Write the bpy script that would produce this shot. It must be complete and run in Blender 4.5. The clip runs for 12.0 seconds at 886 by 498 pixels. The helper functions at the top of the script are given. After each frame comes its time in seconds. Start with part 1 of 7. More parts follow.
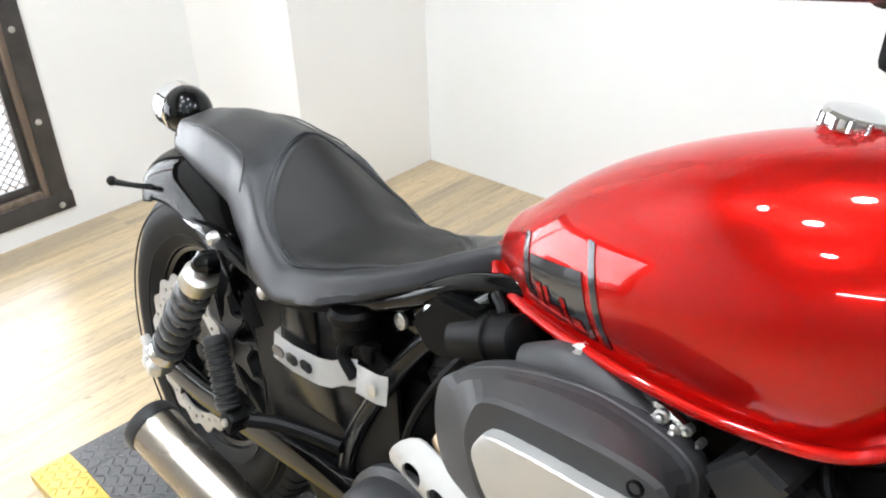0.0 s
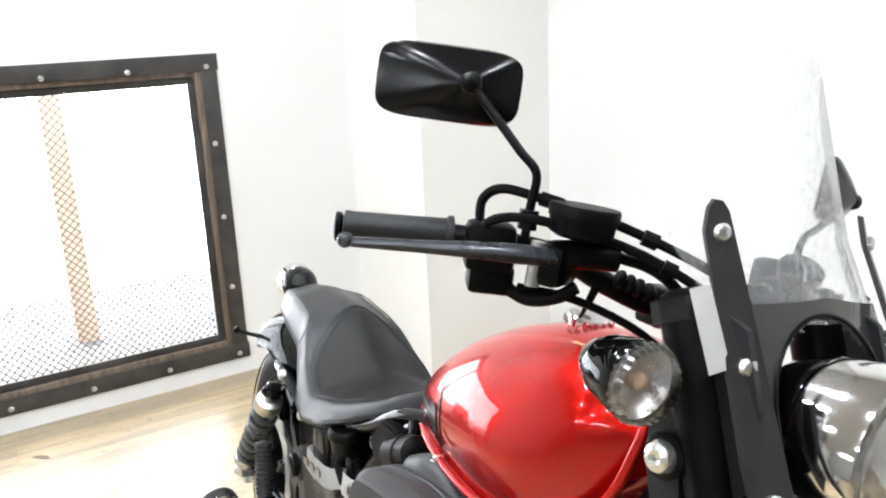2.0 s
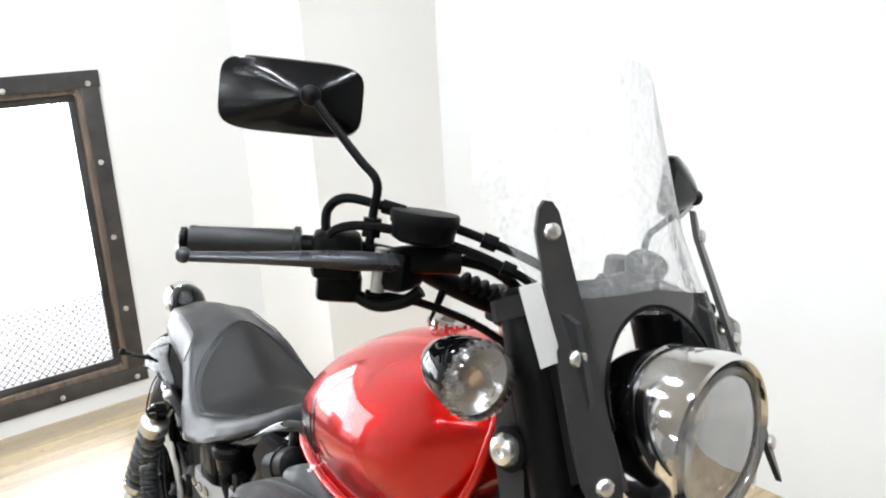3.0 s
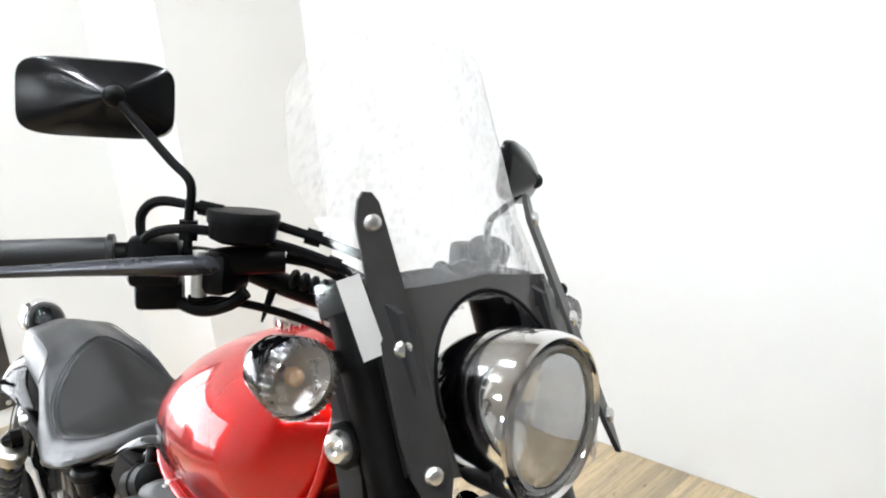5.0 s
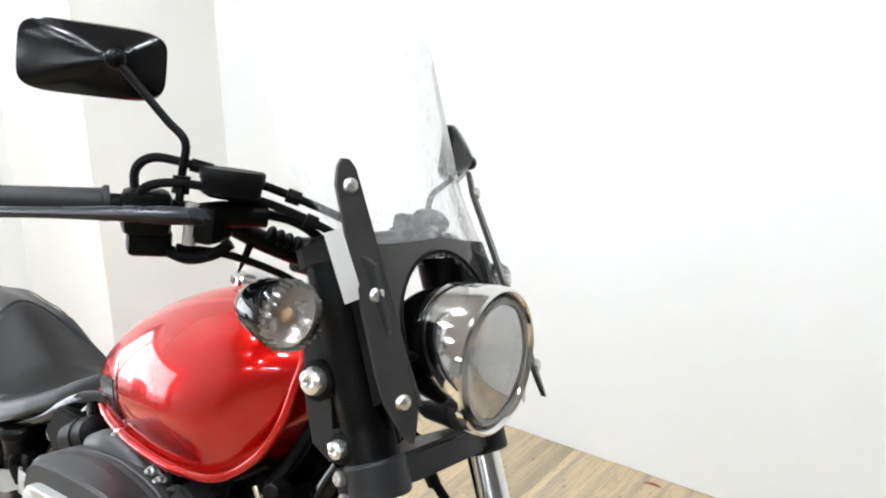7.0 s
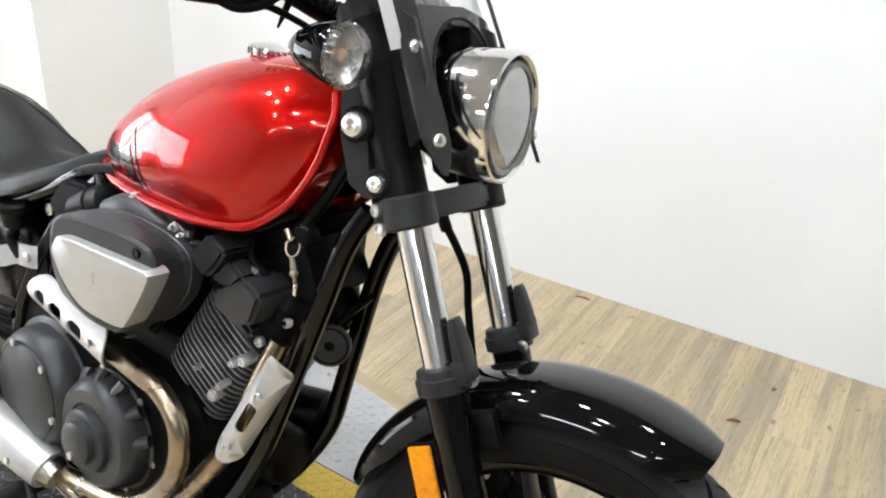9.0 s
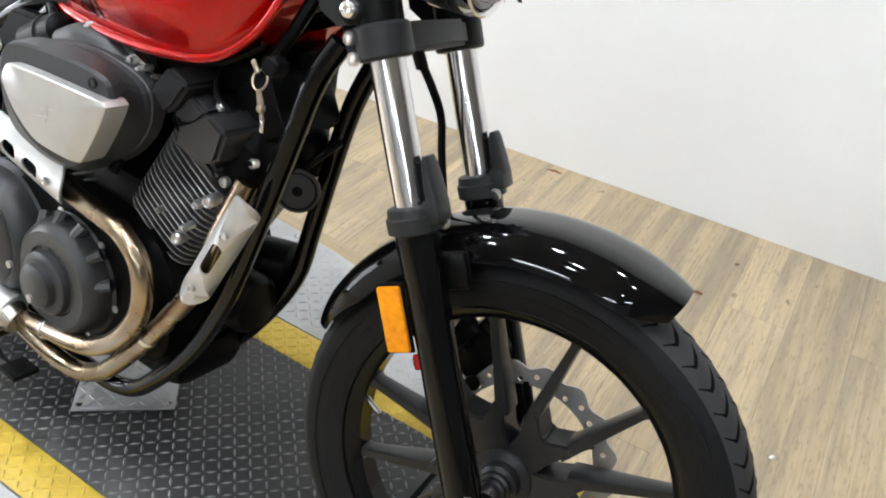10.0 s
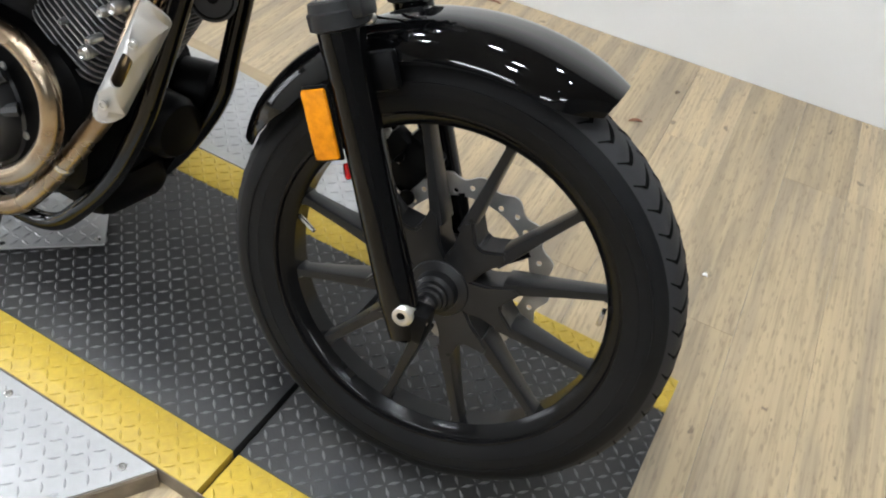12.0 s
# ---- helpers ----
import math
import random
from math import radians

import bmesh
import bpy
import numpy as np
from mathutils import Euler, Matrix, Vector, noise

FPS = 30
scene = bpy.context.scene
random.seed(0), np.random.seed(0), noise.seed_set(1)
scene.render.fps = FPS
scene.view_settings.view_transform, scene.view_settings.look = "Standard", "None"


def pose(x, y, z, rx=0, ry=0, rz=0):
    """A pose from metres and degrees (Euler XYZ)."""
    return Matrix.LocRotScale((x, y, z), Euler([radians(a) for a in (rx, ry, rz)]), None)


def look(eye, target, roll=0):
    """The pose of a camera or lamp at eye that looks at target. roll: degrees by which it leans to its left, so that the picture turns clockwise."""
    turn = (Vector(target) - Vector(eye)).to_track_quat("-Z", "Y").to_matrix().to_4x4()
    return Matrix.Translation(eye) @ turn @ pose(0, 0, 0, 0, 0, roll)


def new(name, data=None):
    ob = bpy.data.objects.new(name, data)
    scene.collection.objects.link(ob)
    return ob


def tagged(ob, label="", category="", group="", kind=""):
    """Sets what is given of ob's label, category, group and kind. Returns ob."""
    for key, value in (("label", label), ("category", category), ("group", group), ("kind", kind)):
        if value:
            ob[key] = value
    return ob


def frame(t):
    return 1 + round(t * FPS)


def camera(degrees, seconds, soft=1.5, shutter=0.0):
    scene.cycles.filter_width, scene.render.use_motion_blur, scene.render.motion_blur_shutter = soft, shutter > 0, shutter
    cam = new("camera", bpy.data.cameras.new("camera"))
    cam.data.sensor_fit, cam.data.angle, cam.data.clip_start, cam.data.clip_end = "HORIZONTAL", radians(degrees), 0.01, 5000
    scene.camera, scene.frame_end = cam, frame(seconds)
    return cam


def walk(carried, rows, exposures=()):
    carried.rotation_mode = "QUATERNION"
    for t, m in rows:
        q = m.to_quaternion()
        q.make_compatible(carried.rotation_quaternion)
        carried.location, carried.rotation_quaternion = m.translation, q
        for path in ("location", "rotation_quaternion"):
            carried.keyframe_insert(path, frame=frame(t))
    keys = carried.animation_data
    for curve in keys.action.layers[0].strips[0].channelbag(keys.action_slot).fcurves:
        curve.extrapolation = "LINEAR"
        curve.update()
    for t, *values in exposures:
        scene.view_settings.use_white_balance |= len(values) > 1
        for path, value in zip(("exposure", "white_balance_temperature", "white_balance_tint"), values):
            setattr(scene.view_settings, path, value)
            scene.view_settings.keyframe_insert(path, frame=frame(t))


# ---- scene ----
cam = camera(56.5, 12.0, soft=2.0)
PATH = [
    (0, (-0.355, -0.483, 1.197), (-1.65, 0.672, 0.203), -2.1),
    (0.5, (-0.185, -0.554, 1.259), (-1.709, 0.421, 0.408), -2.1),
    (1, (0.044, -0.479, 1.267), (-1.643, 0.301, 0.528), -0.4),
    (1.5, (0.151, -0.422, 1.305), (-1.593, 0.335, 0.688), -2.6),
    (2, (0.179, -0.406, 1.318), (-1.548, 0.44, 0.769), -2.5),
    (2.5, (0.202, -0.381, 1.32), (-1.478, 0.563, 0.787), -3.5),
    (3, (0.228, -0.357, 1.318), (-1.403, 0.669, 0.78), -3.4),
    (5, (0.263, -0.294, 1.308), (-1.223, 0.919, 0.741), -5.2),
    (5.5, (0.265, -0.283, 1.308), (-1.2, 0.961, 0.755), -5.2),
    (6, (0.276, -0.28, 1.311), (-1.174, 0.985, 0.766), -5.9),
    (6.5, (0.296, -0.322, 1.313), (-1.151, 0.946, 0.769), -6.2),
    (6.7, (0.295, -0.367, 1.315), (-1.092, 0.971, 0.778), -3.8),
    (8.3, (0.284, -0.633, 1.269), (-0.804, 0.867, 0.517), 2.4),
    (8.5, (0.283, -0.637, 1.265), (-0.788, 0.858, 0.477), 2.6),
    (9, (0.291, -0.635, 1.235), (-0.738, 0.832, 0.346), 3.7),
    (9.5, (0.292, -0.637, 1.202), (-0.667, 0.799, 0.193), 5.6),
    (10, (0.291, -0.638, 1.171), (-0.578, 0.775, 0.055), 7.2),
    (10.5, (0.299, -0.637, 1.135), (-0.455, 0.749, -0.094), 8.5),
    (11, (0.311, -0.643, 1.11), (-0.363, 0.708, -0.202), 10.1),
    (11.5, (0.32, -0.643, 1.092), (-0.306, 0.671, -0.28), 10.4),
    (12, (0.318, -0.635, 1.103), (-0.3, 0.689, -0.262), 9.7),
]
GAIN = tuple((t, stops, 6180, 10) for t, stops in ((0.0, -0.55), (1.5, -0.54), (3.0, -0.56), (5.5, -0.54), (6.7, -0.56), (9.0, -0.57), (10.5, -0.70), (12.0, -0.80)))
walk(cam, [(t, look(eye, target, roll)) for t, eye, target, roll in PATH], exposures=GAIN)

# ---------------------------------------------------------------- light
world = bpy.data.worlds.new("world")
scene.world = world
world.use_nodes = True
_nt = world.node_tree
_sky = _nt.nodes.new("ShaderNodeTexSky")
_sky.sky_type = "NISHITA"
_sky.sun_disc = False
_sky.sun_elevation, _sky.sun_rotation = radians(40), radians(250)
_nt.links.new(_sky.outputs[0], _nt.nodes["Background"].inputs[0])
_nt.nodes["Background"].inputs[1].default_value = 0.12


# ---------------------------------------------------------------- materials
def mat(name, base, rough=0.5, metal=0.0, dark=None, scale=8.0, mix=0.5, fine=0.0, fine_scale=200.0, bump=0.0, bump_scale=150.0,
        rough_var=0.0, coat=0.0, coat_rough=0.03, stretch=None, spec=0.5, transmission=0.0, ior=1.45, random_tint=0.0, sheen=0.0):
    """A surface with stains or grain at two scales, uneven gloss and a fine relief."""
    m = bpy.data.materials.new(name)
    m.use_nodes = True
    nt = m.node_tree
    b = nt.nodes["Principled BSDF"]
    b.inputs["Roughness"].default_value, b.inputs["Metallic"].default_value = rough, metal
    b.inputs["Coat Weight"].default_value, b.inputs["Coat Roughness"].default_value = coat, coat_rough
    b.inputs["Specular IOR Level"].default_value, b.inputs["Transmission Weight"].default_value, b.inputs["IOR"].default_value = spec, transmission, ior
    if sheen:
        b.inputs["Sheen Weight"].default_value = sheen
    co = nt.nodes.new("ShaderNodeTexCoord")
    mp = nt.nodes.new("ShaderNodeMapping")
    nt.links.new(co.outputs["Object"], mp.inputs["Vector"])
    if stretch:
        mp.inputs["Scale"].default_value = stretch
    n1 = nt.nodes.new("ShaderNodeTexNoise")
    n1.inputs["Scale"].default_value, n1.inputs["Detail"].default_value = scale, 5
    nt.links.new(mp.outputs[0], n1.inputs["Vector"])
    n2 = nt.nodes.new("ShaderNodeTexNoise")
    n2.inputs["Scale"].default_value, n2.inputs["Detail"].default_value = fine_scale, 2
    nt.links.new(mp.outputs[0], n2.inputs["Vector"])
    ramp = nt.nodes.new("ShaderNodeMapRange")
    ramp.inputs[1].default_value, ramp.inputs[2].default_value = 0.35, 0.7
    ramp.inputs[4].default_value = mix
    nt.links.new(n1.outputs["Fac"], ramp.inputs[0])
    col = nt.nodes.new("ShaderNodeMix")
    col.data_type = "RGBA"
    col.inputs[6].default_value = (*base, 1)
    col.inputs[7].default_value = (*(dark or [v * 0.7 for v in base]), 1)
    nt.links.new(ramp.outputs[0], col.inputs[0])
    out = col.outputs[2]
    if fine:
        f = nt.nodes.new("ShaderNodeMix")
        f.data_type, f.blend_type = "RGBA", "MULTIPLY"
        f.inputs[0].default_value = fine
        nt.links.new(out, f.inputs[6])
        nt.links.new(n2.outputs["Fac"], f.inputs[7])
        out = f.outputs[2]
    if random_tint:
        oi = nt.nodes.new("ShaderNodeObjectInfo")
        hs = nt.nodes.new("ShaderNodeHueSaturation")
        mr = nt.nodes.new("ShaderNodeMapRange")
        mr.inputs[3].default_value, mr.inputs[4].default_value = 1 - random_tint, 1 + random_tint
        nt.links.new(oi.outputs["Random"], mr.inputs[0])
        nt.links.new(mr.outputs[0], hs.inputs["Value"])
        nt.links.new(out, hs.inputs["Color"])
        out = hs.outputs[0]
    nt.links.new(out, b.inputs["Base Color"])
    if rough_var:
        rr = nt.nodes.new("ShaderNodeMapRange")
        rr.inputs[3].default_value, rr.inputs[4].default_value = max(0.0, rough - rough_var), min(1.0, rough + rough_var)
        nt.links.new(n1.outputs["Fac"], rr.inputs[0])
        nt.links.new(rr.outputs[0], b.inputs["Roughness"])
    if bump:
        n3 = nt.nodes.new("ShaderNodeTexNoise")
        n3.inputs["Scale"].default_value, n3.inputs["Detail"].default_value = bump_scale, 3
        nt.links.new(mp.outputs[0], n3.inputs["Vector"])
        bp = nt.nodes.new("ShaderNodeBump")
        bp.inputs["Strength"].default_value, bp.inputs["Distance"].default_value = bump, 0.002
        nt.links.new(n3.outputs["Fac"], bp.inputs["Height"])
        nt.links.new(bp.outputs[0], b.inputs["Normal"])
    return m


def glow(name, colour, strength):
    m = bpy.data.materials.new(name)
    m.use_nodes = True
    b = m.node_tree.nodes["Principled BSDF"]
    b.inputs["Base Color"].default_value = (*colour, 1)
    b.inputs["Emission Color"].default_value = (*colour, 1)
    b.inputs["Emission Strength"].default_value = strength
    return m


M_WALL = mat("wall_paint", (0.80, 0.80, 0.79), 0.55, dark=(0.75, 0.74, 0.72), scale=1.5, mix=0.6, bump=0.15, bump_scale=90)
M_COLUMN = mat("column_paint", (0.87, 0.855, 0.825), 0.55, dark=(0.83, 0.81, 0.775), scale=2, mix=0.6, bump=0.15, bump_scale=90)
M_CEIL = mat("ceiling_paint", (0.8, 0.8, 0.79), 0.8, scale=2, mix=0.3, dark=(0.74, 0.74, 0.73))
def plank_material():
    """Tan boards with grey-brown blotches along the grain, fine streaks and a few dark flecks; each board has its own figure."""
    m = bpy.data.materials.new("vinyl_plank")
    m.use_nodes = True
    nt = m.node_tree
    b = nt.nodes["Principled BSDF"]
    co, oi = nt.nodes.new("ShaderNodeTexCoord"), nt.nodes.new("ShaderNodeObjectInfo")
    sh_ = nt.nodes.new("ShaderNodeVectorMath")
    sh_.operation = "SCALE"
    sh_.inputs[0].default_value = (37.0, 91.0, 53.0)
    nt.links.new(oi.outputs["Random"], sh_.inputs["Scale"])
    ad = nt.nodes.new("ShaderNodeVectorMath")
    nt.links.new(co.outputs["Object"], ad.inputs[0])
    nt.links.new(sh_.outputs[0], ad.inputs[1])

    def noise(stretch, scale, lo, hi, detail=4):
        mp = nt.nodes.new("ShaderNodeMapping")
        mp.inputs["Scale"].default_value = stretch
        nt.links.new(ad.outputs[0], mp.inputs["Vector"])
        n = nt.nodes.new("ShaderNodeTexNoise")
        n.inputs["Scale"].default_value, n.inputs["Detail"].default_value = scale, detail
        nt.links.new(mp.outputs[0], n.inputs["Vector"])
        r = nt.nodes.new("ShaderNodeMapRange")
        r.inputs[1].default_value, r.inputs[2].default_value = lo, hi
        nt.links.new(n.outputs["Fac"], r.inputs[0])
        return r.outputs[0]

    def blend(fac, a, colour):
        x = nt.nodes.new("ShaderNodeMix")
        x.data_type = "RGBA"
        nt.links.new(fac, x.inputs[0])
        if isinstance(a, tuple):
            x.inputs[6].default_value = (*a, 1)
        else:
            nt.links.new(a, x.inputs[6])
        x.inputs[7].default_value = (*colour, 1)
        return x.outputs[2]

    def weak(fac, k):
        t = nt.nodes.new("ShaderNodeMath")
        t.operation = "MULTIPLY"
        t.inputs[1].default_value = k
        nt.links.new(fac, t.inputs[0])
        return t.outputs[0]
    c = blend(weak(noise((11, 0.8, 1), 1.7, 0.44, 0.62, 7), 0.70), (0.490, 0.378, 0.228), (0.295, 0.238, 0.170))
    c = blend(weak(noise((5, 0.7, 1), 2.6, 0.54, 0.72, 6), 0.55), c, (0.215, 0.178, 0.135))
    c = blend(weak(noise((26, 0.6, 1), 2.3, 0.52, 0.66, 5), 0.50), c, (0.555, 0.432, 0.255))
    c = blend(weak(noise((120, 3, 1), 1.5, 0.48, 0.72, 3), 0.42), c, (0.17, 0.13, 0.085))
    c = blend(weak(noise((30, 5, 1), 6.0, 0.56, 0.66, 4), 0.45), c, (0.20, 0.15, 0.10))
    c = blend(weak(noise((4, 2, 1), 9.0, 0.70, 0.74, 3), 0.70), c, (0.13, 0.095, 0.065))
    hs, vr = nt.nodes.new("ShaderNodeHueSaturation"), nt.nodes.new("ShaderNodeMapRange")
    vr.inputs[3].default_value, vr.inputs[4].default_value = 0.88, 1.13
    nt.links.new(oi.outputs["Random"], vr.inputs[0])
    nt.links.new(vr.outputs[0], hs.inputs["Value"])
    nt.links.new(c, hs.inputs["Color"])
    c = hs.outputs[0]
    nt.links.new(c, b.inputs["Base Color"])
    b.inputs["Roughness"].default_value = 0.30
    b.inputs["Specular IOR Level"].default_value = 0.62
    return m


M_PLANK = plank_material()
M_JOINT = mat("plank_joint", (0.32, 0.265, 0.19), 0.6, scale=20)
M_PLATE_BLACK = mat("black_tread_plate", (0.020, 0.020, 0.021), 0.40, dark=(0.056, 0.054, 0.050), scale=6, mix=0.7, fine=0.3, fine_scale=90, bump=0.2, bump_scale=220, rough_var=0.12, spec=0.4)
M_STUD_BLACK = mat("worn_black_tread", (0.085, 0.085, 0.088), 0.32, dark=(0.22, 0.217, 0.21), scale=14, mix=0.7, rough_var=0.1)
M_PLATE_YELLOW = mat("yellow_edge_paint", (0.64, 0.45, 0.055), 0.42, dark=(0.54, 0.37, 0.05), scale=9, mix=0.6, fine=0.35, fine_scale=90, bump=0.15, rough_var=0.1)
M_PLATE_GREY = mat("galvanised_tread_plate", (0.50, 0.50, 0.50), 0.42, 0.35, dark=(0.36, 0.36, 0.36), scale=7, mix=0.6, fine=0.2, fine_scale=60, bump=0.1, rough_var=0.12)
M_RIM = mat("stained_rim_plate", (0.27, 0.225, 0.165), 0.45, 0.3, dark=(0.12, 0.095, 0.07), scale=22, mix=0.8, fine=0.3, fine_scale=70, bump=0.2, rough_var=0.1)
M_TRIM = mat("tan_trim_board", (0.46, 0.355, 0.21), 0.35, dark=(0.27, 0.20, 0.12), scale=5, mix=0.7, stretch=(1, 6, 1), fine=0.2, fine_scale=60)
M_MESH = mat("mesh_steel", (0.16, 0.155, 0.15), 0.7, 0.0, scale=30)
M_CHANNEL = mat("black_channel_steel", (0.035, 0.033, 0.033), 0.42, 0.2, dark=(0.10, 0.09, 0.08), scale=9, mix=0.6, bump=0.15, rough_var=0.12)
M_STUDWOOD = mat("pine_stud", (0.80, 0.60, 0.45), 0.6, dark=(0.74, 0.54, 0.39), scale=6, mix=0.6, stretch=(6, 6, 0.6))
M_DARKWOOD = mat("weathered_wood", (0.20, 0.15, 0.11), 0.6, dark=(0.08, 0.06, 0.05), scale=9, mix=0.8, stretch=(6, 6, 0.7), bump=0.2)
M_BOLT = mat("zinc_bolt", (0.66, 0.65, 0.63), 0.28, 0.9, scale=60)
M_YARD = glow("bright_yard", (0.97, 0.985, 1.0), 14.5)
M_CONCRETE = mat("pale_concrete", (0.36, 0.355, 0.345), 0.8, scale=5, dark=(0.28, 0.275, 0.265), mix=0.6, bump=0.2)
# greys of two unseen walls, picked for fill light and reflections
M_PALE = mat("unseen_side_grey", (0.24, 0.24, 0.242), 0.7, scale=2, dark=(0.19, 0.19, 0.192), mix=0.6, bump=0.1)
M_DIM = mat("unseen_front_grey", (0.30, 0.30, 0.302), 0.7, scale=2, dark=(0.25, 0.25, 0.252), mix=0.6, bump=0.1)
M_OVERHEAD = mat("pale_ceiling_paint", (0.40, 0.397, 0.39), 0.8, scale=2, dark=(0.35, 0.347, 0.34), mix=0.5)
M_LAMP = glow("lamp_diffuser", (0.96, 0.99, 1.0), 90.0)
M_SPOT = glow("spot_diffuser", (0.95, 0.985, 1.0), 560.0)
M_BLACK = mat("gloss_black_enamel", (0.0015, 0.0015, 0.0017), 0.05, scale=12, mix=0.4, dark=(0.0022, 0.0022, 0.0022), rough_var=0.03, spec=0.34)
M_SATIN = mat("satin_black_paint", (0.0022, 0.0022, 0.0024), 0.36, scale=14, mix=0.5, dark=(0.004, 0.004, 0.0039), bump=0.05, bump_scale=500, rough_var=0.08, spec=0.12)
M_PLASTIC = mat("black_plastic", (0.0026, 0.0026, 0.0028), 0.42, scale=20, dark=(0.0045, 0.0045, 0.0045), bump=0.12, bump_scale=600, rough_var=0.06, spec=0.09)
M_DKGREY = mat("dark_grey_crackle", (0.015, 0.0152, 0.016), 0.42, scale=15, dark=(0.018, 0.018, 0.019), bump=0.15, bump_scale=700, rough_var=0.06, spec=0.28)
M_ENGINE = mat("dark_engine_coat", (0.0020, 0.0020, 0.0022), 0.40, scale=10, dark=(0.0036, 0.0036, 0.0036), mix=0.6, bump=0.12, bump_scale=500, rough_var=0.1, spec=0.09)
M_RED = mat("red_candy_lacquer", (0.44, 0.005, 0.003), 0.25, 0.58, scale=300, mix=0.25, dark=(0.40, 0.004, 0.003), coat=0.75, coat_rough=0.01, spec=0.0)
M_RED.node_tree.nodes["Principled BSDF"].inputs["Coat IOR"].default_value = 1.5
M_CHROME = mat("chrome", (0.78, 0.78, 0.79), 0.06, 1.0, scale=30, dark=(0.72, 0.72, 0.73), rough_var=0.03)
M_TUBE = mat("hard_chromed_tube", (0.84, 0.84, 0.845), 0.15, 1.0, scale=30, dark=(0.80, 0.80, 0.805), rough_var=0.03)
M_STEEL = mat("brushed_steel", (0.60, 0.58, 0.56), 0.26, 1.0, scale=10, dark=(0.50, 0.47, 0.44), mix=0.6, rough_var=0.08, stretch=(1, 1, 1))
M_HEATED = mat("heat_tinted_header", (0.42, 0.355, 0.27), 0.26, 1.0, scale=11, dark=(0.22, 0.14, 0.075), mix=0.85, rough_var=0.1)
M_ALU = mat("cast_aluminium", (0.52, 0.515, 0.50), 0.40, 0.65, scale=25, dark=(0.44, 0.43, 0.415), bump=0.1, bump_scale=400, rough_var=0.08)
M_RUBBER = mat("tyre_rubber", (0.0056, 0.0058, 0.0066), 0.50, scale=9, dark=(0.0105, 0.0105, 0.0107), mix=0.7, bump=0.15, bump_scale=300, rough_var=0.08, spec=0.15)
M_VINYL = mat("seat_vinyl", (0.013, 0.0135, 0.0155), 0.34, scale=6, dark=(0.018, 0.0185, 0.0205), mix=0.6, bump=0.25, bump_scale=900, rough_var=0.04, spec=0.46)
M_AMBER = mat("amber_reflector", (0.70, 0.25, 0.004), 0.22, scale=120, mix=0.7, dark=(0.46, 0.15, 0.003), spec=0.3, bump=0.3, bump_scale=300)
M_REDLENS = mat("red_lens", (0.55, 0.02, 0.02), 0.12, scale=100, mix=0.5, coat=0.8)
M_STRAP = mat("satin_aluminium_strap", (0.74, 0.735, 0.725), 0.42, 0.25, scale=40, dark=(0.66, 0.655, 0.645), mix=0.5, rough_var=0.06)
M_BRASS = mat("bronze_anodised", (0.46, 0.38, 0.29), 0.35, 0.9, scale=30, rough_var=0.08)
M_CAUTION = mat("orange_print", (0.50, 0.28, 0.12), 0.4, scale=60)
M_STICKER = mat("white_sticker", (0.80, 0.79, 0.77), 0.45, scale=40, dark=(0.68, 0.67, 0.65), mix=0.4)
M_DECAL = mat("black_decal", (0.012, 0.012, 0.013), 0.22, scale=40, coat=0.6)


def clear(name, tint, gloss=0.08, rough=0.03, ior=1.45, veil=0.0):
    """A thin clear sheet: what lies behind it, tinted, a little gloss, and a diffuse white standing in for glare."""
    m = bpy.data.materials.new(name)
    m.use_nodes = True
    nt = m.node_tree
    nt.nodes.remove(nt.nodes["Principled BSDF"])
    tr = nt.nodes.new("ShaderNodeBsdfTransparent")
    tr.inputs[0].default_value = (*tint, 1)
    gs = nt.nodes.new("ShaderNodeBsdfGlossy")
    gs.inputs["Roughness"].default_value = rough
    fr = nt.nodes.new("ShaderNodeFresnel")
    fr.inputs["IOR"].default_value = ior
    ad = nt.nodes.new("ShaderNodeMath")
    ad.operation = "ADD"
    ad.use_clamp = True
    ad.inputs[1].default_value = gloss
    mx = nt.nodes.new("ShaderNodeMixShader")
    nt.links.new(fr.outputs[0], ad.inputs[0])
    nt.links.new(ad.outputs[0], mx.inputs[0])
    under = tr.outputs[0]
    if veil:
        df, tl = nt.nodes.new("ShaderNodeBsdfDiffuse"), nt.nodes.new("ShaderNodeBsdfTranslucent")
        df.inputs[0].default_value = tl.inputs[0].default_value = (0.9, 0.9, 0.9, 1)
        both, hz = nt.nodes.new("ShaderNodeMixShader"), nt.nodes.new("ShaderNodeMixShader")
        nt.links.new(df.outputs[0], both.inputs[1])
        nt.links.new(tl.outputs[0], both.inputs[2])
        hz.inputs[0].default_value = veil
        nt.links.new(tr.outputs[0], hz.inputs[1])
        nt.links.new(both.outputs[0], hz.inputs[2])
        under = hz.outputs[0]
    nt.links.new(under, mx.inputs[1])
    nt.links.new(gs.outputs[0], mx.inputs[2])
    nt.links.new(mx.outputs[0], nt.nodes["Material Output"].inputs[0])
    return m


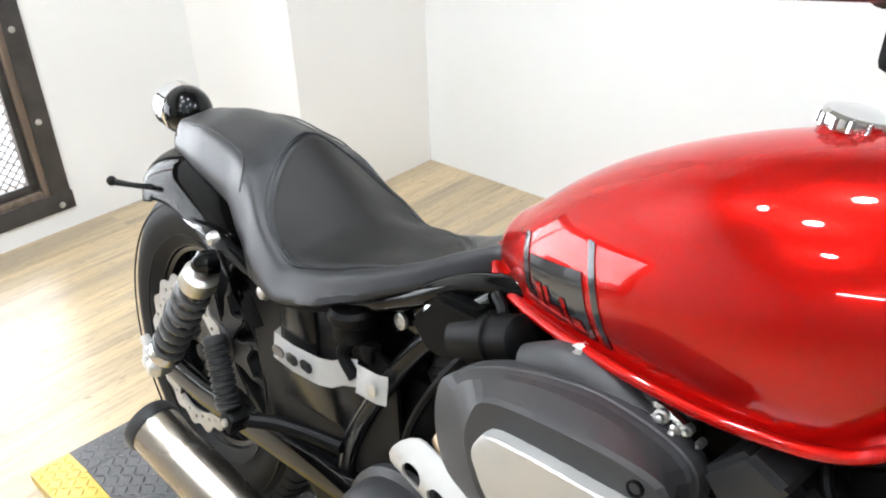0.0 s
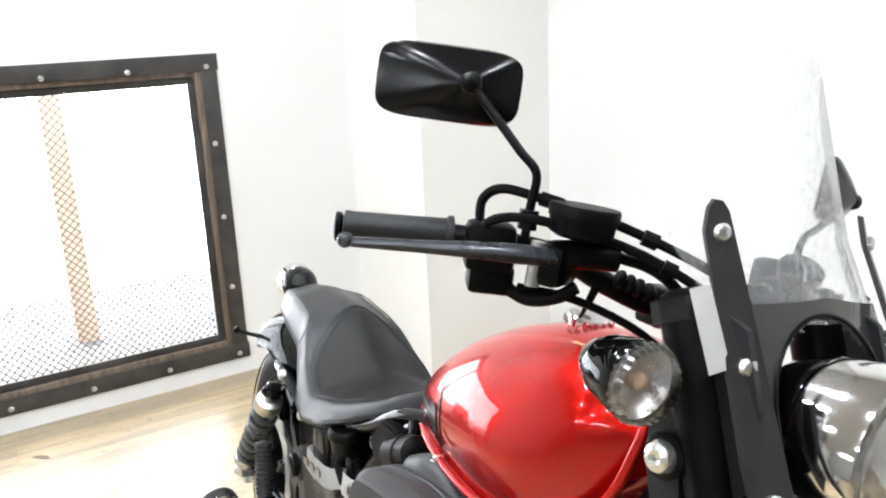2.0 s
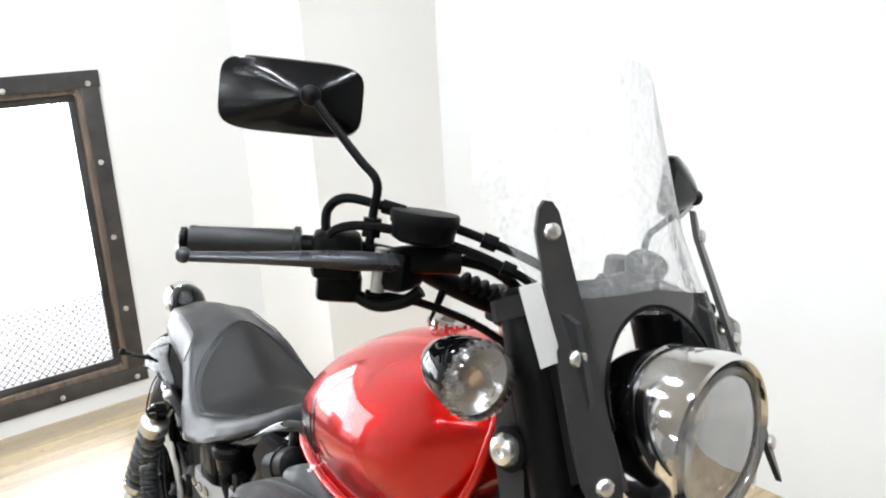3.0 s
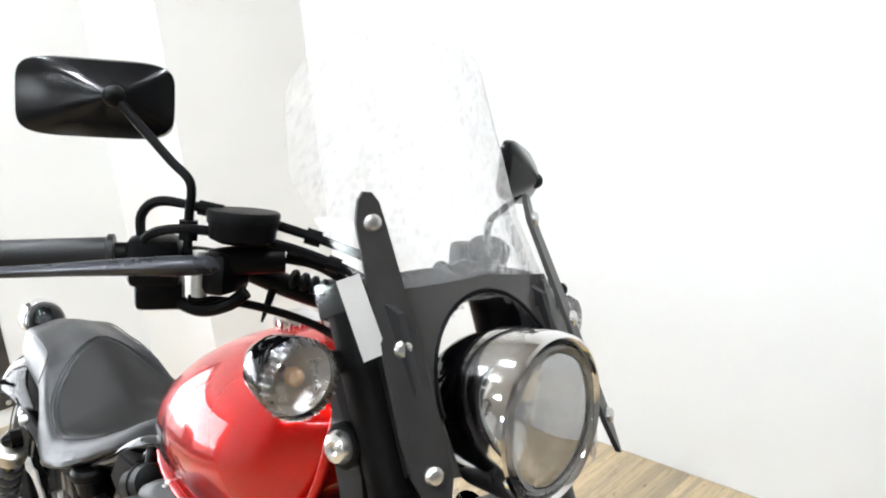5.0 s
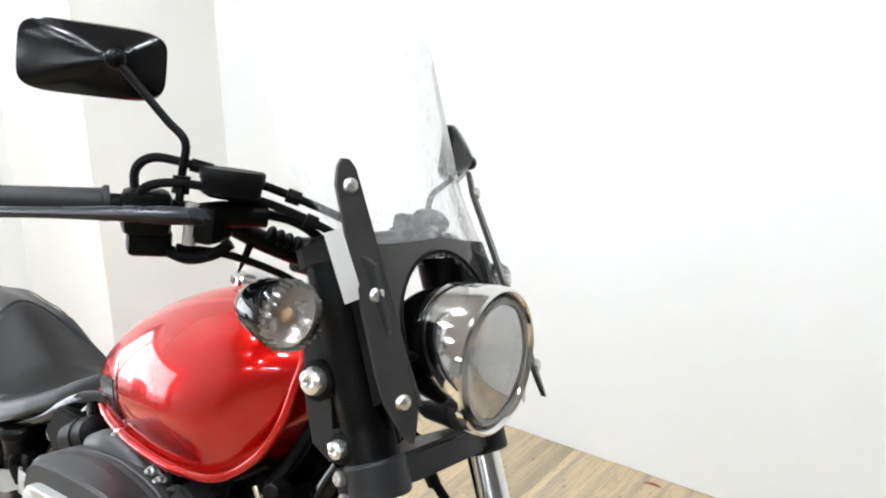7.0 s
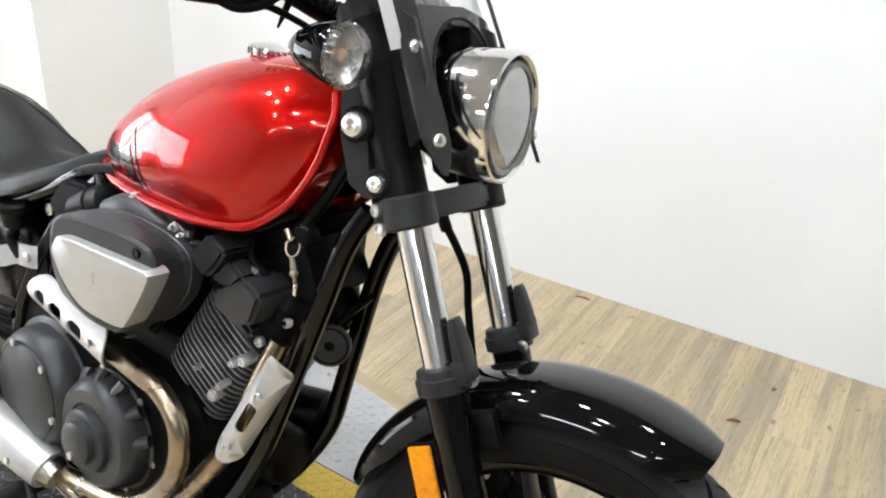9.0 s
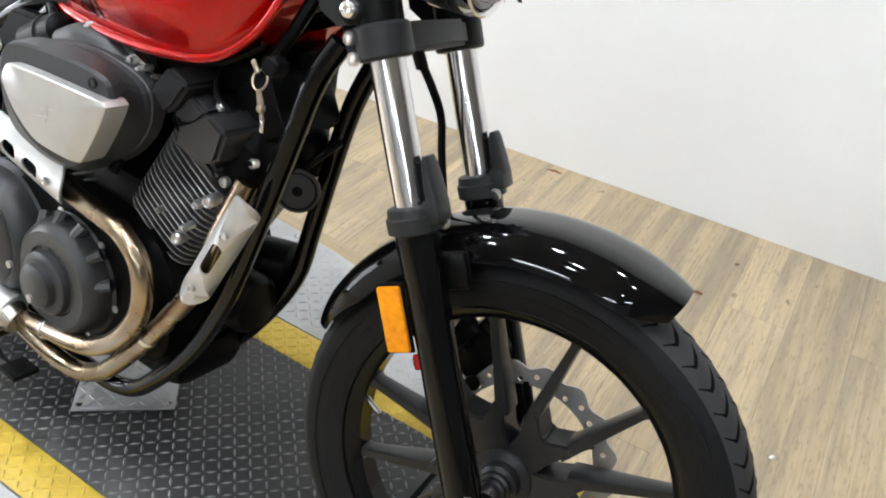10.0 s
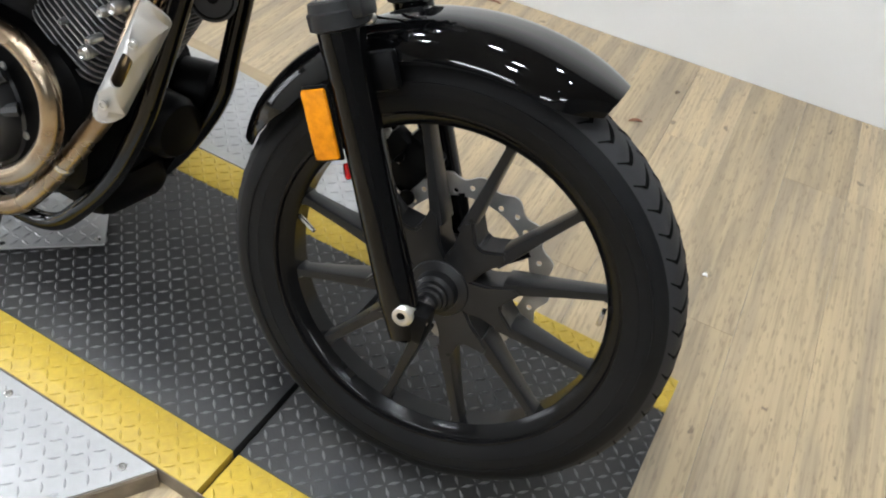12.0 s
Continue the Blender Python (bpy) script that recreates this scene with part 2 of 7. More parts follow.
M_REFL = mat("headlight_reflector", (0.93, 0.925, 0.91), 0.10, 1.0, scale=40, dark=(0.88, 0.87, 0.85), rough_var=0.03)
M_BEZEL = mat("polished_bezel", (0.86, 0.85, 0.84), 0.09, 1.0, scale=30, dark=(0.82, 0.81, 0.80), rough_var=0.03)
M_BULB = mat("pale_amber_glass", (0.62, 0.44, 0.30), 0.25, scale=60, dark=(0.60, 0.30, 0.10))
M_COVER = mat("engine_cover_coat", (0.022, 0.0222, 0.0234), 0.38, scale=12, dark=(0.019, 0.019, 0.020), bump=0.1, bump_scale=500, rough_var=0.06, spec=0.5)
M_AIR = mat("satin_grey_housing", (0.036, 0.0356, 0.0368), 0.46, scale=15, dark=(0.027, 0.0266, 0.0275), bump=0.12, bump_scale=700, rough_var=0.05, spec=0.45)
M_BOWL = mat("indicator_bowl_plating", (0.56, 0.54, 0.53), 0.28, 0.9, scale=60, dark=(0.44, 0.42, 0.41), rough_var=0.08)
# dark grey coat, lightened to carry the lit look of the front covers
M_ROCKER = mat("lit_rocker_grey", (0.022, 0.022, 0.0232), 0.38, scale=15, dark=(0.017, 0.017, 0.018), bump=0.12, bump_scale=600, rough_var=0.06, spec=0.5)
M_ALUM = mat("bright_aluminium", (0.78, 0.77, 0.75), 0.25, 0.9, scale=80, rough_var=0.06)
M_DKPLATE = mat("dark_anodised_strap", (0.020, 0.0185, 0.0178), 0.34, 0.0, scale=40, dark=(0.034, 0.031, 0.029), rough_var=0.06, spec=0.25)
M_GRIP = mat("grip_rubber", (0.014, 0.014, 0.0148), 0.38, scale=60, dark=(0.010, 0.010, 0.0106), bump=0.2, bump_scale=800, spec=0.35)
M_LEVER = mat("satin_lever", (0.055, 0.057, 0.065), 0.28, 0.5, scale=40, rough_var=0.06)
M_BLACKSAT = mat("mirror_shell_plastic", (0.003, 0.003, 0.0033), 0.20, scale=30, dark=(0.006, 0.006, 0.0065), rough_var=0.05, spec=0.25)
M_SMOKE = mat("smoked_acrylic", (0.085, 0.081, 0.078), 0.14, scale=60, dark=(0.095, 0.091, 0.088), coat=0.3)
M_VINYL2 = mat("seat_panel_vinyl", (0.011, 0.0105, 0.0102), 0.46, scale=6, dark=(0.015, 0.0143, 0.0138), mix=0.6, bump=0.3, bump_scale=1000, rough_var=0.05, spec=0.22)
M_BRIGHTCAP = mat("plated_spring_cap", (0.62, 0.60, 0.55), 0.3, 0.9, scale=30, rough_var=0.08)
M_COIL = mat("grey_spring_steel", (0.09, 0.09, 0.09), 0.30, 0.4, scale=30, dark=(0.05, 0.05, 0.05), rough_var=0.06)
M_MUFFLER = mat("brushed_muffler_steel", (0.46, 0.42, 0.37), 0.27, 1.0, scale=8, dark=(0.34, 0.30, 0.25), mix=0.6, rough_var=0.08)
M_FIN = mat("machined_fin_edge", (0.18, 0.18, 0.182), 0.34, 0.6, scale=26, dark=(0.02, 0.02, 0.021), mix=0.9, rough_var=0.1)
M_SCRAP = mat("dry_leaf", (0.22, 0.08, 0.04), 0.7, scale=60, dark=(0.12, 0.05, 0.03))
# diffuse white in the glass imitates reflected bright surroundings
M_GLASS = clear("headlight_glass", (0.96, 0.96, 0.95), 0.05, 0.03, veil=0.22)
M_LENS = clear("clear_indicator_lens", (0.88, 0.86, 0.84), 0.16, 0.15)
# diffuse white in the sheet imitates the glare across the screen
M_SCREEN = clear("glare_veiled_screen", (0.995, 0.996, 0.997), 0.015, 0.10, 1.2, veil=0.17)
M_WING = clear("hazed_screen_edge", (0.46, 0.46, 0.46), 0.02, 0.06, 1.12)


# ---------------------------------------------------------------- building helpers
def link_mesh(name, bm, material, sharp=35):
    me = bpy.data.meshes.new(name)
    bmesh.ops.recalc_face_normals(bm, faces=bm.faces)
    bm.to_mesh(me)
    bm.free()
    for p in me.polygons:
        p.use_smooth = True
    me.set_sharp_from_angle(angle=radians(sharp))
    me.materials.append(material)
    return me


def part(name, bm, material, parent, label="", sharp=35, front=False):
    """One mesh object under a thing or under a part. front: turned with the handlebar."""
    if front:
        bm.transform(STEER)
    ob = new(name, link_mesh(name, bm, material, sharp))
    ob.parent = parent
    if label:
        ob["label"] = label
    return ob


def thing(name, label, category, m=None, group="", kind=""):
    ob = new(name)
    ob.empty_display_size = 0.05
    if m is not None:
        ob.matrix_world = m
    return tagged(ob, label, category, group, kind)


def solid(name, bm, material, m=None, sharp=35, **tags):
    ob = new(name, link_mesh(name, bm, material, sharp))
    if m is not None:
        ob.matrix_world = m
    return tagged(ob, **tags)


def box(bm, c, s, m=None, bevel=0.0, seg=2):
    """A box with centre c and size s, its edges rounded."""
    r = bmesh.ops.create_cube(bm, size=1.0)
    vs = r["verts"]
    for v in vs:
        v.co = Vector((v.co.x * s[0], v.co.y * s[1], v.co.z * s[2]))
    if bevel:
        es = list({e for v in vs for e in v.link_edges})
        g = bmesh.ops.bevel(bm, geom=es, offset=bevel, segments=seg, profile=0.5, affect="EDGES")
        vs = list({v for f in g["faces"] for v in f.verts} | {v for v in vs if v.is_valid})
    t = Matrix.Translation(c) @ (m or Matrix())
    for v in vs:
        v.co = t @ v.co
    return vs


def basis(d, up=(0, 0, 1)):
    """Two directions square to d."""
    d = Vector(d).normalized()
    u = Vector(up)
    if abs(d.dot(u)) > 0.97:
        u = Vector((1, 0, 0))
    a = d.cross(u).normalized()
    return a, a.cross(d).normalized()


def ring(bm, c, a, b, ra, rb, n, power=2.0):
    """A ring of n vertices, an ellipse or a rounded rectangle (power above 2)."""
    out = []
    for i in range(n):
        t = 2 * math.pi * i / n
        x, y = math.cos(t), math.sin(t)
        if power != 2.0:
            x, y = math.copysign(abs(x) ** (2 / power), x), math.copysign(abs(y) ** (2 / power), y)
        out.append(bm.verts.new(Vector(c) + Vector(a) * (ra * x) + Vector(b) * (rb * y)))
    return out


def skin(bm, rings, cap0=True, cap1=True, closed=False):
    n = len(rings[0])
    pairs = list(zip(rings, rings[1:])) + ([(rings[-1], rings[0])] if closed else [])
    for p, q in pairs:
        for i in range(n):
            bm.faces.new((p[i], p[(i + 1) % n], q[(i + 1) % n], q[i]))
    if not closed:
        if cap0:
            bm.faces.new(list(reversed(rings[0])))
        if cap1:
            bm.faces.new(rings[-1])


def spline(points, per=6):
    """A smooth line through the points."""
    ps = [Vector(p) for p in points]
    if len(ps) < 3:
        return ps
    ps = [2 * ps[0] - ps[1]] + ps + [2 * ps[-1] - ps[-2]]
    out = []
    for i in range(1, len(ps) - 2):
        p0, p1, p2, p3 = ps[i - 1:i + 3]
        for k in range(per):
            t = k / per
            out.append(0.5 * (2 * p1 + (p2 - p0) * t + (2 * p0 - 5 * p1 + 4 * p2 - p3) * t * t + (3 * p1 - p0 - 3 * p2 + p3) * t ** 3))
    out.append(ps[-2])
    return out


def tube(bm, points, r, n=10, per=6, smooth=True, flat=1.0, caps=True):
    """A round bar along the points; r is one radius or one for each point."""
    path = spline(points, per) if smooth else [Vector(p) for p in points]
    k = len(path)
    if isinstance(r, (list, tuple)):
        rs = [float(np.interp(i / (k - 1), np.linspace(0, 1, len(r)), r)) for i in range(k)]
    else:
        rs = [r] * k
    rings, a = [], None
    for i, p in enumerate(path):
        d = (path[min(i + 1, k - 1)] - path[max(i - 1, 0)]).normalized()
        if a is None:
            a, b = basis(d)
        else:
            a = (a - d * a.dot(d)).normalized()
            b = a.cross(d).normalized()
        rings.append(ring(bm, p, a, b, rs[i], rs[i] * flat, n))
    skin(bm, rings, caps, caps)


def rod(bm, p, q, r, r2=None, n=16):
    """A straight round bar or cone from p to q."""
    a, b = basis(Vector(q) - Vector(p))
    skin(bm, [ring(bm, p, a, b, r, r, n), ring(bm, q, a, b, r2 if r2 is not None else r, r2 if r2 is not None else r, n)])


def lathe(bm, c, d, profile, n=32, closed=False, cap0=True, cap1=True):
    """Turns a profile of (along, radius) about the axis d through c."""
    d = Vector(d).normalized()
    a, b = basis(d)
    rings = [ring(bm, Vector(c) + d * s, a, b, max(r, 1e-4), max(r, 1e-4), n) for s, r in profile]
    skin(bm, rings, cap0, cap1, closed=closed)


def extrude_shape(bm, outline, thick, m, bevel=0.0, holes=()):
    """A plate: an outline of (x, y) with holes, thick along z, placed by m."""
    vs = [bm.verts.new((x, y, 0)) for x, y in outline]
    es = [bm.edges.new((vs[i], vs[(i + 1) % len(vs)])) for i in range(len(vs))]
    for h in holes:
        hv = [bm.verts.new((x, y, 0)) for x, y in h]
        es += [bm.edges.new((hv[i], hv[(i + 1) % len(hv)])) for i in range(len(hv))]
        vs += hv
    r = bmesh.ops.triangle_fill(bm, use_beauty=True, use_dissolve=False, edges=es)
    fs = [g for g in r["geom"] if isinstance(g, bmesh.types.BMFace)]
    r = bmesh.ops.extrude_face_region(bm, geom=fs)
    top = [g for g in r["geom"] if isinstance(g, bmesh.types.BMVert)]
    for v in top:
        v.co.z += thick
    every = vs + top
    for v in every:
        v.co = m @ v.co
    return every


def circle2(cx, cy, r, n=16, ry=None, turn=0.0):
    return [(cx + r * math.cos(2 * math.pi * i / n) * math.cos(turn) - (ry or r) * math.sin(2 * math.pi * i / n) * math.sin(turn),
             cy + r * math.cos(2 * math.pi * i / n) * math.sin(turn) + (ry or r) * math.sin(2 * math.pi * i / n) * math.cos(turn)) for i in range(n)]


def slot2(x0, y0, x1, y1, r, n=8):
    """A slot with round ends, from one centre to the other."""
    a = math.atan2(y1 - y0, x1 - x0)
    out = [(x1 + r * math.cos(a - math.pi / 2 + math.pi * i / n), y1 + r * math.sin(a - math.pi / 2 + math.pi * i / n)) for i in range(n + 1)]
    out += [(x0 + r * math.cos(a + math.pi / 2 + math.pi * i / n), y0 + r * math.sin(a + math.pi / 2 + math.pi * i / n)) for i in range(n + 1)]
    return out


def frame3(origin, x, y):
    """A matrix with its x and y along the given directions."""
    x = Vector(x).normalized()
    z = x.cross(Vector(y)).normalized()
    y = z.cross(x)
    m = Matrix((x, y, z)).transposed().to_4x4()
    m.translation = origin
    return m


# ---------------------------------------------------------------- room
FLOOR_Z = -0.04
ROOM = pose(-2.485, 1.345, FLOOR_Z, 0, 0, 5.0)   # corner of the column on the back wall; x along that wall, y out of the room
WALL_H = 2.9
X_WIN, X_END, Y_END = -0.56, 7.0, -8.5
WALL_Y = 0.034


def build_room():
    bm = bmesh.new()
    box(bm, ((X_WIN + X_END) / 2, WALL_Y + 0.06, WALL_H / 2), (X_END - X_WIN + 0.24, 0.12, WALL_H))
    solid("wall_back", bm, M_WALL, ROOM, label="plain white painted showroom wall", category="wall", kind="structure")
    # wall with the meshed opening, made of four pieces round it
    y0, y1, z0, z1 = WIN_Y0, WIN_Y1, WIN_Z0, WIN_Z1
    bm = bmesh.new()
    x = X_WIN - 0.075
    box(bm, (x, (Y_END + y0) / 2, WALL_H / 2), (0.15, y0 - Y_END, WALL_H))
    box(bm, (x, (y1 + WALL_Y) / 2, WALL_H / 2), (0.15, WALL_Y - y1, WALL_H))
    box(bm, (x, (y0 + y1) / 2, z0 / 2), (0.15, y1 - y0, z0))
    box(bm, (x, (y0 + y1) / 2, (z1 + WALL_H) / 2), (0.15, y1 - y0, WALL_H - z1))
    solid("wall_window", bm, M_WALL, ROOM, label="white painted wall with a meshed opening", category="wall", kind="structure")
    bm = bmesh.new()
    box(bm, (X_WIN / 2 + 0.0, (WALL_Y - 0.539) / 2, WALL_H / 2), (-X_WIN - 0.002, 0.538 + WALL_Y, WALL_H - 0.002))
    solid("wall_column", bm, M_COLUMN, ROOM, label="boxed-in corner column painted cream white", category="column", kind="structure")
    # unseen side wall, added to close the room and tone the reflections
    bm = bmesh.new()
    box(bm, (X_END + 0.06, Y_END / 2, WALL_H / 2), (0.12, -Y_END, WALL_H))
    solid("wall_side", bm, M_PALE, ROOM, label="plain grey closing wall, unseen, toned for reflections", category="wall", kind="structure")
    # wall behind the walk, unseen; its grey sets fill and reflections
    bm = bmesh.new()
    box(bm, ((X_WIN + X_END) / 2, Y_END - 0.06, WALL_H / 2), (X_END - X_WIN + 0.24, 0.12, WALL_H))
    solid("wall_front", bm, M_DIM, ROOM, label="plain mid grey closing wall, unseen, toned for reflections", category="wall", kind="structure")
    bm = bmesh.new()
    box(bm, ((X_WIN + X_END) / 2, Y_END / 2, WALL_H + 0.06), (X_END - X_WIN + 0.3, -Y_END + 0.3, 0.12))
    solid("ceiling", bm, M_OVERHEAD, ROOM, label="flat pale grey painted ceiling", category="ceiling", kind="structure")


WIN_Y0, WIN_Y1, WIN_Z0, WIN_Z1 = -3.2, -1.12, 0.12, 1.20
build_room()

# ---------------------------------------------------------------- ceiling lamps
def ceiling_spot(x, y):
    t = thing("ceiling_lamp", "round white recessed ceiling lamp, lit", "ceiling lamp", ROOM @ pose(x, y, WALL_H), group="ceiling lamps")
    bm = bmesh.new()
    lathe(bm, (0, 0, 0), (0, 0, -1), [(0.0, 0.11), (0.012, 0.11), (0.016, 0.10), (0.016, 0.085), (0.004, 0.08)], 32)
    part("trim_ring", bm, M_CEIL, t)
    bm = bmesh.new()
    lathe(bm, (0, 0, -0.006), (0, 0, -1), [(0.0, 0.078), (0.006, 0.07), (0.010, 0.04)], 32)
    part("diffuser", bm, M_SPOT, t)
    return t


def tube_fitting(x, y, turn):
    t = thing("ceiling_light", "white three-tube ceiling light, lit", "ceiling light", ROOM @ pose(x, y, WALL_H, 0, 0, turn), group="ceiling lights")
    bm = bmesh.new()
    box(bm, (0, 0, -0.03), (1.22, 0.40, 0.06), bevel=0.008)
    part("frame", bm, M_CEIL, t)
    for k in (-1, 0, 1):
        bm = bmesh.new()
        rod(bm, (-0.57, 0.12 * k, -0.085), (0.57, 0.12 * k, -0.085), 0.016)
        part("tube", bm, M_LAMP, t)
    return t


for lx, ly in ((0.15, -1.9), (0.70, -2.35), (0.75, -3.6), (1.0, -1.5), (1.9, -2.0), (2.2, -3.1), (2.8, -1.0), (3.4, -1.9), (2.0, -4.6), (3.6, -4.8)):
    ceiling_spot(lx, ly)
for lx, ly, lt in ((1.2, -7.0, 0), (3.2, -7.5, 0), (5.4, -6.8, 0)):
    tube_fitting(lx, ly, lt)

# bright daylight beyond the openings
bm = bmesh.new()
box(bm, (X_WIN - 1.6, -2.2, 1.2), (0.02, 4.5, 3.4))
solid("backdrop", bm, M_YARD, ROOM, label="plain bright daylight beyond the meshed opening", category="backdrop", kind="structure")

# ---------------------------------------------------------------- meshed opening in the side wall
def mesh_window():
    w = thing("window_1", "opening framed in black steel channel, covered with expanded metal mesh", "window", ROOM @ pose(X_WIN, 0, 0), kind="structure")
    y0, y1, z0, z1 = WIN_Y0, WIN_Y1, WIN_Z0, WIN_Z1
    f = 0.030
    # flat steel flange on the wall
    for c, s in (((0.004, (y0 + y1) / 2, z0 - f + 0.006), (0.008, y1 - y0 + 4 * f, 2 * f)), ((0.004, (y0 + y1) / 2, z1 + f - 0.006), (0.008, y1 - y0 + 4 * f, 2 * f)),
                 ((0.0043, y1 + f - 0.006, (z0 + z1) / 2), (0.008, 2 * f, z1 - z0 - 0.01)), ((0.0043, y0 - f + 0.006, (z0 + z1) / 2), (0.008, 2 * f, z1 - z0 - 0.01))):
        bm = bmesh.new()
        box(bm, c, s, bevel=0.002)
        part("flange", bm, M_CHANNEL, w, "black painted steel flange")
    # boards lining the opening
    for c, s in (((-0.07, y1 - 0.012, (z0 + z1) / 2), (0.13, 0.024, z1 - z0)), ((-0.07, (y0 + y1) / 2, z0 + 0.012), (0.13, y1 - y0 - 0.05, 0.024)), ((-0.07, (y0 + y1) / 2, z1 - 0.012), (0.13, y1 - y0 - 0.05, 0.024)),
                 ((-0.07, y0 + 0.012, (z0 + z1) / 2), (0.13, 0.024, z1 - z0))):
        bm = bmesh.new()
        box(bm, c, s, bevel=0.002)
        part("jamb_board", bm, M_DARKWOOD, w, "weathered brown wooden lining board")
    # inner bars that clamp the mesh
    for c, s in (((-0.028, y1 - 0.038, (z0 + z1) / 2), (0.012, 0.026, z1 - z0 - 0.06)), ((-0.028, (y0 + y1) / 2, z0 + 0.038), (0.012, y1 - y0 - 0.06, 0.028)), ((-0.028, (y0 + y1) / 2, z1 - 0.038), (0.012, y1 - y0 - 0.06, 0.028))):
        bm = bmesh.new()
        box(bm, c, s, bevel=0.002)
        part("clamp_bar", bm, M_CHANNEL, w)
    # expanded metal: zigzag strands that touch at their knees
    bm = bmesh.new()
    py, pz, x = 0.0285, 0.0145, -0.036
    rows = int((z1 - z0 - 0.05) / pz)
    cols = int((y1 - y0 - 0.05) / py) * 2
    for k in range(rows):
        zc = z0 + 0.025 + (k + 0.5) * pz
        last = None
        for i in range(cols + 1):
            y = y0 + 0.025 + i * py / 2
            z = zc + (0.44 if (i + k) % 2 else -0.44) * pz
            now = [bm.verts.new((x + dx, y, z + dz)) for dx, dz in ((-0.0014, 0.0023), (0.0014, 0.0023), (0.0014, -0.0023), (-0.0014, -0.0023))]
            if last:
                for j in range(4):
                    bm.faces.new((last[j], last[(j + 1) % 4], now[(j + 1) % 4], now[j]))
            last = now
    me = bpy.data.meshes.new("expanded_mesh")
    bm.to_mesh(me)
    bm.free()
    me.materials.append(M_MESH)
    ob = new("expanded_mesh", me)
    ob.parent = w
    tagged(ob, label="dark expanded metal mesh", kind="stuff")
    # bolts along the flange
    bm = bmesh.new()
    lathe(bm, (0.008, 0, 0), (1, 0, 0), [(0, 0.010), (0.003, 0.010), (0.006, 0.007), (0.007, 0.003)], 10)
    bolt = link_mesh("bolt", bm, M_BOLT)
    places = [(-1.103, 0.087 + 0.0 + k * 0.2805) for k in range(5)] + [(-1.103 - 0.275 * k, z) for k in range(1, 8) for z in (0.089, 1.207)]
    for y, z in places:
        o = new("bolt", bolt)
        o.parent = w
        o.location = (0, y, z)
    # timber stud and a dark case seen behind the mesh
    bm = bmesh.new()
    box(bm, (-0.80, -1.555, 0.90), (0.09, 0.090, 1.80), bevel=0.004)
    solid("timber_stud", bm, M_STUDWOOD, ROOM @ pose(X_WIN, 0, 0), label="upright pine stud behind the mesh", category="stud")
    bm = bmesh.new()
    box(bm, (-0.45, -2.28, 0.20), (0.35, 0.42, 0.40), bevel=0.01)
    solid("storage_case", bm, M_PLASTIC, ROOM @ pose(X_WIN, 0, 0), label="dark case standing outside behind the mesh", category="case")
    bm = bmesh.new()
    box(bm, (-0.80, -2.2, -0.02), (1.5, 4.0, 0.04))
    solid("ground", bm, M_CONCRETE, ROOM @ pose(X_WIN, 0, 0), label="pale concrete ground outside the opening", category="ground", kind="structure")


mesh_window()


# ---------------------------------------------------------------- low lift table with tread plate
LIFT = pose(0, 0.093, 0, 0, 0, 2.4)
LIFT_L0, LIFT_L1, LIFT_W = -1.88, 0.335, 0.308


def studs(bm, x0, x1, y0, y1, z, inside=None, p=0.0190, turn=45):
    """Raised lozenges of tread plate, laid crosswise in turn."""
    c, s = math.cos(radians(turn)), math.sin(radians(turn))
    i = 0
    y = y0 + p * 0.4
    while y < y1:
        x = x0 + p * 0.4
        j = 0
        while x < x1:
            if inside is None or inside(x, y):
                a, b = (c, s) if (i + j) % 2 else (c, -s)
                l, w, h = 0.0104, 0.0027, 0.0020
                q = [bm.verts.new((x + a * u - b * v, y + b * u + a * v, z + hh)) for u, v, hh in ((-l, 0, 0), (0, -w, 0), (l, 0, 0), (0, w, 0), (-l * 0.45, 0, h), (l * 0.45, 0, h))]
                for f in ((0, 1, 4), (1, 5, 4), (1, 2, 5), (2, 3, 5), (3, 4, 5), (3, 0, 4)):
                    bm.faces.new([q[n] for n in f])
            x += p
            j += 1
        y += p
        i += 1


def stuff_part(name, bm, material, parent):
    me = bpy.data.meshes.new(name)
    bm.to_mesh(me)
    bm.free()
    me.materials.append(material)
    ob = new(name, me)
    ob.parent = parent
    return tagged(ob, kind="stuff")


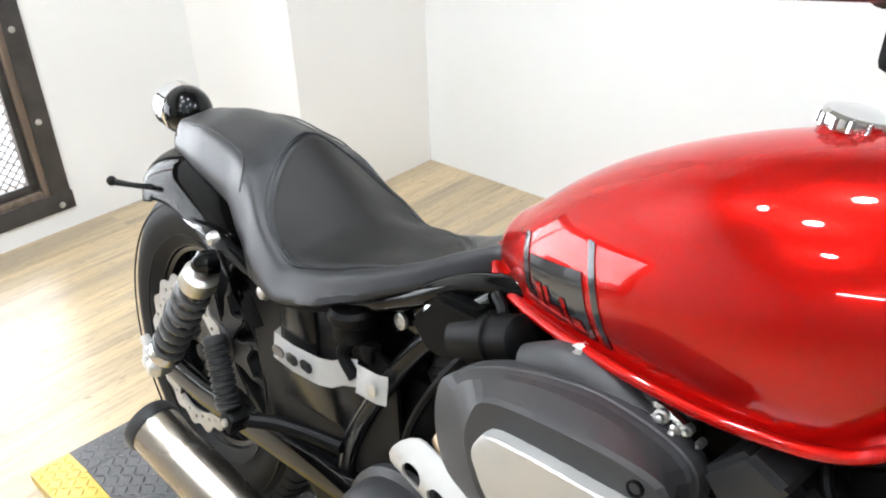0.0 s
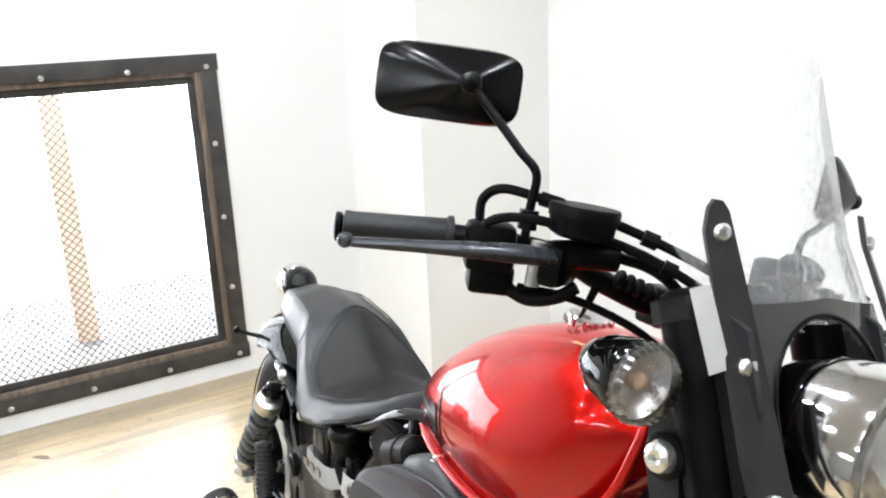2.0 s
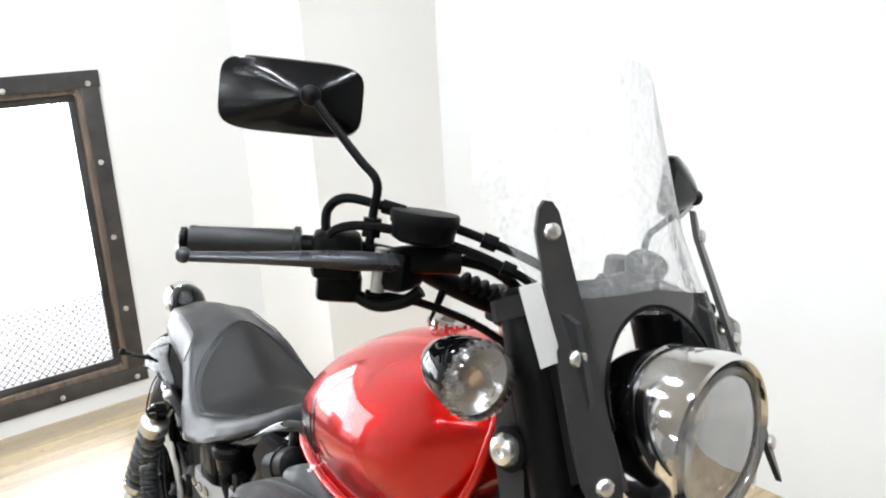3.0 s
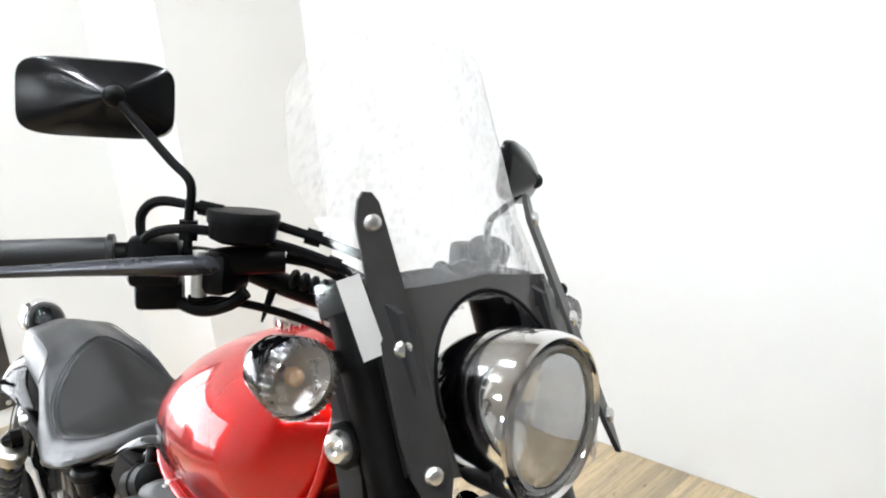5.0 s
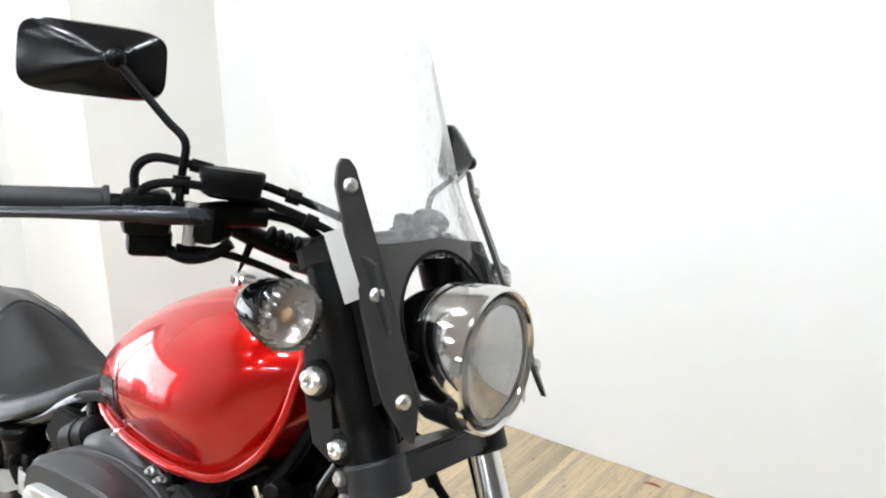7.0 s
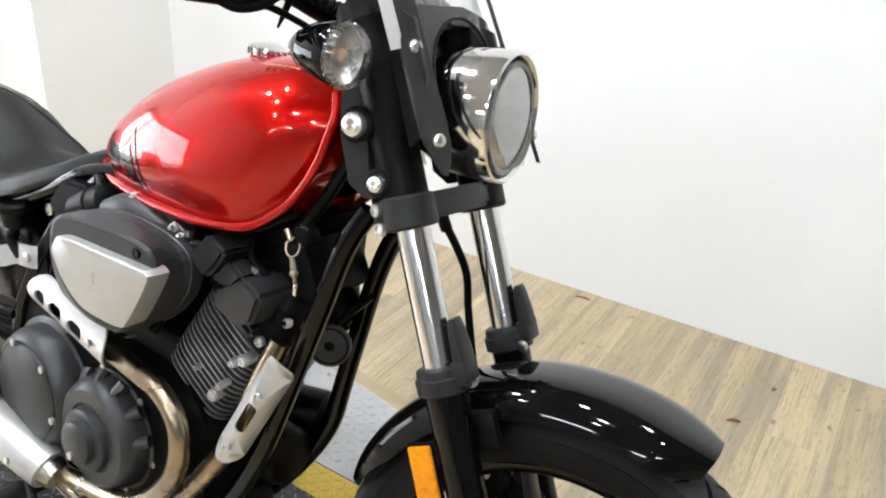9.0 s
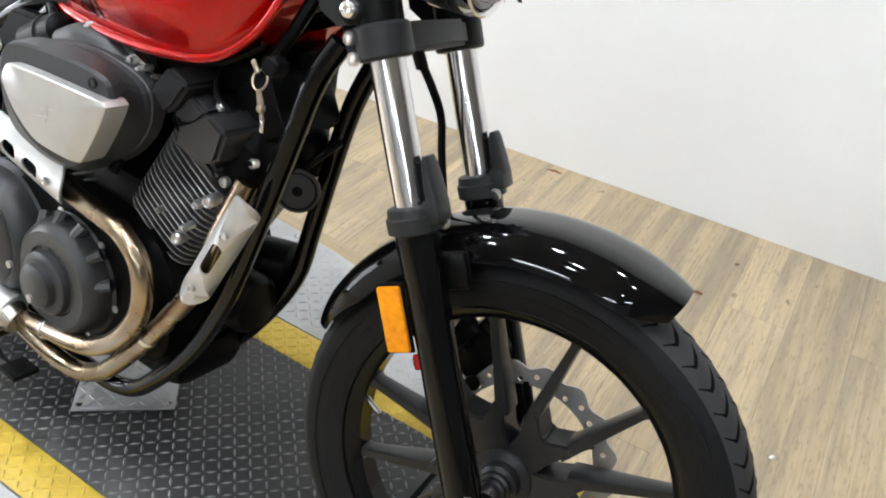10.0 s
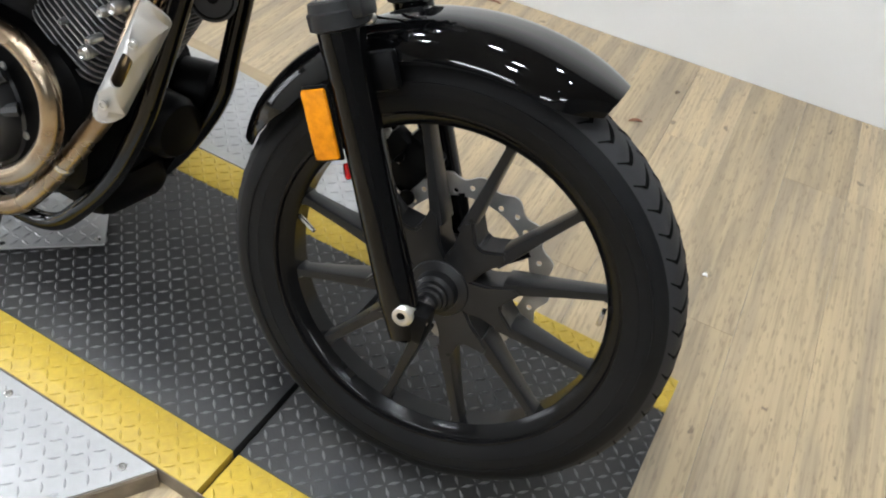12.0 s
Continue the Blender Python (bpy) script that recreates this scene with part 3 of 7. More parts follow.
def build_lift():
    t = thing("lift_table", "low motorcycle lift table of black tread plate with yellow edges", "lift table", LIFT)
    band = 0.082
    for x0, x1 in ((LIFT_L0 + 0.10, -0.208), (-0.198, LIFT_L1)):
        bm = bmesh.new()
        box(bm, ((x0 + x1) / 2, 0, -0.018), (x1 - x0, 2 * LIFT_W - 2 * band, 0.036), bevel=0.0015)
        p = part("deck_plate", bm, M_PLATE_BLACK, t, "black tread plate, scuffed")
        bm = bmesh.new()
        studs(bm, x0 + 0.004, x1 - 0.004, -LIFT_W + band + 0.003, LIFT_W - band - 0.003, 0.0)
        stuff_part("tread", bm, M_STUD_BLACK, p)
        for sgn in (-1, 1):
            bm = bmesh.new()
            box(bm, ((x0 + x1) / 2, sgn * (LIFT_W - band / 2), -0.018), (x1 - x0, band - 0.001, 0.036), bevel=0.0015)
            p = part("edge_plate", bm, M_PLATE_YELLOW, t, "yellow painted edge, worn")
            bm = bmesh.new()
            studs(bm, x0 + 0.004, x1 - 0.004, sgn * (LIFT_W - band / 2) - band / 2 + 0.003, sgn * (LIFT_W - band / 2) + band / 2 - 0.003, 0.0)
            stuff_part("tread", bm, M_PLATE_YELLOW, p)
    # the tail bends down to the floor
    for y0, y1, m in ((-LIFT_W, -LIFT_W + band, M_PLATE_YELLOW), (-LIFT_W + band, LIFT_W - band, M_PLATE_BLACK), (LIFT_W - band, LIFT_W, M_PLATE_YELLOW)):
        bm = bmesh.new()
        vs = [bm.verts.new(v) for v in ((LIFT_L0 + 0.10, y0, 0), (LIFT_L0 + 0.10, y1, 0), (LIFT_L0, y1, -0.016), (LIFT_L0, y0, -0.016),
                                        (LIFT_L0 + 0.10, y0, -0.036), (LIFT_L0 + 0.10, y1, -0.036), (LIFT_L0, y1, -0.036), (LIFT_L0, y0, -0.036))]
        for f in ((0, 1, 2, 3), (7, 6, 5, 4), (3, 2, 6, 7), (0, 3, 7, 4), (1, 0, 4, 5), (2, 1, 5, 6)):
            bm.faces.new([vs[k] for k in f])
        p = part("tail_plate", bm, m, t, "tail of the deck bent down", sharp=10)
        bm = bmesh.new()
        studs(bm, 0, 0.10, y0 + 0.003, y1 - 0.003, 0.0)
        for v in bm.verts:
            v.co = Vector((LIFT_L0 + 0.10 - v.co.x, v.co.y, v.co.z - 0.16 * v.co.x))
        stuff_part("tread", bm, M_STUD_BLACK if m is M_PLATE_BLACK else m, p)
    for sgn in (-1, 1):
        bm = bmesh.new()
        box(bm, ((LIFT_L0 + 0.10 + LIFT_L1) / 2, sgn * (LIFT_W - 0.0005), -0.0205), (LIFT_L1 - LIFT_L0 - 0.11, 0.003, 0.0375), bevel=0.0008, seg=1)
        part("side_skirt", bm, M_RIM, t, "dirty grey-brown side skirt of the lift")
    bm = bmesh.new()
    box(bm, (-0.203, 0, -0.028), (0.010, 2 * LIFT_W - 0.004, 0.016))
    part("joint_strip", bm, M_PLASTIC, t, "black gap between two deck plates")


WING = [(0.0, 0.0), (0.039, 0.058), (0.076, 0.110), (0.13, 0.166), (0.20, 0.205), (0.28, 0.230), (0.38, 0.253), (0.48, 0.272), (0.58, 0.285), (0.72, 0.294), (0.90, 0.300)]
WING_X, WING_L = -0.280, 1.0


def wing_edge(u, grow=0.0):
    """Width of a wing at the length u from its tip; its end is rounded."""
    return float(np.interp(u, [p[0] for p in WING], [p[1] for p in WING])) + grow


def build_wing(side):
    """A flat wing of tread plate level with the deck, its rim bent down to the floor."""
    t = thing("lift_wing", "grey galvanised tread-plate wing beside the lift", "lift wing", LIFT, group="lift wings")
    y_in = LIFT_W + 0.003
    us = [0.0, 0.02, 0.04, 0.06, 0.08, 0.105, 0.13, 0.165, 0.20, 0.24, 0.28, 0.33, 0.38, 0.43, 0.48, 0.53, 0.58, 0.65, 0.72, 0.81, 0.90, WING_L]
    rim = [(WING_X - u, side * (y_in + wing_edge(u))) for u in us]
    bm = bmesh.new()
    extrude_shape(bm, [(WING_X - WING_L, side * y_in)] + rim[:-1] + [(WING_X - WING_L, rim[-1][1])], 0.005, Matrix.Translation((0, 0, -0.0065)))
    p = part("wing_plate", bm, M_PLATE_GREY, t)
    bm = bmesh.new()
    ya, yb = sorted((side * y_in, side * (y_in + 0.31)))
    studs(bm, WING_X - WING_L, WING_X, ya, yb, -0.0015, lambda x, y: WING_X - x > 0.012 and 0.012 < side * y - y_in < wing_edge(WING_X - x - 0.006) - 0.008, p=0.0215)
    stuff_part("tread", bm, M_PLATE_GREY, p)
    bm = bmesh.new()
    rr_ = []
    for x, y in rim:
        rr_.append([bm.verts.new((x + dx, y + side * dy, z)) for dx, dy, z in ((-0.004, -0.004, -0.0068), (0, 0, -0.0066), (0.002, 0.002, -0.009), (0.0045, 0.0045, FLOOR_Z + 0.001), (-0.001, -0.001, FLOOR_Z + 0.001))])
    skin(bm, rr_)
    part("rim", bm, M_RIM, t, "brown-stained rim bent down to the floor")
    for u, v in ((0.042, 0.024), (0.272, 0.024), (0.55, 0.024), (0.82, 0.024), (0.30, 0.205), (0.62, 0.262)):
        bm = bmesh.new()
        lathe(bm, (WING_X - u, side * (y_in + v), -0.0015), (0, 0, 1), [(0, 0.0065), (0.0018, 0.0065), (0.0025, 0.0045), (0.001, 0.003)], 10)
        part("screw", bm, M_STEEL, t)


def build_trim_ring():
    """A curved board let in round the far wing."""
    y_in = LIFT_W + 0.003
    bm = bmesh.new()
    rr_ = []
    us = [-0.03, 0.0, 0.03, 0.06, 0.10, 0.15, 0.20, 0.28, 0.38, 0.48, 0.58, 0.72, 0.90, 1.0]
    for k, u in enumerate(us):
        o = 0.075
        a = (WING_X - max(u, 0) + 0.012, y_in + wing_edge(max(u, 0)) + 0.006)
        b = (WING_X - u + 0.55 * o * math.exp(-max(u, 0) / 0.2) + 0.012, y_in + wing_edge(max(u, 0)) + o * (1 - 0.35 * math.exp(-max(u, 0) / 0.12)))
        rr_.append([bm.verts.new((x, y, z)) for (x, y), z in ((a, FLOOR_Z - 0.001), (a, FLOOR_Z + 0.006), (b, FLOOR_Z + 0.004), (b, FLOOR_Z - 0.001))])
    skin(bm, rr_)
    solid("floor_trim", bm, M_TRIM, LIFT, label="curved tan wood-look board round the lift wing", category="floor trim")


build_lift()
build_wing(-1)
build_wing(1)
build_trim_ring()

# ---------------------------------------------------------------- motorcycle: frame of the bike and of its turned front end
BODY = pose(0, 0.012, 0, -9.0, 0, 0)
_ax = Vector((-math.sin(radians(29)), 0, math.cos(radians(29))))
STEER = Matrix.Translation((0.13, 0, 0)) @ Matrix.Rotation(radians(9.0), 4, _ax) @ Matrix.Translation((-0.13, 0, 0))
bike = thing("motorcycle", "red and black cruiser motorcycle leaning on its side stand", "motorcycle", BODY)


def mirror(p):
    return (p[0], -p[1], p[2])


def fork(z, y, dx=0.0):
    """A point on the fork's line."""
    return Vector((-0.012 - (z - 0.31) * 0.468 + dx, y, z))


FORK_D = (fork(1.0, 0) - fork(0.0, 0)).normalized()
FORK_F = Vector((FORK_D.z, 0, -FORK_D.x))   # square to the fork, ahead


# ---------------------------------------------------------------- wheels
def tyre_profile(r, half, rim_r, rim_half):
    out = []
    for k in range(13):
        a = math.pi * k / 12
        out.append((-half * math.cos(a) * (1.0 if 0 < k < 12 else 1.0), r - (r - rim_r) * 0.60 * (1 - math.sin(a)) ** 1.25))
    side = [(-rim_half, rim_r - 0.004), (-rim_half - 0.006, rim_r + 0.008)]
    return side + out + [(-s, q) for s, q in reversed(side)]


def wheel(name, c, r, half, rim_r, rim_half, spokes, disc_y, disc_r, front, label):
    c = Vector(c)
    ax = Vector((0, -1, 0))
    bm = bmesh.new()
    lathe(bm, c, ax, [(-rim_half, rim_r), (-rim_half + 0.001, rim_r - 0.007), (-rim_half + 0.006, rim_r - 0.009), (-rim_half + 0.009, rim_r - 0.017), (-0.016, rim_r - 0.026), (0.016, rim_r - 0.026), (rim_half - 0.009, rim_r - 0.017),
                      (rim_half - 0.006, rim_r - 0.009), (rim_half - 0.001, rim_r - 0.007), (rim_half, rim_r), (rim_half - 0.003, rim_r + 0.003), (rim_half - 0.008, rim_r - 0.004), (-rim_half + 0.008, rim_r - 0.004), (-rim_half + 0.003, rim_r + 0.003)], 72, closed=True)
    w = part(name, bm, M_WHEEL, bike, label, front=front)
    bm = bmesh.new()
    lathe(bm, c, ax, tyre_profile(r, half, rim_r, rim_half), 96, closed=True)
    ty = part("tyre", bm, M_RUBBER, w, "black rubber tyre with a grooved tread", front=front)
    bm = bmesh.new()
    pr = tyre_profile(r, half, rim_r, rim_half)
    band = []
    for i in range(17):
        u = -0.90 + 1.80 * i / 16
        sn = math.sqrt(1 - u * u)
        band.append((half * u, r - (r - rim_r) * 0.60 * (1 - sn) ** 1.25 + (0.0012 if 0 < i < 16 else -0.001)))
    lathe(bm, c, ax, band + [(half * 0.5, r - 0.03), (-half * 0.5, r - 0.03)], 96, closed=True)
    part("tread", bm, M_TREAD, ty, "worn grey tread", front=front)
    for sg_ in (-1, 1):
        bm = bmesh.new()
        for rr_, yy in ((rim_r + 0.0165, half - 0.0022), (r - 0.034, half + 0.0002)):
            lathe(bm, c + Vector((0, sg_ * yy, 0)), ax, [(-0.0012, rr_ - 0.0014), (0.0012, rr_ - 0.0014), (0.0012, rr_ + 0.0014), (-0.0012, rr_ + 0.0014)], 96, closed=True)
        part("sidewall_rib", bm, M_RUBBER, ty, front=front)
    # chevron grooves across the shoulders: surface strips, their shade put into the colour
    bm = bmesh.new()
    n = 60
    for k in range(n):
        for sgn in (-1, 1):
            a0 = 2 * math.pi * (k + 0.25 * (sgn + 1)) / n
            row = []
            for i in range(8):
                f_ = i / 7
                u = 0.04 + 0.78 * f_
                a = a0 - 0.085 * f_ ** 0.8 + (0.055 * (f_ - 0.72) / 0.28 if f_ > 0.72 else 0.0)
                sn = math.sqrt(max(0.0, 1 - u * u))
                row.append((a, sgn * half * u, r - (r - rim_r) * 0.60 * (1 - sn) ** 1.25 + 0.0019, 0.0026 / r * (0.5 + 1.1 * math.sin(math.pi * min(1.0, f_ * 1.15)))))
            pv = None
            for a, y, rr, wd in row:
                now = [bm.verts.new(c + Vector((rr * math.cos(a + d), y, rr * math.sin(a + d)))) for d in (-wd, wd)]
                if pv:
                    bm.faces.new((pv[0], pv[1], now[1], now[0]))
                pv = now
    g = part("tread_groove", bm, M_GROOVE, ty, front=front)
    tagged(g, kind="stuff")
    # hub with its ringed boss
    bm = bmesh.new()
    lathe(bm, c, ax, [(-0.055, 0.026), (-0.052, 0.046), (-0.03, 0.044), (0.020, 0.044), (0.026, 0.040), (0.030, 0.029), (0.042, 0.027), (0.046, 0.022), (0.052, 0.0215), (0.054, 0.018), (0.060, 0.0175), (0.062, 0.014), (0.070, 0.0135), (0.071, 0.0)], 40)
    part("hub", bm, M_CAST, w, front=front)
    # forked spokes: a flat webbed root that splits in two
    for k in range(spokes // 2):
        mid = radians(65.5 + k * 720 / spokes)
        e, b, a = Vector((math.cos(mid), 0, math.sin(mid))), Vector((-math.sin(mid), 0, math.cos(mid))), Vector((0, 1, 0))
        bm = bmesh.new()
        m = frame3(c + Vector((0, 0.024, 0)), e, b)
        th = 0.048 if m.to_3x3().col[2].y < 0 else -0.048
        extrude_shape(bm, [(0.030, -0.024), (0.062, -0.0255), (0.098, -0.036), (0.108, -0.029), (0.088, -0.006), (0.086, 0.0), (0.088, 0.006), (0.108, 0.029), (0.098, 0.036), (0.062, 0.0255), (0.030, 0.024)], th, m)
        bmesh.ops.recalc_face_normals(bm, faces=bm.faces)
        bmesh.ops.bevel(bm, geom=[q for q in bm.edges if q.calc_face_angle(0) > 0.5], offset=0.0028, segments=2, affect="EDGES")
        part("spoke_root", bm, M_CAST, w, front=front)
        for s in (-1, 1):
            an = mid + s * radians(180 / spokes * 1.02)
            tip = c + (rim_r - 0.020) * Vector((math.cos(an), 0, math.sin(an)))
            st = c + e * 0.096 + b * (s * 0.0305)
            d = (tip - st).normalized()
            p = d.cross(a)
            bm = bmesh.new()
            skin(bm, [ring(bm, st - d * 0.012, a, p, 0.0225, 0.0095, 12, 6.0), ring(bm, st, a, p, 0.022, 0.0092, 12, 6.0), ring(bm, st.lerp(tip, 0.5), a, p, 0.0165, 0.0074, 12, 5.0), ring(bm, st.lerp(tip, 0.9), a, p, 0.0135, 0.0066, 12, 5.0), ring(bm, tip, a, p, 0.017, 0.012, 12, 4.5)])
            part("spoke", bm, M_CAST, w, front=front)
    # wavy brake disc with holes
    bm = bmesh.new()
    out = []
    for i in range(144):
        t = 2 * math.pi * i / 144
        q = disc_r * (1 + 0.040 * math.cos(16 * t))
        out.append((q * math.cos(t), q * math.sin(t)))
    inner = circle2(0, 0, disc_r * 0.78, 40)
    holes = [circle2(disc_r * (0.83 + 0.03 * (i % 3)) * math.cos(2 * math.pi * i / 30), disc_r * (0.83 + 0.03 * (i % 3)) * math.sin(2 * math.pi * i / 30), 0.0040, 8) for i in range(30)]
    extrude_shape(bm, out, 0.004, Matrix.Translation(c + Vector((0, disc_y, 0))) @ Matrix.Rotation(radians(90), 4, "X"), holes=[inner] + holes)
    dk = part("brake_disc", bm, M_DISC, w, "drilled wavy steel brake disc", front=front)
    for k in range(5):
        t = 2 * math.pi * k / 5 + 0.3
        bm = bmesh.new()
        p0 = c + Vector((0.045 * math.cos(t), disc_y, 0.045 * math.sin(t)))
        p1 = c + Vector((disc_r * 0.81 * math.cos(t + 0.25), disc_y, disc_r * 0.81 * math.sin(t + 0.25)))
        tube(bm, [p0, p0.lerp(p1, 0.5), p1], 0.006, n=8)
        part("disc_carrier", bm, M_SATIN, dk, front=front)
    return w


# near-black that gives the uncut tread grooves their shade
M_GROOVE = mat("groove_shade_black", (0.002, 0.002, 0.002), 0.9, scale=20, spec=0.1)
M_TREAD = mat("worn_tread_rubber", (0.026, 0.026, 0.0275), 0.60, scale=30, dark=(0.024, 0.024, 0.025), mix=0.7, bump=0.2, bump_scale=400, spec=0.3)
M_WHEEL = mat("satin_black_rim", (0.004, 0.004, 0.0043), 0.15, scale=20, dark=(0.006, 0.006, 0.0063), rough_var=0.05, spec=0.22)
M_DISC = mat("ground_disc_steel", (0.46, 0.45, 0.43), 0.40, 0.6, scale=30, dark=(0.27, 0.26, 0.25), rough_var=0.08)
M_CAST = mat("satin_black_casting", (0.011, 0.011, 0.0117), 0.30, scale=30, dark=(0.008, 0.008, 0.0085), bump=0.06, bump_scale=600, rough_var=0.06, spec=0.36)
FW = (0.0, 0.0, 0.330)
fwheel = wheel("front_wheel", FW, 0.310, 0.045, 0.245, 0.036, 12, 0.060, 0.128, True, "black cast wheel with twelve forked spokes")
rwheel = wheel("rear_wheel", (-1.555, 0, 0.302), 0.305, 0.068, 0.198, 0.050, 12, -0.085, 0.142, False, "black cast rear wheel")

# valve stem and balance weight
bm = bmesh.new()
rod(bm, (-0.222, -0.006, 0.338), (-0.190, -0.018, 0.331), 0.0038, 0.003, 8)
part("valve_stem", bm, M_STEEL, fwheel, front=True)
bm = bmesh.new()
box(bm, (0.206, -0.022, 0.385), (0.006, 0.016, 0.020), bevel=0.002)
part("balance_weight", bm, M_STEEL, fwheel, front=True)


# ---------------------------------------------------------------- fork
for sg in (-1, 1):
    y = 0.100 * sg
    side = "right" if sg < 0 else "left"
    bm = bmesh.new()
    a, b = Vector((0, 1, 0)), FORK_F
    rings = []
    for z, r, fl in ((0.292, 0.010, 1), (0.300, 0.021, 1), (0.345, 0.0245, 1), (0.40, 0.0245, 1), (0.585, 0.0245, 1), (0.62, 0.0265, 1), (0.650, 0.027, 1)):
        rings.append(ring(bm, fork(z, y), a, b, r, r * fl, 24))
    skin(bm, rings)
    leg = part("fork_leg", bm, M_BLACK, bike, "gloss black lower fork leg", front=True)
    bm = bmesh.new()
    lathe(bm, fork(0.640, y), FORK_D, [(0, 0.026), (0.003, 0.033), (0.020, 0.0335), (0.022, 0.031), (0.031, 0.030), (0.033, 0.026)], 32)
    box(bm, fork(0.662, y) + FORK_F * 0.030, (0.020, 0.038, 0.028), Matrix.Rotation(radians(-25), 4, "Y"), bevel=0.004)
    part("collar", bm, M_DKGREY, leg, "dark grey clamp collar", front=True)
    # shield in front of the slider
    bm = bmesh.new()
    base = fork(0.668, y) + FORK_F * 0.033
    rr = []
    for s, wd, th in ((0.0, 0.0185, 0.009), (0.022, 0.0175, 0.008), (0.048, 0.0145, 0.006), (0.056, 0.012, 0.004)):
        rr.append(ring(bm, base + FORK_D * s - FORK_F * (0.003 * s / 0.055), a, b, wd, th, 16, 3.0))
    skin(bm, rr)
    part("slider_guard", bm, M_DKGREY, leg, front=True)
    bm = bmesh.new()
    rr = []
    base = fork(0.664, y) + FORK_F * 0.0225
    for s, wd, th in ((0.0, 0.012, 0.004), (0.054, 0.009, 0.003)):
        rr.append(ring(bm, base + FORK_D * s, a, b, wd, th, 12, 3.0))
    skin(bm, rr)
    part("rubber_strip", bm, M_PLASTIC, leg, front=True)
    bm = bmesh.new()
    rod(bm, fork(0.64, y), fork(0.86, y), 0.0205, n=32)
    part("fork_tube", bm, M_TUBE, bike, "polished chrome fork tube", front=True)
    bm = bmesh.new()
    rod(bm, fork(0.848, y), fork(1.055, y), 0.027, n=24)
    part("fork_cover", bm, M_SATIN, bike, front=True)
    bm = bmesh.new()
    lathe(bm, fork(1.055, y), FORK_D, [(0, 0.024), (0.006, 0.024), (0.010, 0.018), (0.010, 0.008)], 20)
    part("fork_cap", bm, M_SATIN, bike, front=True)

# axle with its nut, pinch bolt
bm = bmesh.new()
rod(bm, (FW[0], 0.12, FW[2]), (FW[0], -0.100, FW[2]), 0.011)
part("front_axle", bm, M_STEEL, bike, front=True)
bm = bmesh.new()
lathe(bm, fork(0.337, -0.104, 0.012), (0, -1, 0), [(0, 0.0125), (0.010, 0.0125), (0.012, 0.0145), (0.017, 0.0145), (0.020, 0.011), (0.020, 0.006), (0.012, 0.005)], 20)
part("axle_nut", bm, M_BOLT, bike, "bright steel axle nut", front=True)
bm = bmesh.new()
box(bm, fork(0.322, -0.098, 0.022), (0.028, 0.034, 0.042), bevel=0.006)
clamp = part("pinch_clamp", bm, M_SATIN, bike, front=True)
bm = bmesh.new()
lathe(bm, fork(0.333, -0.106, 0.033), (0.3, -1, 0.1), [(0, 0.007), (0.006, 0.007), (0.008, 0.0045), (0.005, 0.003)], 12)
part("pinch_bolt", bm, M_BOLT, clamp, front=True)

# amber reflector on its bracket
rm = frame3(Vector((-0.161, -0.120, 0.534)), FORK_D, FORK_F)
bm = bmesh.new()
box(bm, (0, 0, 0), (0.082, 0.031, 0.007), bevel=0.003)
bm.transform(rm)
refl = part("reflector", bm, M_AMBER, bike, "amber plastic side reflector", front=True)
bm = bmesh.new()
box(bm, (0, 0, 0.0062), (0.088, 0.035, 0.005), bevel=0.002)
box(bm, (0.0, 0.022, 0.010), (0.03, 0.030, 0.005), bevel=0.002)
bm.transform(rm)
part("reflector_bracket", bm, M_PLASTIC, refl, front=True)
bm = bmesh.new()
lathe(bm, (-0.131, -0.085, 0.474), (-0.6, -0.6, -0.2), [(0, 0.010), (0.004, 0.010), (0.005, 0.006)], 14)
part("small_reflector", bm, M_REDLENS, bike, front=True)

# lower fork bridge
bm = bmesh.new()
mt = frame3(fork(0.836, 0), Vector((0, -1, 0)), FORK_F)
pts = [(-0.082, -0.020), (-0.082, 0.022), (-0.060, 0.028), (0.060, 0.028), (0.082, 0.022), (0.082, -0.020), (0.045, -0.062), (-0.045, -0.062)]
extrude_shape(bm, pts, 0.032, mt @ Matrix.Translation((0, 0, -0.014)))
bmesh.ops.bevel(bm, geom=[e for e in bm.edges if e.calc_face_angle(0) > 0.6], offset=0.005, segments=2, affect="EDGES")
bridge = part("lower_bridge", bm, M_DKGREY, bike, "dark grey cast fork bridge", front=True)
for sg in (-1, 1):
    bm = bmesh.new()
    lathe(bm, fork(0.836, sg * 0.100) - FORK_D * 0.020, FORK_D, [(0, 0.024), (0.001, 0.0300), (0.004, 0.0325), (0.036, 0.0325), (0.039, 0.0300), (0.040, 0.024)], 32)
    box(bm, fork(0.836, sg * 0.112) - FORK_F * 0.026, (0.020, 0.024, 0.036), Matrix.Rotation(radians(-25), 4, "Y"), bevel=0.004)
    part("fork_clamp", bm, M_DKGREY, bridge, front=True)
for sg in (-1, 1):
    for dz in (0.010, -0.018):
        bm = bmesh.new()
        p = fork(0.836, sg * 0.122) + FORK_D * dz * 0.8 - FORK_F * 0.026
        lathe(bm, p, (-0.4, sg, 0), [(0, 0.0075), (0.007, 0.0075), (0.009, 0.005), (0.006, 0.003)], 12)
        part("clamp_bolt", bm, M_BOLT, bridge, front=True)
bm = bmesh.new()
rod(bm, fork(0.80, 0, -0.085), fork(0.99, 0, -0.085), 0.030, n=24)
part("steering_head", bm, M_SATIN, bike)
bm = bmesh.new()
pts = [(-0.128, -0.02), (-0.128, 0.02), (-0.10, 0.034), (0.10, 0.034), (0.128, 0.02), (0.128, -0.02), (0.09, -0.05), (-0.09, -0.05)]
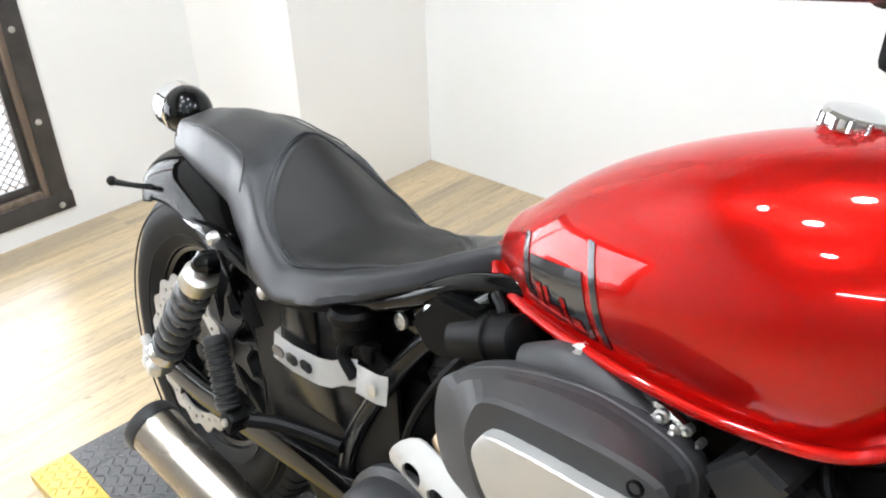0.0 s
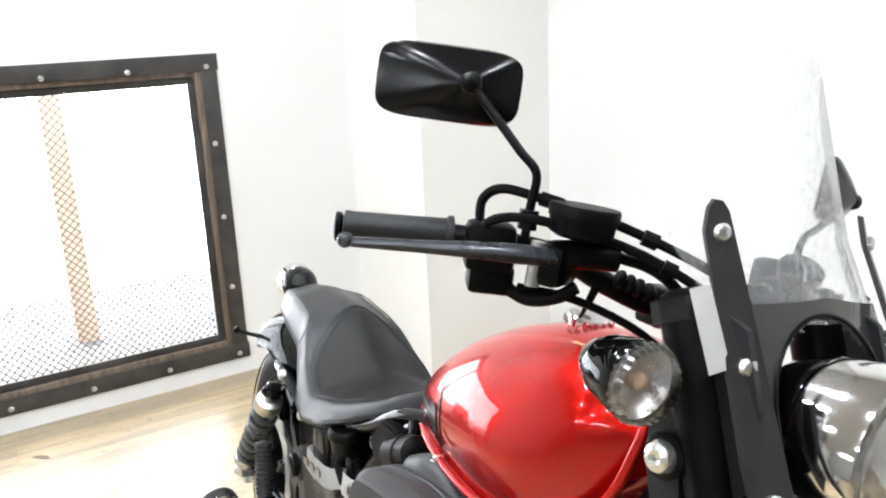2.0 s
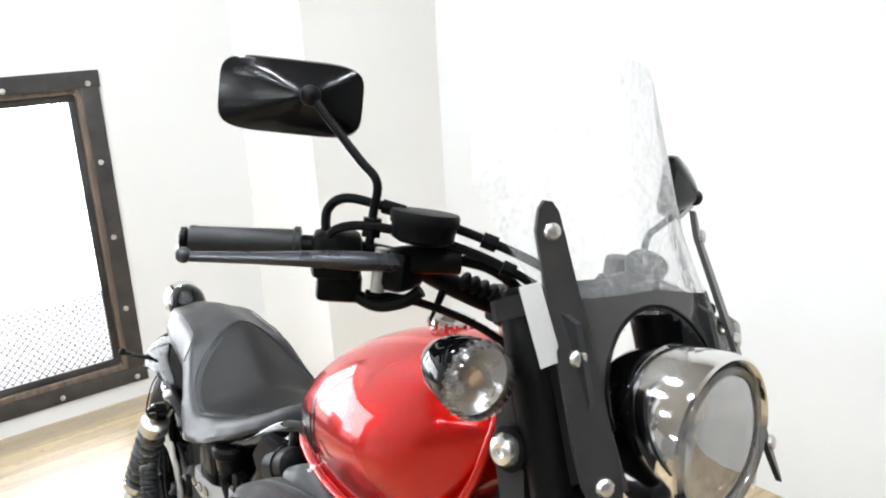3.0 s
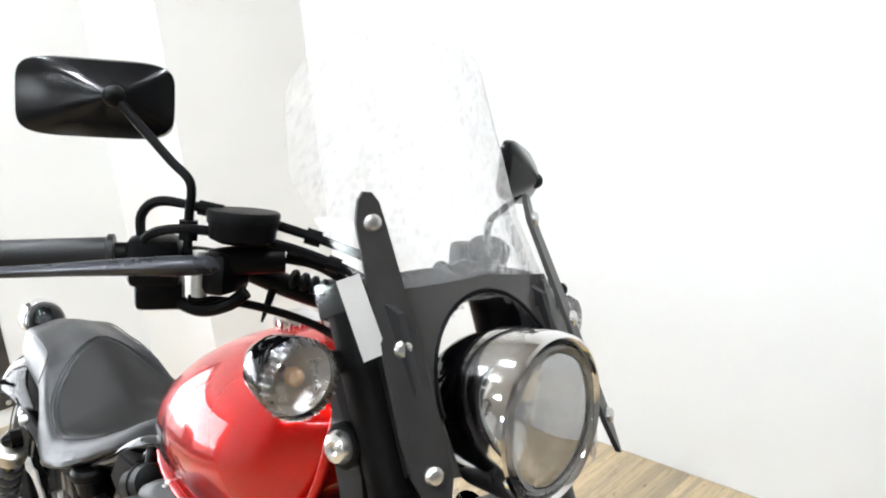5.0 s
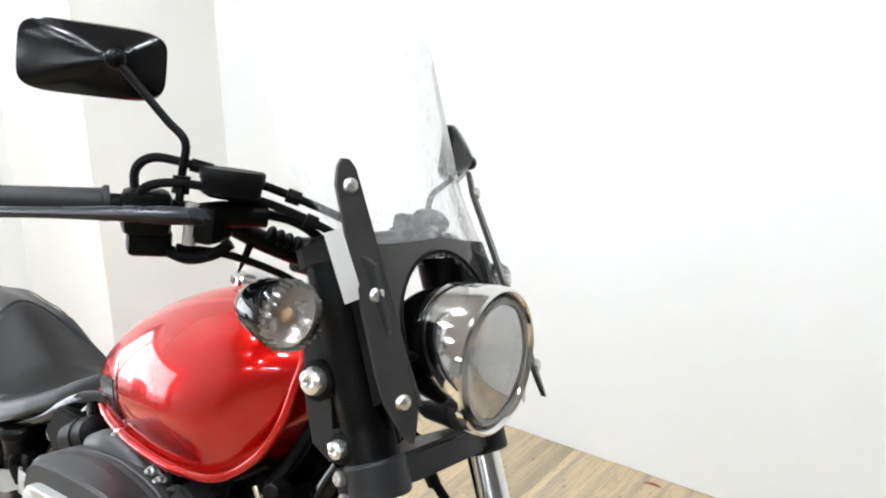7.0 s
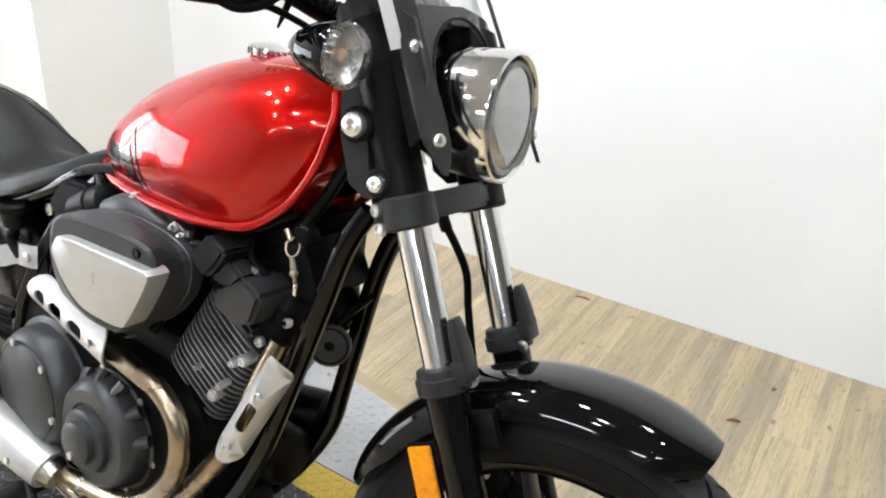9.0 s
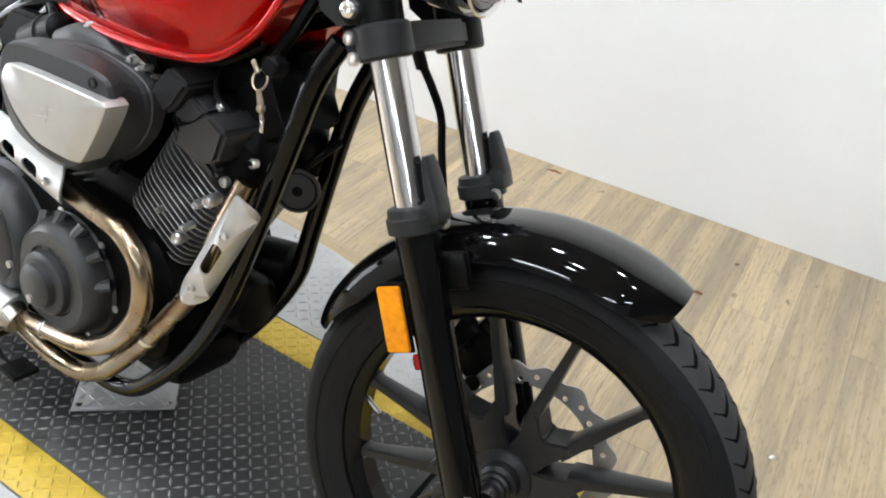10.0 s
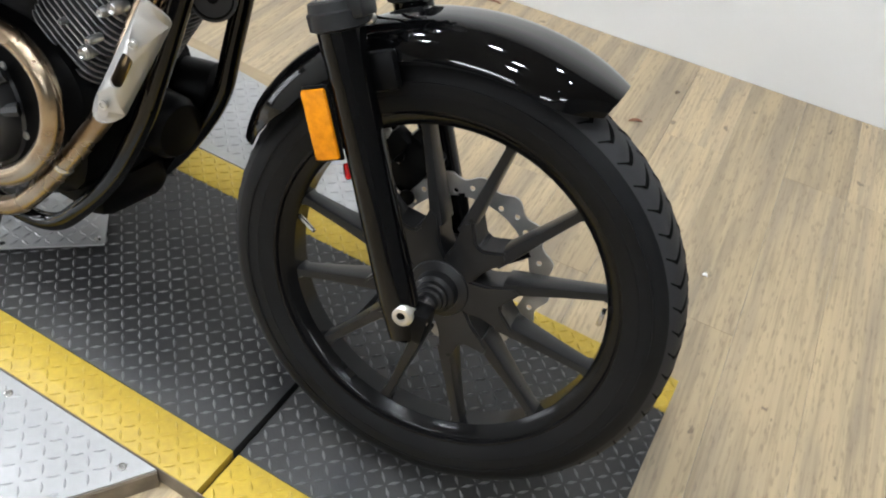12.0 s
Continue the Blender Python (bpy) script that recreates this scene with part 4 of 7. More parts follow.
extrude_shape(bm, pts, 0.020, frame3(fork(1.038, 0), Vector((0, -1, 0)), FORK_F))
part("upper_bridge", bm, M_DKGREY, bike, front=True)

# front mudguard
bm = bmesh.new()
rows = []
n_a, n_c = 36, 13
for i in range(n_a + 1):
    f_ = i / n_a
    ang = radians(161 - 94 * f_)
    rad = 0.320 + 0.032 * math.sin(min(1.0, f_ * 1.45 + 0.12) * math.pi / 2)
    wide = 0.072 * (1 - 0.45 * max(0.0, 1 - f_ / 0.22) ** 2 - 0.42 * max(0.0, (f_ - 0.88) / 0.12) ** 2)
    deep = 0.045 * (1 - 0.55 * max(0.0, 1 - f_ / 0.2) - 0.38 * max(0.0, (f_ - 0.88) / 0.12) ** 2)
    row = []
    for j in range(n_c):
        u = -1 + 2 * j / (n_c - 1)
        yy = wide * math.copysign(1 - (1 - abs(u)) ** 1.7, u)
        dr = -deep * abs(u) ** 3.0
        row.append(bm.verts.new((FW[0] + (rad + dr) * math.cos(ang), yy, FW[2] + (rad + dr) * math.sin(ang))))
    rows.append(row)
for p, q in zip(rows, rows[1:]):
    for j in range(n_c - 1):
        bm.faces.new((p[j], p[j + 1], q[j + 1], q[j]))
bmesh.ops.recalc_face_normals(bm, faces=bm.faces)
bmesh.ops.solidify(bm, geom=bm.faces[:], thickness=0.003)
guard = part("front_mudguard", bm, M_BLACK, bike, "gloss black steel front mudguard", sharp=50, front=True)
for sg in (-1, 1):
    bm = bmesh.new()
    box(bm, fork(0.600, sg * 0.079, 0.020), (0.060, 0.016, 0.045), Matrix.Rotation(radians(-25), 4, "Y"), bevel=0.005)
    br = part("mudguard_bracket", bm, M_SATIN, guard, front=True)
    bm = bmesh.new()
    lathe(bm, fork(0.655, sg * 0.078, 0.028), (0.2, sg, 0.6), [(0, 0.008), (0.006, 0.008), (0.009, 0.005)], 12)
    part("mudguard_bolt", bm, M_BOLT, guard, front=True)

# brake caliper and hose on the far leg
bm = bmesh.new()
box(bm, (-0.110, 0.078, 0.432), (0.058, 0.056, 0.100), Matrix.Rotation(radians(30), 4, "Y"), bevel=0.010)
box(bm, (-0.128, 0.052, 0.465), (0.030, 0.03, 0.045), Matrix.Rotation(radians(30), 4, "Y"), bevel=0.006)
cal = part("brake_caliper", bm, M_SATIN, bike, "black two-piston brake caliper", front=True)
for z in (0.40, 0.455):
    bm = bmesh.new()
    lathe(bm, (-0.108 - (z - 0.43) * 0.5, 0.046, z), (0, -1, 0), [(0, 0.011), (0.004, 0.011), (0.005, 0.008)], 16)
    part("piston_cap", bm, M_SATIN, cal, front=True)
for x, z in ((-0.100, 0.398), (-0.126, 0.452)):
    bm = bmesh.new()
    box(bm, (x, 0.049, z), (0.030, 0.010, 0.009), Matrix.Rotation(radians(30), 4, "Y"), bevel=0.002)
    part("pad_clip", bm, M_STEEL, cal, "bright steel pad clip", front=True)
bm = bmesh.new()
lathe(bm, (-0.142, 0.047, 0.478), (0.1, -1, 0.2), [(0, 0.008), (0.008, 0.008), (0.010, 0.005)], 12)
part("bleed_bolt", bm, M_BOLT, cal, front=True)
bm = bmesh.new()
tube(bm, [(-0.262, 0.0, 0.815), (-0.245, 0.028, 0.775), (-0.235, 0.055, 0.735), (-0.225, 0.066, 0.68), (-0.19, 0.066, 0.58), (-0.14, 0.072, 0.47)], 0.0055, n=10)
hose = part("brake_hose", bm, M_PLASTIC, bike, "black rubber brake hose", front=True)
bm = bmesh.new()
rod(bm, (-0.266, -0.003, 0.826), (-0.257, 0.010, 0.800), 0.008, n=10)
part("hose_union", bm, M_SATIN, hose, front=True)


# ---------------------------------------------------------------- headlight, screen, indicators
HL = Vector((-0.205, 0.012, 0.956))
HD = Vector((1, 0, 0.06)).normalized()
bm = bmesh.new()
lathe(bm, HL, HD, [(-0.135, 0.004), (-0.132, 0.028), (-0.120, 0.048), (-0.100, 0.063), (-0.078, 0.072), (-0.058, 0.0755), (-0.054, 0.074)], 48)
head = part("headlight", bm, M_BLACK, bike, "round headlight with gloss black shell", front=True)
bm = bmesh.new()
lathe(bm, HL, HD, [(-0.060, 0.0745), (-0.058, 0.0785), (-0.030, 0.0805), (-0.004, 0.0815), (0.004, 0.0800), (0.006, 0.0770), (0.003, 0.0735), (-0.004, 0.0715), (-0.012, 0.0700), (-0.020, 0.0720)], 64, closed=True)
part("bezel", bm, M_BEZEL, head, "polished chrome headlight ring", front=True)
bm = bmesh.new()
prof = [(-0.058, 0.012), (-0.056, 0.022), (-0.046, 0.042), (-0.032, 0.058), (-0.016, 0.0695)]
lathe(bm, HL, HD, prof + [(-0.018, 0.071), (-0.050, 0.044), (-0.062, 0.012)], 64, closed=True)
part("reflector_bowl", bm, M_REFL, head, sharp=60, front=True)
bm = bmesh.new()
lathe(bm, HL, HD, [(-0.056, 0.010), (-0.030, 0.010), (-0.022, 0.008), (-0.020, 0.001)], 16)
part("bulb_shield", bm, M_CHROME, head, front=True)
bm = bmesh.new()
lathe(bm, HL, HD, [(-0.010, 0.0705), (-0.004, 0.0700), (0.004, 0.060), (0.009, 0.040), (0.011, 0.018), (0.0115, 0.0005)], 48, cap0=False)
bmesh.ops.solidify(bm, geom=bm.faces[:], thickness=-0.0015)
gl = part("lens", bm, M_GLASS, head, "clear headlight glass", front=True)
gl.visible_shadow = False
bm = bmesh.new()
lathe(bm, HL, HD, [(-0.006, 0.0700), (0.002, 0.0695), (0.005, 0.0665), (0.004, 0.0625), (-0.002, 0.0615), (-0.006, 0.064)], 64, closed=True)
rim_ = part("lens_rim", bm, M_LENS, gl, "thick clear glass edge", front=True)
rim_.visible_shadow = False
for sg in (-1, 1):
    bm = bmesh.new()
    rod(bm, HL + HD * -0.07 + Vector((0, sg * 0.07, 0)), HL + HD * -0.085 + Vector((0, sg * 0.112, 0)), 0.010, n=12)
    part("headlight_arm", bm, M_SATIN, head, front=True)

# side plates of the screen mount, with bright bolts
for sg in (-1, 1):
    m = frame3(Vector((0, 0.116 * sg + (0.004 if sg < 0 else -0.004), 0)), (1, 0, 0), (0, 0, 1))
    out = [(-0.352, 1.035), (-0.366, 0.985), (-0.366, 0.945), (-0.360, 0.905), (-0.338, 0.850), (-0.312, 0.838), (-0.292, 0.846), (-0.270, 0.905), (-0.250, 0.935), (-0.262, 0.990), (-0.290, 1.050), (-0.320, 1.060)]
    hole = [(-0.322, 0.905), (-0.314, 0.872), (-0.298, 0.880), (-0.288, 0.912), (-0.300, 0.925)]
    bm = bmesh.new()
    extrude_shape(bm, out, 0.008 * sg, m, holes=[hole])
    pl = part("mount_plate", bm, M_DKGREY, bike, "dark grey screen mounting plate", front=True)
    for (x, z), r in (((-0.332, 0.922), 0.0155), ((-0.290, 0.863), 0.0105)):
        bm = bmesh.new()
        y0 = sg * 0.120
        lathe(bm, (x, y0, z), (0, sg, 0), [(0, r + 0.006), (0.006, r + 0.006), (0.007, r + 0.004)], 24)
        part("rubber_washer", bm, M_PLASTIC, pl, front=True)
        bm = bmesh.new()
        lathe(bm, (x, y0 + sg * 0.007, z), (0, sg, 0), [(0, r), (0.004, r), (0.009, r * 0.85), (0.0115, r * 0.45), (0.0105, r * 0.22), (0.008, r * 0.2)], 24)
        part("dome_bolt", bm, M_ALUM, pl, "bright domed aluminium bolt", front=True)


def screen_x(z, u):
    """The screen's surface: leans back, and wraps towards its sides."""
    rise = (1.145 - z) * 0.585 if z < 1.12 else 0.0146 - (z - 1.12) * 0.38
    return -0.349 + rise - (0.028 * u ** 2 if abs(u) <= 1 else 0.028 + 0.10 * (abs(u) - 1)) - 0.001


SC_Y = 0.026


def screen_half(z):
    return 0.125 + (1.12 - z) * 0.095


def screen_p(u, z, off=0.0):
    return Vector((screen_x(z, u) + off, SC_Y + u * screen_half(z), z))


# clear sheet
bm = bmesh.new()
rows = []
for i in range(61):
    v = i / 60
    row = []
    for j in range(57):
        u = -1 + 2 * j / 56
        top = 1.300 - 0.050 * abs(u) ** 6
        low = 0.885 + 0.05 * abs(u) ** 4
        z = low + (top - low) * v
        wide = 1.02 + 0.34 * max(0.0, min(1.0, (z - 1.055) / 0.10)) - 0.08 * max(0.0, (v - 0.90) / 0.10) ** 2
        row.append(bm.verts.new(screen_p(u * wide, z)))
    rows.append(row)
for i in range(60):
    for j in range(56):
        c = (rows[i][j].co + rows[i + 1][j + 1].co) / 2
        if not (math.hypot(c.y - 0.012, (c.z - 0.955)) < 0.098 or (abs(c.y - 0.012) < 0.095 and c.z < 0.955)):
            bm.faces.new((rows[i][j], rows[i][j + 1], rows[i + 1][j + 1], rows[i + 1][j]))
bmesh.ops.solidify(bm, geom=bm.faces[:], thickness=0.003)
wind = part("windscreen", bm, M_SCREEN, bike, "clear acrylic windscreen", front=True)
wind.visible_shadow = False
# smoked lower panel with its arch over the headlight
bm = bmesh.new()
n_t = 40
inner, outer = [], []
for k in range(n_t + 1):
    f_ = k / n_t
    a = math.pi * (1.09 - 1.18 * f_)
    ix, iz = 0.094 * math.cos(a), 0.962 + 0.098 * math.sin(a)
    if math.sin(a) < 0:
        ix, iz = 0.094 * (1 if math.cos(a) > 0 else -1), 0.962 + 0.16 * math.sin(a)
    ox = max(-1.0, min(1.0, 1.25 * math.cos(a)))
    oz = 1.074 - 0.012 * abs(ox) if math.sin(a) > 0.35 else None
    p = screen_p((ix + 0.012 - SC_Y) / screen_half(iz), iz, 0.0045)
    if oz is None:
        zz = iz if math.sin(a) < 0 else 0.962 + (1.062 - 0.962) * math.sin(a) / 0.35
        q = screen_p(math.copysign(1.03, math.cos(a)), zz, 0.0045)
    else:
        q = screen_p(ox, oz, 0.0045)
    inner.append(bm.verts.new(p))
    outer.append(bm.verts.new(q))
for k in range(n_t):
    bm.faces.new((inner[k], inner[k + 1], outer[k + 1], outer[k]))
bmesh.ops.solidify(bm, geom=bm.faces[:], thickness=0.0035)
part("smoked_panel", bm, M_SMOKE, wind, "smoked dark lower panel with an arch over the headlight", front=True)
bm = bmesh.new()
tube(bm, [v for v in [screen_p((0.094 * math.cos(a) + 0.012 - SC_Y) / screen_half(0.962 + 0.098 * math.sin(a)), 0.962 + 0.098 * math.sin(a), 0.006) for a in np.linspace(math.pi, 0, 24)]], 0.0022, n=6, smooth=False)
part("panel_edge", bm, M_PLASTIC, wind, front=True)
# hazed edges wrapped round the sides
for sg in (-1, 1):
    bm = bmesh.new()
    rows = []
    for i in range(13):
        z = 0.900 + 0.165 * i / 12
        rows.append([bm.verts.new(screen_p(sg * (1.04 + (0.29 - 0.12 * max(0.0, 0.5 - i / 12)) * j / 6), z, 0.0045)) for j in range(7)])
    for p, q in zip(rows, rows[1:]):
        for j in range(6):
            bm.faces.new((p[j], p[j + 1], q[j + 1], q[j]))
    wg = part("screen_edge", bm, M_WING, wind, "hazed wrapped screen edge", front=True)
    wg.visible_shadow = False
# side straps, bolts; the left-hand one draws in towards its foot
for sg in (-1, 1):
    draw = 0.15 if sg > 0 else 0.0
    bm = bmesh.new()
    left = []
    for z, w in ((1.148, 0.004), (1.140, 0.010), (1.120, 0.0145), (1.07, 0.0165), (1.00, 0.0185), (0.95, 0.020), (0.925, 0.0185), (0.905, 0.010), (0.893, 0.003)):
        c = screen_p(sg * (1.0 - draw * (1.148 - z) / 0.255), z, 0.018)
        d = Vector((0.42, -0.90 * sg, 0)).normalized()
        left.append((c - d * w, c + d * w))
    rr = []
    for p, q in left:
        nrm = Vector((0.90, 0.42 * sg, 0)).normalized() * 0.003
        rr.append([bm.verts.new(p - nrm), bm.verts.new(p + nrm), bm.verts.new(q + nrm), bm.verts.new(q - nrm)])
    skin(bm, rr)
    st = part("strap", bm, M_DKPLATE, wind, "dark metal screen strap", front=True)
    for z in (1.121, 1.020, 0.927):
        bm = bmesh.new()
        c = screen_p(sg * (1.0 - draw * (1.148 - z) / 0.255), z, 0.020)
        lathe(bm, c, (0.88, 0.45 * sg, 0.1), [(0, 0.0085), (0.004, 0.0085), (0.007, 0.006), (0.008, 0.002)], 16)
        part("strap_bolt", bm, M_ALUM, st, front=True)
# paper sticker on the wrapped edge
bm = bmesh.new()
q = [(-0.327, -0.153, 1.077), (-0.326, -0.128, 1.082), (-0.300, -0.113, 1.017), (-0.301, -0.139, 1.012)]
vs = [bm.verts.new(Vector(p) + Vector((0.009, -0.007, 0))) for p in q]
bm.faces.new(vs)
bmesh.ops.solidify(bm, geom=bm.faces[:], thickness=0.0008)
stk = part("sticker", bm, M_STICKER, wind, "white printed label", front=True)


def indicator(c, sg, label):
    c = Vector(c)
    d = Vector((0.97, 0.16 * sg, 0.02)).normalized()
    bm = bmesh.new()
    lathe(bm, c, d, [(-0.078, 0.002), (-0.074, 0.010), (-0.060, 0.020), (-0.040, 0.029), (-0.018, 0.0325), (0.0, 0.0342), (0.003, 0.0325), (-0.018, 0.030), (-0.024, 0.012)], 32)
    i = part("indicator", bm, M_BLACK, bike, label, front=True)
    bm = bmesh.new()
    lathe(bm, c, d, [(0.0, 0.0338), (0.006, 0.0333), (0.012, 0.0292), (0.0145, 0.019), (0.0155, 0.0005)], 32, cap0=False)
    le = part("indicator_lens", bm, M_LENS, i, "clear ribbed lens", front=True)
    le.visible_shadow = False
    # ribs round the lens
    a, b = basis(d)
    for k in range(28):
        t = 2 * math.pi * k / 28
        e = a * math.cos(t) + b * math.sin(t)
        bm = bmesh.new()
        rod(bm, c + d * 0.0005 + e * 0.0340, c + d * 0.0105 + e * 0.0306, 0.0021, 0.0016, 6)
        part("rib", bm, M_LENS, le, front=True)
    bm = bmesh.new()
    lathe(bm, c + d * -0.012, d, [(0.010, 0.0315), (0.004, 0.0275), (-0.004, 0.018), (-0.006, 0.008)], 24, cap0=False)
    part("indicator_bowl", bm, M_BOWL, i, front=True)
    bm = bmesh.new()
    lathe(bm, c + d * -0.012, d, [(-0.004, 0.006), (0.004, 0.0085), (0.010, 0.007), (0.013, 0.002)], 16)
    part("bulb", bm, M_BULB, i, "pale amber bulb", front=True)
    bm = bmesh.new()
    rod(bm, c + d * -0.03 + Vector((0, -sg * 0.030, 0)), (c.x - 0.028, sg * 0.112, c.z - 0.004), 0.011, n=14)
    part("indicator_stem", bm, M_PLASTIC, i, front=True)


indicator((-0.318, -0.193, 0.999), -1, "gloss black front indicator with a clear round lens")
indicator((-0.318, 0.196, 0.999), 1, "gloss black front indicator with a clear round lens")


# ---------------------------------------------------------------- handlebar and controls
bar_r = [(-0.415, -0.010, 1.030), (-0.430, -0.060, 1.030), (-0.452, -0.105, 1.045), (-0.478, -0.155, 1.066), (-0.520, -0.215, 1.070), (-0.562, -0.280, 1.066), (-0.592, -0.322, 1.061)]
bar_l = [(-0.415, 0.010, 1.030), (-0.425, 0.060, 1.028), (-0.435, 0.110, 1.036), (-0.450, 0.17, 1.046), (-0.485, 0.24, 1.040), (-0.53, 0.32, 1.030), (-0.57, 0.39, 1.020)]
bm = bmesh.new()
tube(bm, list(reversed(bar_r)) + bar_l, 0.0115, n=14, per=5)
bar = part("handlebar", bm, M_SATIN, bike, "black steel handlebar", front=True)
for sg in (-1, 1):
    bm = bmesh.new()
    tube(bm, [(-0.365, sg * 0.045, 1.035), (-0.385, sg * 0.047, 1.028), (-0.418, sg * 0.05, 1.026)], 0.015, n=12)
    box(bm, (-0.428, sg * 0.052, 1.030), (0.036, 0.030, 0.040), bevel=0.006)
    part("riser", bm, M_SATIN, bar, front=True)


def grip(p, q, end):
    p, q = Vector(p), Vector(q)
    d = (q - p).normalized()
    L = (q - p).length
    bm = bmesh.new()
    prof = [(0, 0.014), (0.001, 0.0185), (0.006, 0.0185), (0.008, 0.0158)]
    s = 0.012
    while s < L - 0.012:
        prof += [(s, 0.0158), (s + 0.0008, 0.0157), (s + 0.0016, 0.0158)]
        s += 0.012
    prof += [(L - 0.008, 0.0158), (L - 0.003, 0.0165), (L, 0.0160), (L + 0.001, 0.010)]
    lathe(bm, p, d, prof, 24)
    g = part("grip", bm, M_GRIP, bar, "black rubber grip", front=True)
    bm = bmesh.new()
    lathe(bm, q, d, [(0.0, 0.010), (0.004, 0.0145), (0.008, 0.0145), (0.010, 0.010)], 20)
    part("bar_end", bm, M_SATIN, g, front=True)


grip((-0.536, -0.238, 1.070), (-0.594, -0.325, 1.061), 0)
grip((-0.515, 0.295, 1.034), (-0.572, 0.395, 1.019), 0)

# right switch block
bm = bmesh.new()
dgr = Vector((-0.55, -0.83, -0.05)).normalized()
mb = frame3(Vector((-0.512, -0.212, 1.062)), dgr, (0, 0, 1))
box(bm, (0, 0.004, 0), (0.048, 0.046, 0.046), bevel=0.008)
box(bm, (-0.004, -0.026, 0.004), (0.044, 0.030, 0.042), bevel=0.006)
bm.transform(mb)
sw = part("switch_block", bm, M_PLASTIC, bar, "black plastic switch block", front=True)
bm = bmesh.new()
box(bm, (0.004, 0.004, 0.026), (0.016, 0.014, 0.010), bevel=0.003)
bm.transform(mb)
part("switch_button", bm, M_DKGREY, sw, front=True)
bm = bmesh.new()
tube(bm, [(-0.492, -0.20, 1.030), (-0.472, -0.186, 1.024), (-0.452, -0.170, 1.032), (-0.440, -0.160, 1.045)], 0.0065, n=10)
part("lever_link", bm, M_PLASTIC, sw, front=True)
# master cylinder with its reservoir, lever
bm = bmesh.new()
box(bm, (-0.462, -0.172, 1.062), (0.034, 0.052, 0.040), Matrix.Rotation(radians(25), 4, "Z"), bevel=0.008)
tube(bm, [(-0.470, -0.195, 1.066), (-0.448, -0.165, 1.074), (-0.425, -0.130, 1.078)], 0.014, n=14)
mc = part("master_cylinder", bm, M_SATIN, bar, "black brake master cylinder", front=True)
CUP = Vector((-0.442, -0.166, 1.121))
bm = bmesh.new()
lathe(bm, CUP + Vector((0, 0, -0.030)), (0, 0, 1), [(0, 0.022), (0.004, 0.0300), (0.020, 0.0315), (0.0205, 0.029)], 32)
part("reservoir", bm, M_SATIN, mc, "black round brake fluid reservoir", front=True)
bm = bmesh.new()
lathe(bm, CUP + Vector((0, 0, -0.012)), (0, 0, 1), [(0, 0.0325), (0.009, 0.0335), (0.012, 0.0320), (0.0125, 0.024)], 32)
part("reservoir_lid", bm, M_PLASTIC, mc, front=True)
bm = bmesh.new()
tube(bm, [(-0.452, -0.186, 1.070), (-0.460, -0.222, 1.070), (-0.474, -0.262, 1.069), (-0.494, -0.312, 1.066), (-0.515, -0.362, 1.063)], [0.012, 0.0125, 0.0105, 0.0075, 0.0062], n=12, flat=0.75)
lv = part("brake_lever", bm, M_LEVER, mc, "satin grey brake lever", front=True)
bm = bmesh.new()
bmesh.ops.create_uvsphere(bm, u_segments=14, v_segments=10, radius=0.0070, matrix=Matrix.Translation((-0.516, -0.367, 1.064)))
part("lever_ball", bm, M_LEVER, lv, front=True)
bm = bmesh.new()
rod(bm, (-0.462, -0.196, 1.040), (-0.462, -0.196, 1.082), 0.007, n=12)
part("lever_pivot", bm, M_BOLT, lv, front=True)

# cables that run forward from the controls
for k, (pts, r) in enumerate((
        ([(-0.520, -0.222, 1.082), (-0.522, -0.222, 1.108), (-0.508, -0.212, 1.122), (-0.478, -0.190, 1.120), (-0.440, -0.150, 1.112), (-0.40, -0.108, 1.098), (-0.365, -0.076, 1.083), (-0.335, -0.055, 1.066)], 0.0048),
        ([(-0.505, -0.228, 1.070), (-0.500, -0.228, 1.090), (-0.480, -0.214, 1.100), (-0.450, -0.184, 1.100), (-0.415, -0.135, 1.090), (-0.38, -0.100, 1.075), (-0.345, -0.072, 1.056)], 0.0048),
        ([(-0.425, -0.128, 1.078), (-0.405, -0.108, 1.074), (-0.385, -0.090, 1.060), (-0.365, -0.075, 1.030), (-0.350, -0.060, 0.98)], 0.0055),
        ([(-0.480, -0.196, 1.034), (-0.455, -0.150, 1.030), (-0.430, -0.095, 1.012), (-0.40, -0.06, 0.99)], 0.0042))):
    bm = bmesh.new()
    tube(bm, pts, r, n=8)
    c = part("control_cable", bm, M_PLASTIC, bar, front=True)
    if k < 2:
        bm = bmesh.new()
        p, q = Vector(pts[3]), Vector(pts[4])
        rod(bm, p, p.lerp(q, 0.4), r + 0.0022, n=10)
        part("cable_sleeve", bm, M_SATIN, c, front=True)
        bm = bmesh.new()
        p, q = Vector(pts[5]), Vector(pts[4])
        rod(bm, p, p.lerp(q, 0.25), r + 0.0030, n=10)
        part("cable_sleeve", bm, M_SATIN, c, front=True)
bm = bmesh.new()
tube(bm, [(-0.452, -0.120, 1.044), (-0.456, -0.122, 1.028), (-0.462, -0.124, 1.008)], [0.0045, 0.004, 0.0012], n=8)
part("cable_tie", bm, M_PLASTIC, bar, front=True)
for k in range(5):
    bm = bmesh.new()
    p = Vector(bar_r[2]).lerp(Vector(bar_r[1]), 0.1 + 0.2 * k)
    d = (Vector(bar_r[1]) - Vector(bar_r[2])).normalized()
    lathe(bm, p + Vector((0.012, -0.010, 0.012)), d, [(0, 0.0075), (0.002, 0.0095), (0.005, 0.0095), (0.007, 0.0075)], 12)
    part("wire_boot", bm, M_PLASTIC, bar, front=True)

